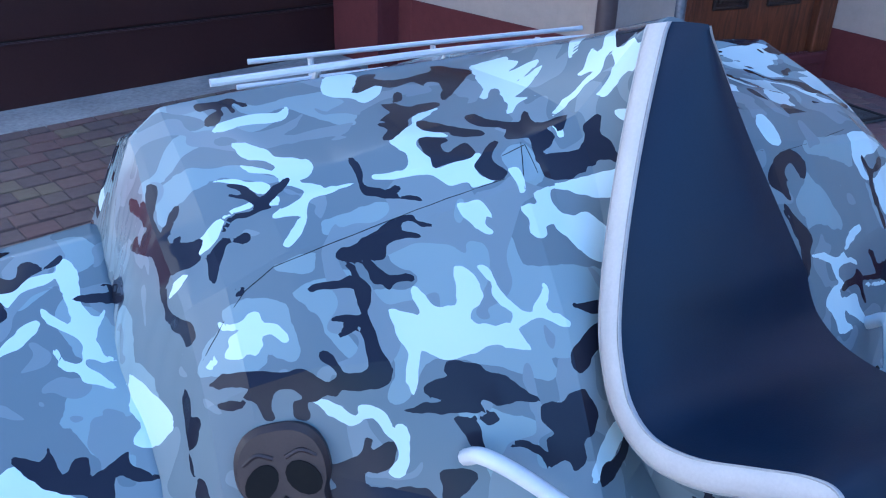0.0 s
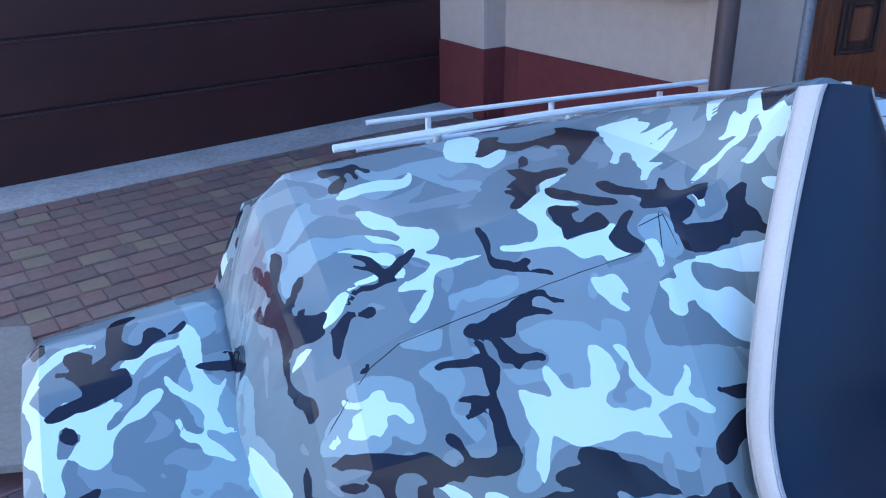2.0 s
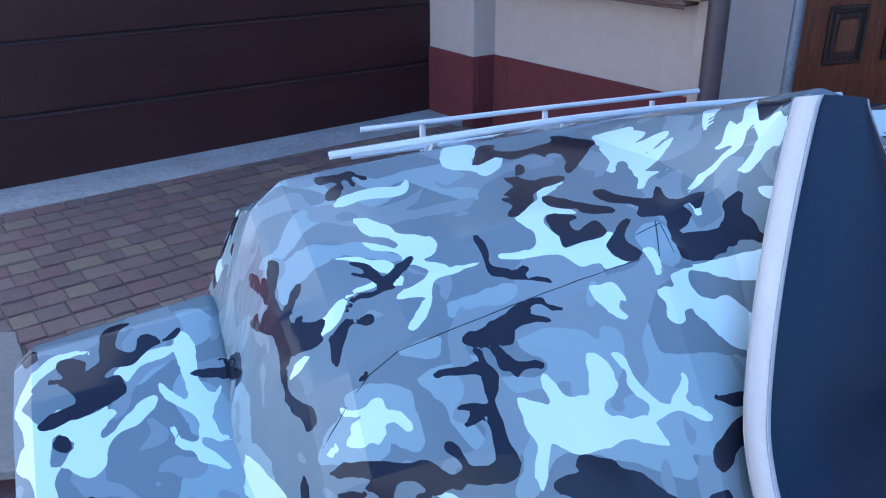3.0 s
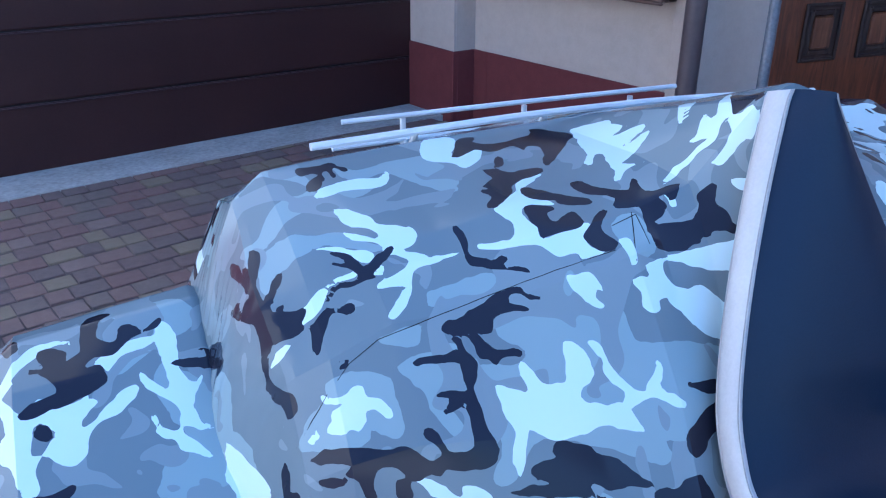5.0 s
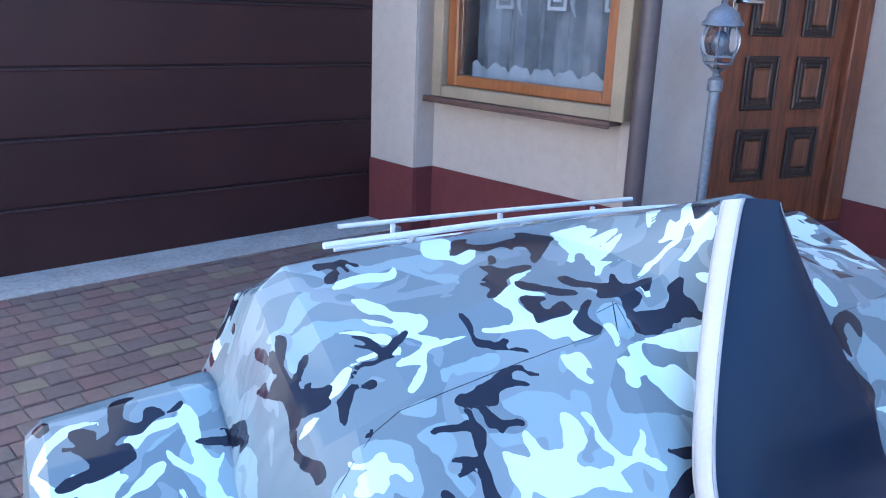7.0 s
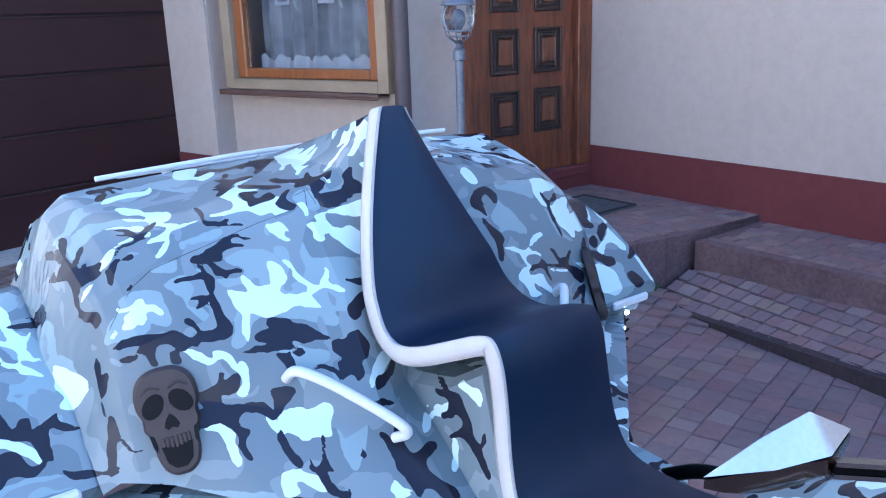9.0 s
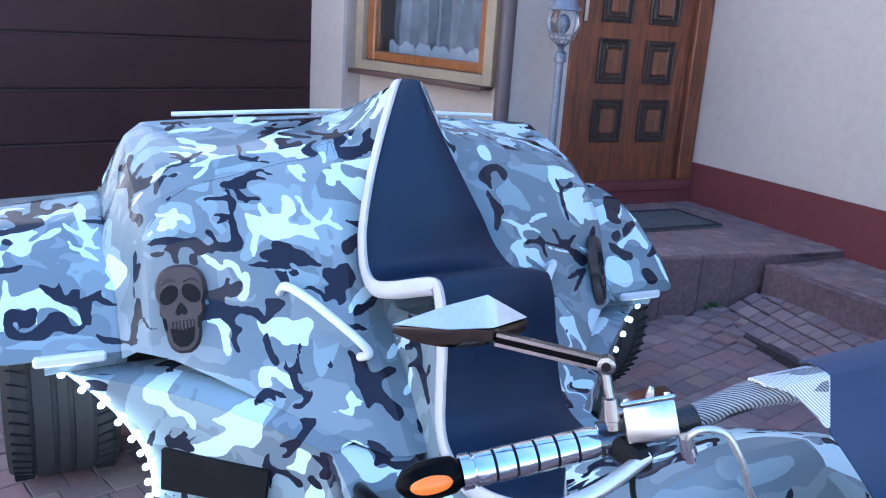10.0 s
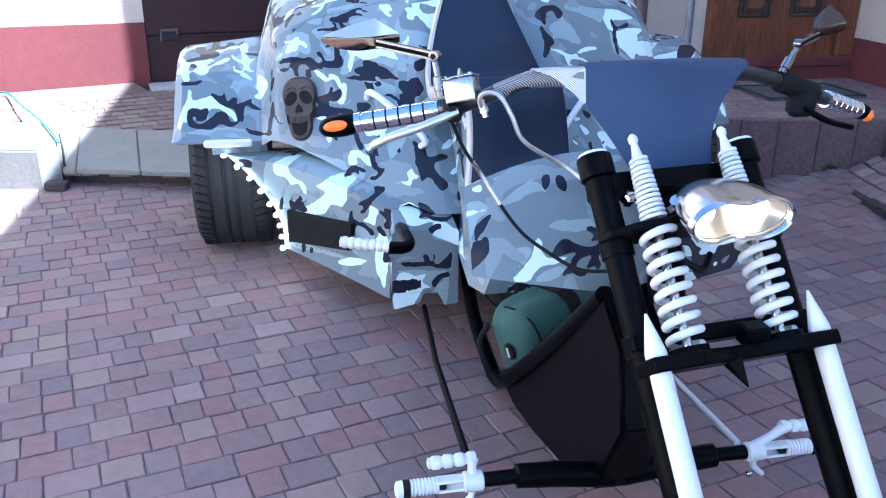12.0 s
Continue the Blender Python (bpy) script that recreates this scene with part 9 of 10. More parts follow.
tube(b, curve_points([fk(-0.10, 0.04, 0.0), fk(-0.06, 0.08, 0.02), fk(-0.055, 0.15, 0.02), fk(0.0, 0.19, 0.0), fk(0.04, 0.16, -0.02)], 6), 0.006, 6)
part("lamp_wiring", b, M_MATT, fork_ob, smooth=True)

# front wheel between the legs
axle = fk(0, 0.99, 0.03)
b = bmesh.new()
lathe(b, [(0.12, -0.045), (0.16, -0.058), (0.182, -0.050), (0.193, -0.025), (0.196, 0.0), (0.193, 0.025), (0.182, 0.050), (0.16, 0.058), (0.12, 0.045)], 56, Matrix.Translation((axle.x, axle.y, 0.196)) @ Matrix.Rotation(radians(-82), 4, "Z") @ Matrix.Rotation(radians(90), 4, "X"))
fwheel = part("front_wheel", b, M_RUBBER, trike, "narrow black front tyre", 40)
b = bmesh.new()
tube(b, [Vector((axle.x, axle.y, 0.196)) - FV * 0.165, Vector((axle.x, axle.y, 0.196)) + FV * 0.165], 0.018, 12)
part("axle", b, M_ALU, fwheel)
b = bmesh.new()
lathe(b, [(0.03, -0.05), (0.07, -0.012), (0.11, -0.02), (0.125, -0.045), (0.125, 0.045), (0.11, 0.02), (0.07, 0.012), (0.03, 0.05)], 40, Matrix.Translation((axle.x, axle.y, 0.196)) @ Matrix.Rotation(radians(-82), 4, "Z") @ Matrix.Rotation(radians(90), 4, "X"))
part("rim", b, M_ALU, fwheel, "polished rim", 30)

# headlamp: a double oval bowl
hl_c = Vector((0.038, -2.275, 0.824))
hl_d = Vector((0.12, -0.93, -0.16)).normalized()
hl_r = Vector((1, 0.06, 0)).normalized()
hl_r = (hl_r - hl_d * hl_r.dot(hl_d)).normalized()
hl_u = hl_r.cross(hl_d)
hl_u = hl_u if hl_u.z > 0 else -hl_u


def hl_ring(scale, depth, pinch):
    out = []
    for k in range(40):
        a = 2 * math.pi * k / 40
        x, y = 0.096 * math.cos(a), 0.043 * math.sin(a)
        y *= 1 - pinch * math.exp(-(x / 0.032) ** 2)
        out.append(hl_c + hl_r * x * scale + hl_u * y * scale + hl_d * depth)
    return out


b = bmesh.new()
vs = grid(b, [hl_ring(0.10, -0.100, 0), hl_ring(0.42, -0.090, 0), hl_ring(0.74, -0.062, 0.10), hl_ring(0.90, -0.030, 0.16), hl_ring(0.98, 0.004, 0.20), hl_ring(1.0, 0.018, 0.22), hl_ring(1.02, 0.026, 0.20), hl_ring(0.99, 0.032, 0.24), hl_ring(0.93, 0.030, 0.30), hl_ring(0.91, 0.018, 0.30)], True)
b.faces.new(vs[0])
lampo = part("headlamp", b, M_SHELL, trike, "chrome double-oval headlamp, lit", 60)
b = bmesh.new()
vs = grid(b, [hl_ring(0.905, 0.016, 0.30), hl_ring(0.72, -0.012, 0.30), hl_ring(0.40, -0.034, 0.2), hl_ring(0.05, -0.042, 0.1)], True)
b.faces.new(vs[-1])
part("reflector", b, M_HEADLAMP, lampo, "silver reflector", 60)
for k in (-1, 1):
    b = bmesh.new()
    bmesh.ops.create_icosphere(b, subdivisions=2, radius=0.018, matrix=Matrix.Translation(hl_c + hl_r * 0.048 * k + hl_d * -0.012))
    part("bulb", b, M_BULB if k < 0 else M_BULB_DIM, lampo, "lit bulb", True)
b = bmesh.new()
vs = grid(b, [hl_ring(0.92, 0.026, 0.30), hl_ring(0.70, 0.034, 0.28), hl_ring(0.30, 0.038, 0.2)], True)
b.faces.new(vs[-1])
lens = part("lens", b, M_LENS, lampo, "clear lens", 60)
lens.visible_shadow = False
b = bmesh.new()
tube(b, [hl_c - hl_d * 0.06 - hl_r * 0.07, fk(-0.02, 0.115, 0.05)], 0.010, 8)
tube(b, [hl_c - hl_d * 0.05 - hl_u * 0.045, fk(0.02, 0.15, 0.04)], 0.011, 8)
part("bracket", b, M_CHROME, lampo, smooth=True)
# handlebar with bar wrap cover
BAR = [(-0.535, -1.815, 0.882), (-0.44, -1.835, 0.897), (-0.335, -1.868, 0.920), (-0.26, -1.905, 0.955), (-0.19, -1.925, 0.978), (-0.05, -1.928, 0.984), (0.12, -1.900, 0.985), (0.25, -1.868, 0.974), (0.375, -1.838, 0.942), (0.493, -1.80, 0.900), (0.62, -1.76, 0.859)]
b = bmesh.new()
tube(b, curve_points(BAR, 5), 0.0145, 14)
bar = part("handlebar", b, M_CARBON, trike, "black carbon-wrapped handlebar", True)
def cover_edge(z, side):
    """The cover's edge at a height: drawn in below the bar."""
    t = min(max((1.0 - z) / 0.168, 0.0), 1.1)
    return -0.205 + 0.172 * t ** 0.62 if side < 0 else 0.128 + 0.116 * max(0.0, 1 - t) ** 2.2


def cover_row(z, x0, x1, n, back=0.0):
    t = (1.0 - z) / 0.18
    row = []
    for j in range(n + 1):
        x = lerp(x0, x1, j / n)
        q = (x + 0.2) / 0.44
        y = lerp(lerp(-1.950, -1.905, q), lerp(-1.968, -2.030, q), t) - 0.016 * math.sin(math.pi * min(1, max(0, q))) + back
        row.append((x, y, z + 0.004 * math.sin(math.pi * min(1, max(0, q))) * (1 - t) - 0.012 * max(0.0, q - 0.75) * (1 - t)))
    return row


EDGE_X = -0.108
heights = [0.9985 - 0.0085 * k for k in range(22)]
navy = [cover_row(1.0, -0.108, 0.236, 14, 0.046), cover_row(1.006, -0.108, 0.24, 14, 0.030), cover_row(1.005, -0.108, 0.243, 14, 0.010)]
weave = [cover_row(0.997, -0.203, -0.108, 6, 0.036), cover_row(1.002, -0.205, -0.108, 6, 0.018), cover_row(1.001, -0.206, -0.108, 6, 0.006)]
for z in heights:
    left, right = cover_edge(z, -1), cover_edge(z, 1)
    navy.append(cover_row(z, max(left, EDGE_X), right, 14))
    if left < EDGE_X - 0.004:
        weave.append(cover_row(z, left, EDGE_X, 6))
b = bmesh.new()
sheet(b, navy, 0.003, (0.0, -1.8, 0.8))
visor = part("bar_cover", b, M_VISOR, trike, "navy vinyl cover between handlebar and fork", 40)
b = bmesh.new()
sheet(b, weave, 0.003, (0.0, -1.8, 0.8))
part("carbon_end", b, M_CARBON_PALE, visor, "carbon-weave end of the cover, its glare painted pale", 40)
b = bmesh.new()
tube(b, curve_points([(-0.265, -1.905, 0.954), (-0.21, -1.922, 0.978), (-0.15, -1.932, 0.985), (-0.11, -1.936, 0.986)], 5), [0.0155, 0.0155, 0.0155, 0.0155, 0.016, 0.0165, 0.017, 0.0175, 0.018, 0.0185, 0.019, 0.0195, 0.0195, 0.0195, 0.0195, 0.0195], 14)
part("carbon_sleeve", b, M_CARBON_GREY, bar, "grey carbon-weave sleeve", True)


def frame_along(p, q):
    """A frame at p with z towards q."""
    d = (Vector(q) - Vector(p)).normalized()
    return Matrix.Translation(p) @ d.to_track_quat("Z", "Y").to_matrix().to_4x4()


# left grip, signal, lever, brake cylinder
gm = frame_along((-0.345, -1.862, 0.918), (-0.525, -1.817, 0.884))
b = bmesh.new()
prof = [(0.015, 0.0), (0.0205, 0.002), (0.0205, 0.018), (0.0175, 0.020), (0.0175, 0.026)]
for k in range(6):
    z0 = 0.026 + k * 0.0245
    prof += [(0.0195, z0 + 0.0005), (0.0200, z0 + 0.010), (0.0195, z0 + 0.0215), (0.0165, z0 + 0.022), (0.0165, z0 + 0.0243)]
prof += [(0.0205, 0.174), (0.0205, 0.186), (0.016, 0.188)]
lathe(b, prof, 24, gm)
part("grip", b, M_CHROME, bar, "polished grip with black rings", 30)
for k in range(5):
    b = bmesh.new()
    z0 = 0.026 + k * 0.0245
    lathe(b, [(0.0155, z0 + 0.0215), (0.0186, z0 + 0.0216), (0.0186, z0 + 0.0244), (0.0155, z0 + 0.0245)], 20, gm)
    part("grip_ring", b, M_MATT, bar, smooth=30)
b = bmesh.new()
lathe(b, [(0.016, 0.187), (0.021, 0.195), (0.0225, 0.212), (0.0215, 0.235), (0.016, 0.252), (0.006, 0.260), (0.001, 0.261)], 18, gm)
sig = part("turn_signal", b, M_BLACK, bar, "black bar-end turn signal", 50)
b = bmesh.new()
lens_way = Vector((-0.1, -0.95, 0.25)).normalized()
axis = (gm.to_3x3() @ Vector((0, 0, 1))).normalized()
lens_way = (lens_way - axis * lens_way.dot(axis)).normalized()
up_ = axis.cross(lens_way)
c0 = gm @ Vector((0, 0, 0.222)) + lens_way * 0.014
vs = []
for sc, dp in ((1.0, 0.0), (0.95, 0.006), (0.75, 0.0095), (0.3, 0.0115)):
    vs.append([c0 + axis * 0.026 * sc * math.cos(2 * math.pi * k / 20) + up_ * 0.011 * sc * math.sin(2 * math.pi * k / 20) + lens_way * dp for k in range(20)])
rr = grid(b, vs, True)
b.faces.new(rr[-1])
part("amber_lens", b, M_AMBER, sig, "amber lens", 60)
b = bmesh.new()
tube(b, curve_points([(-0.340, -1.915, 0.922), (-0.404, -1.922, 0.899), (-0.457, -1.915, 0.881), (-0.490, -1.905, 0.865), (-0.507, -1.899, 0.853)], 6), [0.0085] * 20 + [0.0075, 0.007, 0.0075, 0.009, 0.0115], 10)
part("brake_lever", b, M_LEVER, bar, "pale aluminium lever with ball end", True)
b = bmesh.new()
mc = Matrix.Translation((-0.326, -1.893, 0.957)) @ Euler((radians(-13), radians(-14), radians(-26))).to_matrix().to_4x4() @ Matrix.Diagonal((0.86, 0.86, 0.86, 1))
box(b, -0.036, 0.034, -0.027, 0.027, -0.026, 0.026, 0.006, mc, 2)
cyl = part("brake_reservoir", b, M_ALU, bar, "square polished brake fluid reservoir", 30)
b = bmesh.new()
box(b, -0.038, 0.036, -0.029, 0.029, 0.026, 0.0315, 0.003, mc)
part("lid", b, M_CHROME, cyl, "polished lid", 30)
for sx in (-0.028, 0.026):
    b = bmesh.new()
    tube(b, [mc @ Vector((sx, -0.018, 0.031)), mc @ Vector((sx, -0.018, 0.034))], 0.004, 8)
    part("screw", b, M_ALU, cyl)
b = bmesh.new()
tube(b, [(-0.362, -1.856, 0.915), (-0.335, -1.868, 0.922)], 0.022, 14)
part("clamp", b, M_GUNMETAL, bar, "black lever clamp", 40)
b = bmesh.new()
box(b, -0.362, -0.332, -1.922, -1.875, 0.902, 0.932, 0.006)
part("lever_pivot", b, M_MATT, bar)
b = bmesh.new()
tube(b, [(-0.300, -1.926, 0.945), (-0.292, -1.931, 0.922), (-0.292, -1.931, 0.921), (-0.290, -1.932, 0.914)], [0.009, 0.009, 0.006, 0.006], 10)
part("banjo_bolt", b, M_CHROME, bar, "chrome hose fitting", True)
b = bmesh.new()
tube(b, curve_points([(-0.293, -1.931, 0.922), (-0.303, -1.937, 0.950), (-0.292, -1.945, 0.961), (-0.270, -1.958, 0.957), (-0.249, -1.968, 0.922), (-0.223, -1.970, 0.873), (-0.141, -1.965, 0.822), (-0.105, -2.0, 0.798), (-0.02, -2.05, 0.77)], 8), 0.0045, 8)
part("brake_hose", b, M_CABLE, bar, "braided steel brake hose", True)
b = bmesh.new()
tube(b, curve_points([(-0.350, -1.905, 0.905), (-0.322, -1.885, 0.845), (-0.282, -1.885, 0.784), (-0.222, -1.930, 0.693), (-0.172, -1.975, 0.655), (-0.12, -2.035, 0.637), (-0.05, -2.08, 0.65)], 8), 0.0036, 8)
part("clutch_cable", b, M_MATT, bar, "thin black control cable", True)
b = bmesh.new()
tube(b, curve_points([(-0.303, -1.8835, 0.816), (-0.282, -1.8855, 0.784), (-0.250, -1.909, 0.733)], 8), 0.0044, 8)
part("cable_sleeve", b, M_ALU, bar, "bright cable sleeve", True)


# mirrors: a bent plate over a dark bowl, on a flat pierced arm
def mirror(tip, top, end, low, joint, foot, parent, metal):
    tip, top, end, low, joint, foot = (Vector(p) for p in (tip, top, end, low, joint, foot))
    b = bmesh.new()
    v = [b.verts.new(p) for p in (tip, top, end, low, tip.lerp(low, 0.55) - (top - low) * 0.10, tip.lerp(top, 0.55) + (top - low) * 0.06)]
    b.faces.new((v[0], v[5], v[4]))
    b.faces.new((v[5], v[1], v[3], v[4]))
    b.faces.new((v[1], v[2], v[3]))
    bmesh.ops.subdivide_edges(b, edges=b.edges[:], cuts=3, use_grid_fill=True, smooth=0.2)
    bmesh.ops.solidify(b, geom=b.faces[:], thickness=-0.003)
    head = part("mirror", b, metal, parent, "polished blade-shaped mirror", 35)
    # the bowl hangs under the plate
    b = bmesh.new()
    rows = []
    for k in range(11):
        t = k / 10
        front = tip.lerp(low, t / 0.62) if t < 0.62 else low.lerp(end, (t - 0.62) / 0.38)
        rear = tip.lerp(top, t / 0.62) if t < 0.62 else top.lerp(end, (t - 0.62) / 0.38)
        w = math.sin(math.pi * (0.05 + 0.86 * t)) ** 0.7
        sink = Vector((0, 0, -0.030 * w))
        rows.append([front - Vector((0, 0, 0.003)), front + sink * 0.6, front.lerp(rear, 0.4) + sink - Vector((0, 0, 0.008 * w)), rear + sink * 0.4 - Vector((0, 0, 0.004)), rear - Vector((0, 0, 0.005))])
    grid(b, rows)
    part("bowl", b, M_BRONZE, head, "dark reflecting mirror bowl", 40)
    # arm: two flat cheeks with a slot between them
    a0 = low.lerp(end, 0.1) - Vector((0, 0, 0.014))
    d = (joint - a0).normalized()
    side = d.cross(Vector((0, 0, 1))).normalized()
    up = side.cross(d)
    for lift, thick in ((0.0058, 0.0022), (-0.0058, 0.0022)):
        b = bmesh.new()
        rows = []
        for t in (0.0, 0.5, 1.0):
            c = a0.lerp(joint, t) + up * lift
            rows.append([c + side * 0.005 + up * thick, c - side * 0.005 + up * thick, c - side * 0.005 - up * thick, c + side * 0.005 - up * thick])
        vs = grid(b, rows, True)
        b.faces.new(vs[0])
        b.faces.new(vs[-1])
        part("arm_cheek", b, M_ARM, head, "polished flat mirror arm", 30)
    b = bmesh.new()
    rows = []
    for t in (0.0, 1.0):
        c = a0.lerp(joint, t)
        rows.append([c + side * 0.003 + up * 0.005, c - side * 0.003 + up * 0.005, c - side * 0.003 - up * 0.005, c + side * 0.003 - up * 0.005])
    grid(b, rows, True)
    part("arm_web", b, M_BLACK, head, "black web of the arm")
    b = bmesh.new()
    tube(b, [joint - side * 0.008, joint - side * 0.007, joint + side * 0.007, joint + side * 0.008], [0.008, 0.0105, 0.0105, 0.008], 16)
    part("arm_joint", b, M_ARM, head, smooth=40)
    b = bmesh.new()
    tube(b, [joint - side * 0.0095, joint + side * 0.0095], 0.0055, 12)
    part("arm_bolt", b, M_MATT, head)
    b = bmesh.new()
    tube(b, [joint - up * 0.006, joint.lerp(foot, 0.5), joint.lerp(foot, 0.52), joint.lerp(foot, 0.85), joint.lerp(foot, 0.87), foot], [0.0065, 0.0065, 0.0105, 0.0105, 0.008, 0.008], 12)
    part("stem", b, M_ARM, head, "metal mirror stem", 40)
    return head


mirror((-0.580, -1.738, 1.041), (-0.477, -1.769, 1.077), (-0.430, -1.784, 1.050), (-0.480, -1.793, 1.046), (-0.375, -1.868, 1.018), (-0.367, -1.885, 0.945), bar, M_LEVER)
b = bmesh.new()
tube(b, [(-0.368, -1.884, 0.966), (-0.345, -1.892, 0.972), (-0.326, -1.894, 0.974)], 0.0065, 10)
part("stem_clamp", b, M_ARM, bar, smooth=True)
b = bmesh.new()
tube(b, [(-0.334, -1.900, 0.975), (-0.334, -1.900, 0.992), (-0.334, -1.900, 1.0)], [0.0055, 0.0055, 0.003], 8)
part("bleed_nipple", b, M_ARM, bar, smooth=True)
# darker metal here paints in the dark surroundings this mirror reflects
mirror((0.478, -1.738, 1.062), (0.519, -1.726, 1.091), (0.560, -1.735, 1.054), (0.476, -1.750, 1.042), (0.400, -1.815, 1.020), (0.352, -1.846, 0.965), bar, M_GUNMETAL)
gm = frame_along((0.493, -1.80, 0.900), (0.62, -1.76, 0.859))
b = bmesh.new()
prof = [(0.015, 0.0)]
for k in range(6):
    z0 = k * 0.019
    prof += [(0.019, z0 + 0.001), (0.0195, z0 + 0.009), (0.019, z0 + 0.015), (0.0165, z0 + 0.0155), (0.0165, z0 + 0.0185)]
lathe(b, prof + [(0.019, 0.118), (0.012, 0.12)], 20, gm)
part("grip", b, M_CHROME, bar, "ribbed polished grip", 30)
b = bmesh.new()
lathe(b, [(0.013, 0.118), (0.018, 0.126), (0.018, 0.145), (0.010, 0.160), (0.001, 0.163)], 14, gm)
signal = part("turn_signal", b, M_BLACK, bar, "black bar-end turn signal", 50)
b = bmesh.new()
bmesh.ops.create_icosphere(b, subdivisions=2, radius=1.0, matrix=gm @ Matrix.Translation((0, 0, 0.146)) @ Matrix.Diagonal((0.0155, 0.0155, 0.011, 1)))
bmesh.ops.translate(b, vec=(0.002, -0.008, -0.004), verts=b.verts)
part("amber_lens", b, M_AMBER, signal, "amber lens", True)
b = bmesh.new()
tube(b, [(0.345, -1.847, 0.951), (0.352, -1.845, 0.949), (0.45, -1.814, 0.916), (0.458, -1.811, 0.913)], [0.018, 0.0225, 0.0225, 0.018], 14)
box(b, 0.385, 0.445, -1.855, -1.815, 0.872, 0.925, 0.012)
part("switch_box", b, M_MATT, bar, "black switch housing", 30)
b = bmesh.new()
tube(b, curve_points([(0.41, -1.85, 0.895), (0.46, -1.862, 0.868), (0.54, -1.84, 0.845)], 5), 0.007, 8)
part("brake_lever", b, M_BLACK, bar, "black lever", True)


# foot pegs
def ribbed_peg(name, p, q, r, ribs, label):
    m = frame_along(p, q)
    ln = (Vector(q) - Vector(p)).length
    prof = [(r * 0.5, 0.0)]
    for k in range(ribs):
        z0 = ln * k / ribs
        st = ln / ribs
        prof += [(r * 0.92, z0 + st * 0.05), (r, z0 + st * 0.2), (r, z0 + st * 0.62), (r * 0.92, z0 + st * 0.72), (r * 0.78, z0 + st * 0.80), (r * 0.78, z0 + st * 0.96)]
    b = bmesh.new()
    lathe(b, prof + [(r * 0.9, ln), (r * 0.3, ln + 0.003)], 18, m)
    return part(name, b, M_WHITE, trike, label, 30)


for s in (-1, 1):
    b = bmesh.new()
    tube(b, curve_points([(s * 0.325, -1.03, 0.365), (s * 0.350, -1.12, 0.408), (s * 0.352, -1.24, 0.432), (s * 0.352, -1.318, 0.434), (s * 0.372, -1.342, 0.432), (s * 0.415, -1.350, 0.438)], 5), 0.0175, 12)
    part("peg_elbow", b, M_BLACK, trike, "black bent peg arm", True)
    ribbed_peg("passenger_peg", (s * 0.407, -1.352, 0.440), (s * 0.536, -1.306, 0.445), 0.0165, 7, "white ribbed passenger peg")
    # forward controls
    c = lambda d: -0.05 + s * (d - 0.03)
    b = bmesh.new()
    tube(b, [(c(0.04), -2.125, 0.230), (c(0.16), -2.125, 0.245), (c(0.163), -2.126, 0.245), (c(0.235), -2.126, 0.25), (c(0.24), -2.126, 0.25), (c(0.315), -2.127, 0.25)], [0.026, 0.026, 0.025, 0.024, 0.0145, 0.0145], 14)
    part("control_arm", b, M_BLACK, trike, "black forward control arm", 40)
    b = bmesh.new()
    tube(b, [(c(0.303), -2.127, 0.25), (c(0.306), -2.127, 0.25), (c(0.339), -2.127, 0.25), (c(0.342), -2.127, 0.25)], [0.017, 0.020, 0.020, 0.017], 16)
    bracket = part("peg_bracket", b, M_WHITE, trike, "white peg bracket", 30)
    for zz in (0.2365, 0.2565):
        b = bmesh.new()
        box(b, c(0.338), c(0.397), -2.140, -2.115, zz, zz + 0.006, 0.002)
        part("clevis", b, M_WHITE, bracket)
    # a black block stands in for the dark gap between the plates
    b = bmesh.new()
    box(b, c(0.375), c(0.393), -2.137, -2.118, 0.2425, 0.2565, 0.002)
    part("clevis_gap_fill", b, M_MATT, bracket, "black block standing in for the dark gap between the clevis plates")
    reach = 0.0 if s < 0 else 0.068
    b = bmesh.new()
    tube(b, [(c(0.322), -2.125, 0.258), (c(0.324 + 0.5 * reach), -2.120, 0.276), (c(0.322 + reach), -2.115, 0.292)], [0.013, 0.0085, 0.012], 10)
    part("pedal_lever", b, M_WHITE, bracket, smooth=True)
    b = bmesh.new()
    tube(b, [(c(0.322), -2.127, 0.240), (c(0.326), -2.128, 0.214), (c(0.350), -2.128, 0.192)], [0.009, 0.0065, 0.0055], 8)
    part("pedal_tail", b, M_WHITE, bracket, smooth=True)
    b = bmesh.new()
    bmesh.ops.create_icosphere(b, subdivisions=2, radius=0.0075, matrix=Matrix.Translation((c(0.312), -2.140, 0.206)))
    part("clamp_bolt", b, M_ALU, bracket, "steel clamp bolt", True)
    ribbed_peg("foot_peg", (c(0.39), -2.128, 0.25), (c(0.447), -2.129, 0.25), 0.0165, 8, "white ribbed foot peg")
    b = bmesh.new()
    tube(b, [(c(0.446), -2.130, 0.25), (c(0.459), -2.130, 0.25)], 0.0175, 14)
    part("peg_band", b, M_MATT, trike, "black rubber band")
    b = bmesh.new()
    tube(b, [(c(0.459), -2.130, 0.25), (c(0.470), -2.131, 0.25), (c(0.474), -2.131, 0.25)], [0.0175, 0.0165, 0.010], 14)
    part("peg_end", b, M_WHITE, trike, smooth=True)
    ribbed_peg("pedal_pad", (c(0.314 + reach), -2.112, 0.292), (c(0.407 + reach), -2.112, 0.289), 0.0135, 4, "white ribbed pedal pad")
b = bmesh.new()
tube(b, [(-0.27, -1.06, 0.118), (-0.30, -1.45, 0.14), (-0.328, -2.05, 0.215), (-0.335, -2.10, 0.225)], 0.0085, 10)
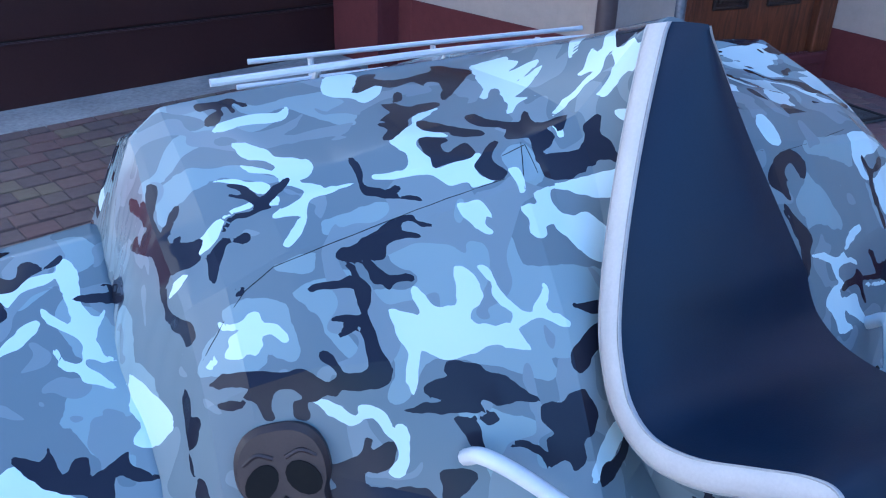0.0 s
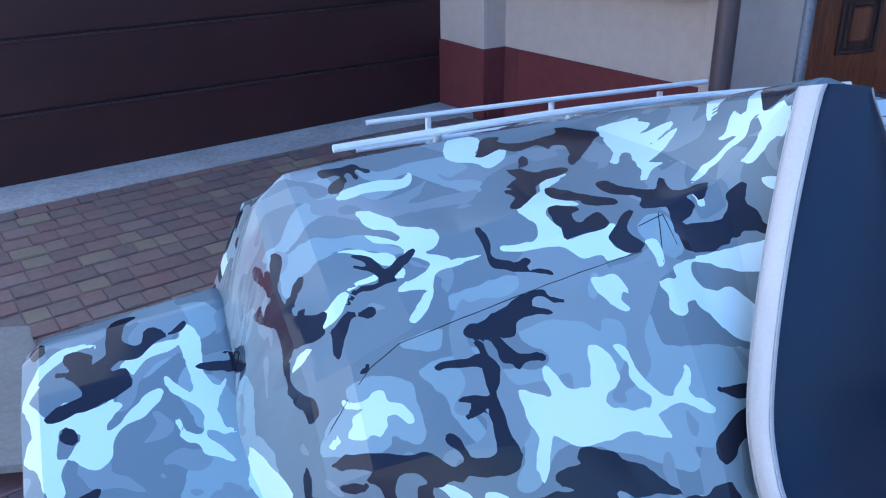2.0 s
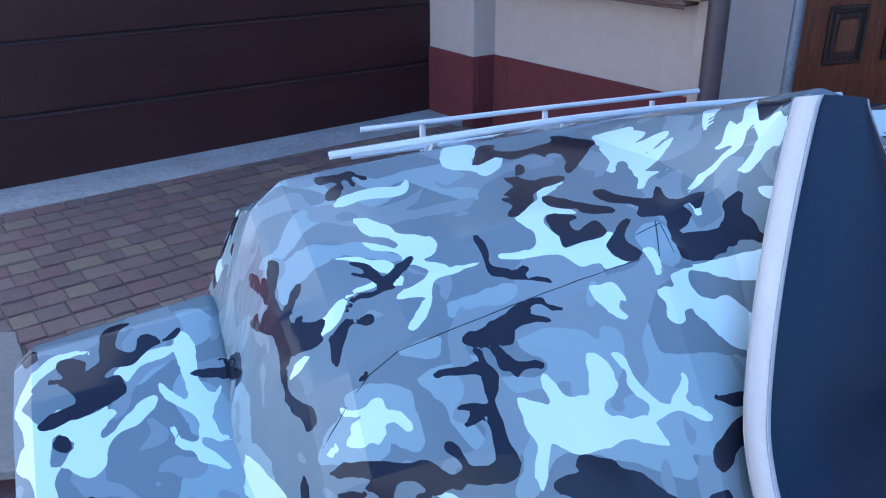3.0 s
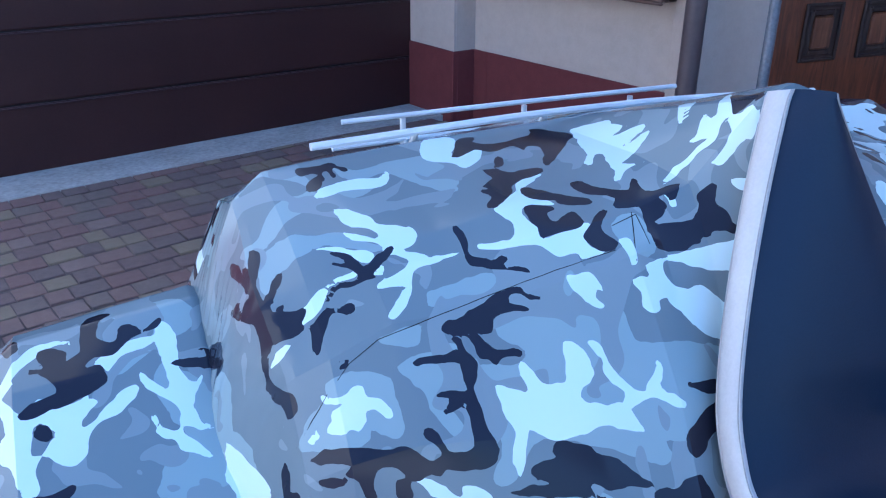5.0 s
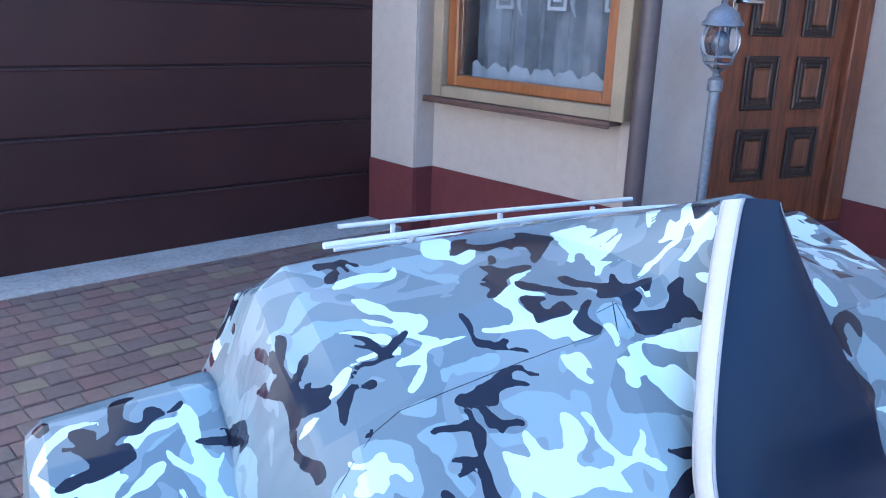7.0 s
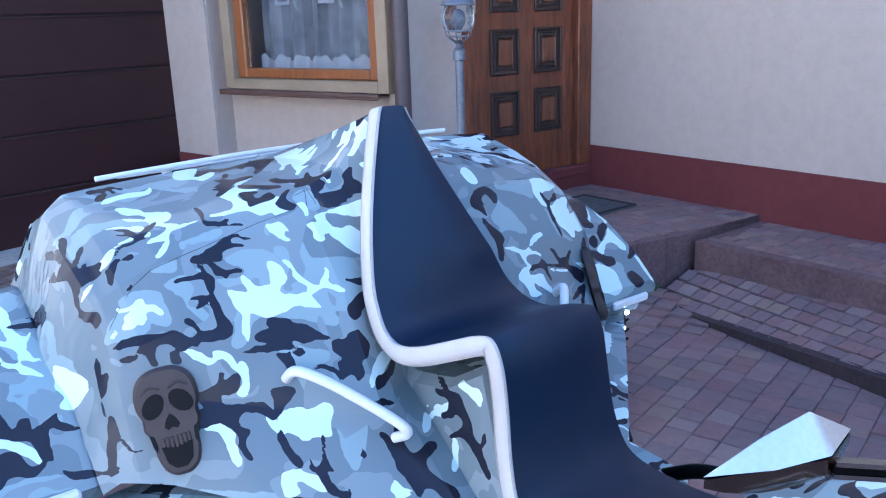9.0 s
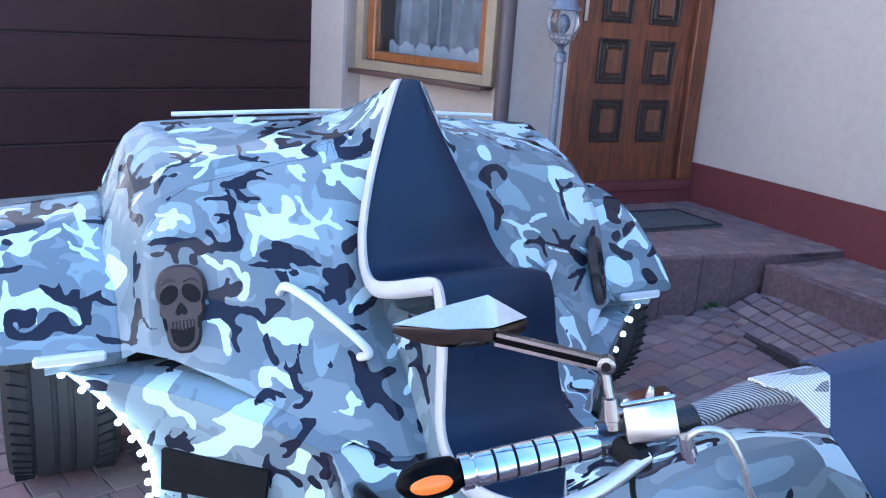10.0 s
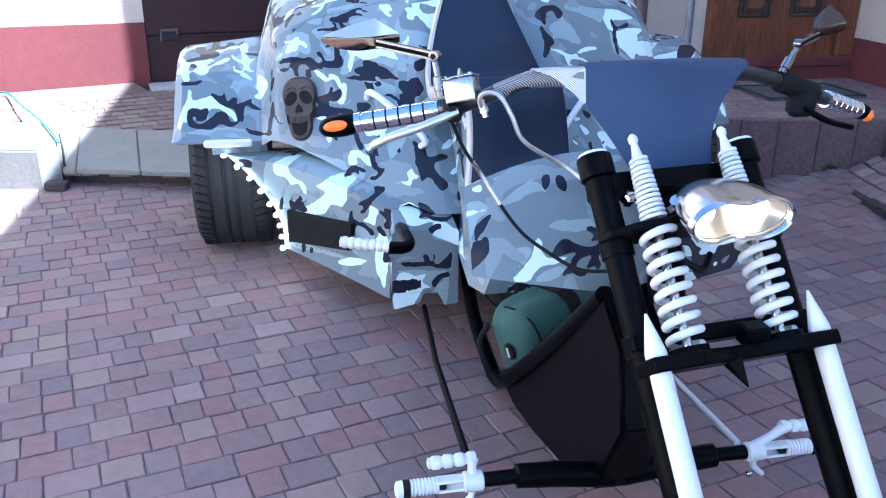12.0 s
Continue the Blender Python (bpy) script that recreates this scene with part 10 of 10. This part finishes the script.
part("linkage_rod", b, M_BLACK, trike, "long black linkage rod", True)
# pale colour stands in for sky reflected along this glossy rod
b = bmesh.new()
tube(b, [(0.19, -1.06, 0.235), (0.200, -1.84, 0.257), (0.212, -2.115, 0.264)], 0.0075, 10)
part("linkage_rod", b, M_WHITE, trike, "long linkage rod, coloured pale for the sky it reflects", True)

# green bag in the V of the tubes
bag = thing("green_bag", "small dark green nylon bag with black strap, stowed in the frame", "bag", m=TRIKE @ pose(0.030, -1.515, 0.155, -8, -14, 26))
b = bmesh.new()
box(b, -0.155, 0.155, -0.088, 0.088, 0.0, 0.205, 0.060, None, 6)
bmesh.ops.subdivide_edges(b, edges=[e for e in b.edges if e.calc_length() > 0.03], cuts=4, use_grid_fill=True)
for v in b.verts:
    v.co += Vector((0.007 * math.sin(9 * v.co.z + 7 * v.co.y), 0.006 * math.sin(14 * v.co.x + 2) + 0.003 * math.sin(60 * v.co.x + 30 * v.co.z), 0.007 * math.sin(13 * v.co.x + 9) + 0.003 * math.sin(70 * v.co.y + 25 * v.co.x)))
part("bag_body", b, M_GREEN, bag, smooth=60)
for x in (-0.105, 0.105):
    b = bmesh.new()
    tube(b, curve_points([(x, -0.088, 0.05), (x, -0.092, 0.11), (x, -0.078, 0.178), (x, -0.03, 0.206), (x, 0.03, 0.206), (x, 0.078, 0.178), (x, 0.092, 0.11), (x, 0.088, 0.05)], 6), 0.0034, 6)
    part("piping", b, M_MATT, bag, "dark piping", True)
b = bmesh.new()
sheet(b, [[(0.025 + 0.020 * s, y, z + 0.008) for s in (-1, 0, 1)] for y, z in ((-0.098, 0.03), (-0.098, 0.13), (-0.084, 0.185), (-0.05, 0.206), (0.05, 0.206), (0.09, 0.17))], 0.004, (0.0, 0.0, 0.1))
part("strap", b, M_MATT, bag, "black webbing strap")
badge = Matrix.Translation((-0.155, -0.018, 0.115)) @ Euler((0, radians(-90), 0)).to_matrix().to_4x4() @ Matrix.Diagonal((1, 0.72, 1, 1))
b = bmesh.new()
lathe(b, [(0.024, 0.0), (0.024, 0.006), (0.019, 0.009)], 18, badge)
lg = part("badge", b, M_MATT, bag, "oval black badge with a pale bar")
b = bmesh.new()
box(b, -0.014, 0.014, -0.006, 0.006, 0.009, 0.0105, 0, badge)
part("pale_bar", b, M_PIPING, lg)
b = bmesh.new()
tube(b, curve_points([(-0.15, 0.06, 0.17), (-0.185, 0.07, 0.13), (-0.19, 0.05, 0.05), (-0.165, 0.02, 0.0)], 5), 0.007, 6)
part("side_strap", b, M_MATT, bag, smooth=True)


# ---- ground, paving stones ----
bm = bmesh.new()
box(bm, -400, 400, -400, 400, -0.30, -0.012)
thing("ground", "pale open ground round the yard", "ground", kind="structure", bm=bm, mat=M_EARTH)
bm = bmesh.new()
box(bm, -6, 7, -5, 6, -0.04, -0.0045)
yard = thing("pavement", "worn paving of mixed red-brown and grey stones", "paving", kind="structure", bm=bm, mat=M_SAND)

LENGTHS = (0.082, 0.103, 0.126)


def stone_mesh(length, width, seed, mat):
    """One paving stone with a rumbled upper edge."""
    r = random.Random(seed)
    b = bmesh.new()
    hx, hy = length / 2 - 0.0016, width / 2 - 0.0016
    spots = ((-1, -1), (-0.1, -1), (1, -1), (1, 0.1), (1, 1), (0.1, 1), (-1, 1), (-1, -0.1))
    shift = [(r.uniform(-0.0022, 0.0012), r.uniform(-0.0022, 0.0012)) for _ in spots]
    ring = lambda inset, z: [b.verts.new((sx * (hx + a - inset) if abs(sx) == 1 else sx * hx, sy * (hy + c - inset) if abs(sy) == 1 else sy * hy, z)) for (sx, sy), (a, c) in zip(spots, shift)]
    lo, mid, top = ring(0.0, -0.022), ring(0.0, -0.0022), ring(0.0024, 0.0)
    for v in top:
        v.co.z += r.uniform(-0.0009, 0.0009)
    n = len(spots)
    for a, c in ((lo, mid), (mid, top)):
        for k in range(n):
            b.faces.new((a[k], a[(k + 1) % n], c[(k + 1) % n], c[k]))
    b.faces.new(top)
    return finish("paving_stone", b, mat)


STONES = {ln: [stone_mesh(ln, 0.099, 11 + i + int(ln * 1000), M_PAVER) for i in range(5)] for ln in LENGTHS}
SMALL = {ln: [stone_mesh(ln * 0.78, 0.078, 91 + i + int(ln * 1000), M_PAVER) for i in range(5)] for ln in LENGTHS}
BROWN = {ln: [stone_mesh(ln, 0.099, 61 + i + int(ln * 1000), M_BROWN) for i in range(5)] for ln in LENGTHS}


def inside(poly, x, y):
    hit = False
    for (x1, y1), (x2, y2) in zip(poly, poly[1:] + poly[:1]):
        if (y1 > y) != (y2 > y) and x < (x2 - x1) * (y - y1) / (y2 - y1) + x1:
            hit = not hit
    return hit


def clipped(poly, line):
    """The part of a polygon on the left of a line (x, y, direction)."""
    px, py, a = line
    side = [(y - py) * math.cos(a) - (x - px) * math.sin(a) for x, y in poly]
    out = []
    for k in range(len(poly)):
        j = (k + 1) % len(poly)
        if side[k] >= 0:
            out.append(poly[k])
        if (side[k] >= 0) != (side[j] >= 0):
            t = side[k] / (side[k] - side[j])
            out.append((lerp(poly[k][0], poly[j][0], t), lerp(poly[k][1], poly[j][1], t)))
    return out


def pave(owner, keep, height, turn, area, near, seed, origin=(0, 0), limit=300, pitch=0.099, lines=(), stones=STONES, rest=M_PAVER_REST, lean=None, unit=1.0):
    """Rows of stones of three lengths; the nearest are objects of their own, the rest one mesh."""
    r = random.Random(seed)
    spots, cuts = [], []
    c, s = math.cos(radians(turn)), math.sin(radians(turn))
    v = area[2]
    while v < area[3]:
        u = area[0] + r.uniform(0, 0.1)
        while u < area[1]:
            kind = r.choice(LENGTHS)
            ln = kind * unit
            x, y = origin[0] + c * (u + ln / 2) - s * v, origin[1] + s * (u + ln / 2) + c * v
            if keep(x, y):
                half = [(a * (ln / 2 - 0.003), e * (pitch / 2 - 0.003)) for a, e in ((-1, -1), (1, -1), (1, 1), (-1, 1))]
                poly = [(x + a * c - e * s, y + a * s + e * c) for a, e in half]
                cut = poly
                for ln_cut in lines:
                    cut = clipped(cut, ln_cut) if len(cut) > 2 else cut
                if cut != poly:
                    if len(cut) > 2:
                        cuts.append(cut)
                    u += ln
                    continue
                spots.append((math.hypot(x - near[0], y - near[1]), x, y, kind))
            u += ln
        v += pitch
    spots.sort()
    data = {ln: [(np.array([p.co[:] for p in me.vertices]), [tuple(f.vertices) for f in me.polygons]) for me in stones[ln]] for ln in LENGTHS}
    verts, faces, count = [], [], 0
    inv = owner.matrix_world.inverted()
    for i, (_, x, y, ln) in enumerate(spots):
        k = r.randrange(5)
        flip = r.randrange(2)
        rise = lean(x, y) if lean else 0.0
        tilt = (r.uniform(-0.5, 0.5) + (-rise if flip else rise), r.uniform(-0.5, 0.5), turn + r.uniform(-1.0, 1.0) + 180 * flip)
        m = pose(x, y, height(x, y) + r.uniform(-0.0022, 0.0022), *tilt)
        if i < limit:
            ob = new("paving_stone", stones[ln][k])
            ob.parent = owner
            ob.matrix_basis = inv @ m
        else:
            co, fs = data[ln][k]
            mm = np.array(inv @ m)
            verts.append(co @ mm[:3, :3].T + mm[:3, 3])
            faces.extend(tuple(a + count for a in f) for f in fs)
            count += len(co)
    for poly in cuts:
        n = len(poly)
        zz = [height(x, y) for x, y in poly]
        flat = [(x, y, z - 0.03) for (x, y), z in zip(poly, zz)] + [(x, y, z) for (x, y), z in zip(poly, zz)]
        verts.append(np.array([inv @ Vector(p) for p in flat]))
        faces.append(tuple(range(count + n, count + 2 * n)))
        faces.extend((count + k, count + (k + 1) % n, count + n + (k + 1) % n, count + n + k) for k in range(n))
        count += 2 * n
    if verts:
        me = bpy.data.meshes.new("paving_stones")
        me.from_pydata(np.concatenate(verts).tolist(), [], faces)
        me.materials.append(rest)
        ob = new("paving_stones", me)
        ob.parent = owner
        tagged(ob, "mixed paving stones further off", kind="stuff")


bpy.context.view_layer.update()
LOW_EDGE = [(-5.2, 0.7), (-3.2, 0.8), (-2.1, 1.45), (0.5, 2.95), (1.55, 3.40), (2.25, 2.25), (3.75, -0.35), (4.4, -1.5), (4.2, -3.4), (-3.0, -3.4), (-5.2, -1.0)]
UPPER = [(-1.93, 1.34), (-1.29, 1.635), (0.60, 2.80), (0.25, 3.80), (-0.9, 4.6), (-1.3, 4.75), (-2.75, 2.85), (-3.4, 3.0), (-5.2, 0.4), (-3.2, 0.62)]


def yard_z(x, y):
    """The yard swells a little in the corner by the landing."""
    return 0.105 * max(0.0, 1 - math.hypot(x - 1.66, y - 3.54) / 0.62)


pave(yard, lambda x, y: inside(LOW_EDGE, x, y), yard_z, 53.0, (-5.5, 5.5, -4.5, 4.5), (0.0, 0.0), 3)
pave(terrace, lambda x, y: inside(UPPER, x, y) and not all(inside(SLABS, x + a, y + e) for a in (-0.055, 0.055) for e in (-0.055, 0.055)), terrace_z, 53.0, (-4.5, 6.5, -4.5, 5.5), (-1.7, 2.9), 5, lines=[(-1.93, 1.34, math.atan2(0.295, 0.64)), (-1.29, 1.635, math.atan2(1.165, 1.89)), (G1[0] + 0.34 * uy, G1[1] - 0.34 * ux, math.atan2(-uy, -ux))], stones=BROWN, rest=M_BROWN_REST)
pave(landing, lambda x, y: inside(LAND, x, y), lambda x, y: 0.318, 28.2, (0, 2.9, 0.06, 2.4), (1.6, 3.8), 7, (-0.05, 2.58), 240, 0.079, stones=SMALL, unit=0.78, lines=[(1.70, 3.52, math.atan2(0.35, 0.52))])
pave(low_step, lambda x, y: inside(STEP, x, y), lambda x, y: 0.285, -52.08, (0, 5.0, 0.06, 0.6), (2.1, 3.3), 8, (1.69, 3.45), 240, 0.079, stones=SMALL, unit=0.78)
UNDER = [(1.45, 3.30), (2.09, 2.16), (3.55, -0.45), (4.70, -0.41), (2.92, 1.88), (1.69, 3.46)]
pave(raised, lambda x, y: inside(UNDER, x, y), raised_z, -60.7, (-0.1, 4.6, 0.055, 1.3), (1.9, 2.9), 9, (1.45, 3.30), 240, 0.079, lean=raised_lean, stones=SMALL, unit=0.78)


# kerb stones that face the landing and the low step
def kerb(owner, p, q, top, seed, least=0.85, most=1.05):
    r = random.Random(seed)
    ln, m, x = span(p, q), along(p, q), 0.0
    while x < ln - 0.08:
        w = min(r.uniform(least, most), ln - x)
        b = bmesh.new()
        box(b, 0.0012, w - 0.0012, -0.012, 0.05, -0.03, top + r.uniform(-0.004, 0.003), 0.006)
        ob = new("kerb_stone", finish("kerb_stone", b, M_KERB))
        ob.parent = owner
        ob.matrix_basis = owner.matrix_world.inverted() @ m @ pose(x, r.uniform(-0.003, 0.003), 0, 0, 0, r.uniform(-0.5, 0.5))
        x += w


kerb(landing, (-0.05, 2.58), (1.70, 3.52), 0.318, 1, 0.17, 0.27)
kerb(low_step, (1.69, 3.45), (2.92, 1.875), 0.286, 2)
kerb(low_step, (2.92, 1.875), (4.76, -0.49), 0.286, 3)


# weeds in the joint at the foot of the step
def weed(x, y, seed):
    r = random.Random(seed)
    w = thing("weed", "small green weed growing in the paving joint by the step", "plant", "weeds by the step", m=pose(x, y, yard_z(x, y)))
    for k in range(9):
        a, h, lean = r.uniform(0, 6.28), r.uniform(0.018, 0.04), r.uniform(0.01, 0.03)
        c, s = math.cos(a), math.sin(a)
        b = bmesh.new()
        rows = []
        for t in (0.0, 0.35, 0.7, 1.0):
            wd = 0.006 * math.sin(math.pi * (0.15 + 0.8 * t))
            mid = Vector((c * lean * t * t * 1.4, s * lean * t * t * 1.4, h * t))
            rows.append([mid + Vector((-s * wd, c * wd, 0)), mid + Vector((0, 0, -0.001)), mid + Vector((s * wd, -c * wd, 0))])
        grid(b, rows)
        part("leaf", b, M_WEED, w, smooth=True)


for k, (x, y) in enumerate(((1.44, 3.345), (1.47, 3.355), (1.42, 3.33))):
    weed(x, y, 20 + k)
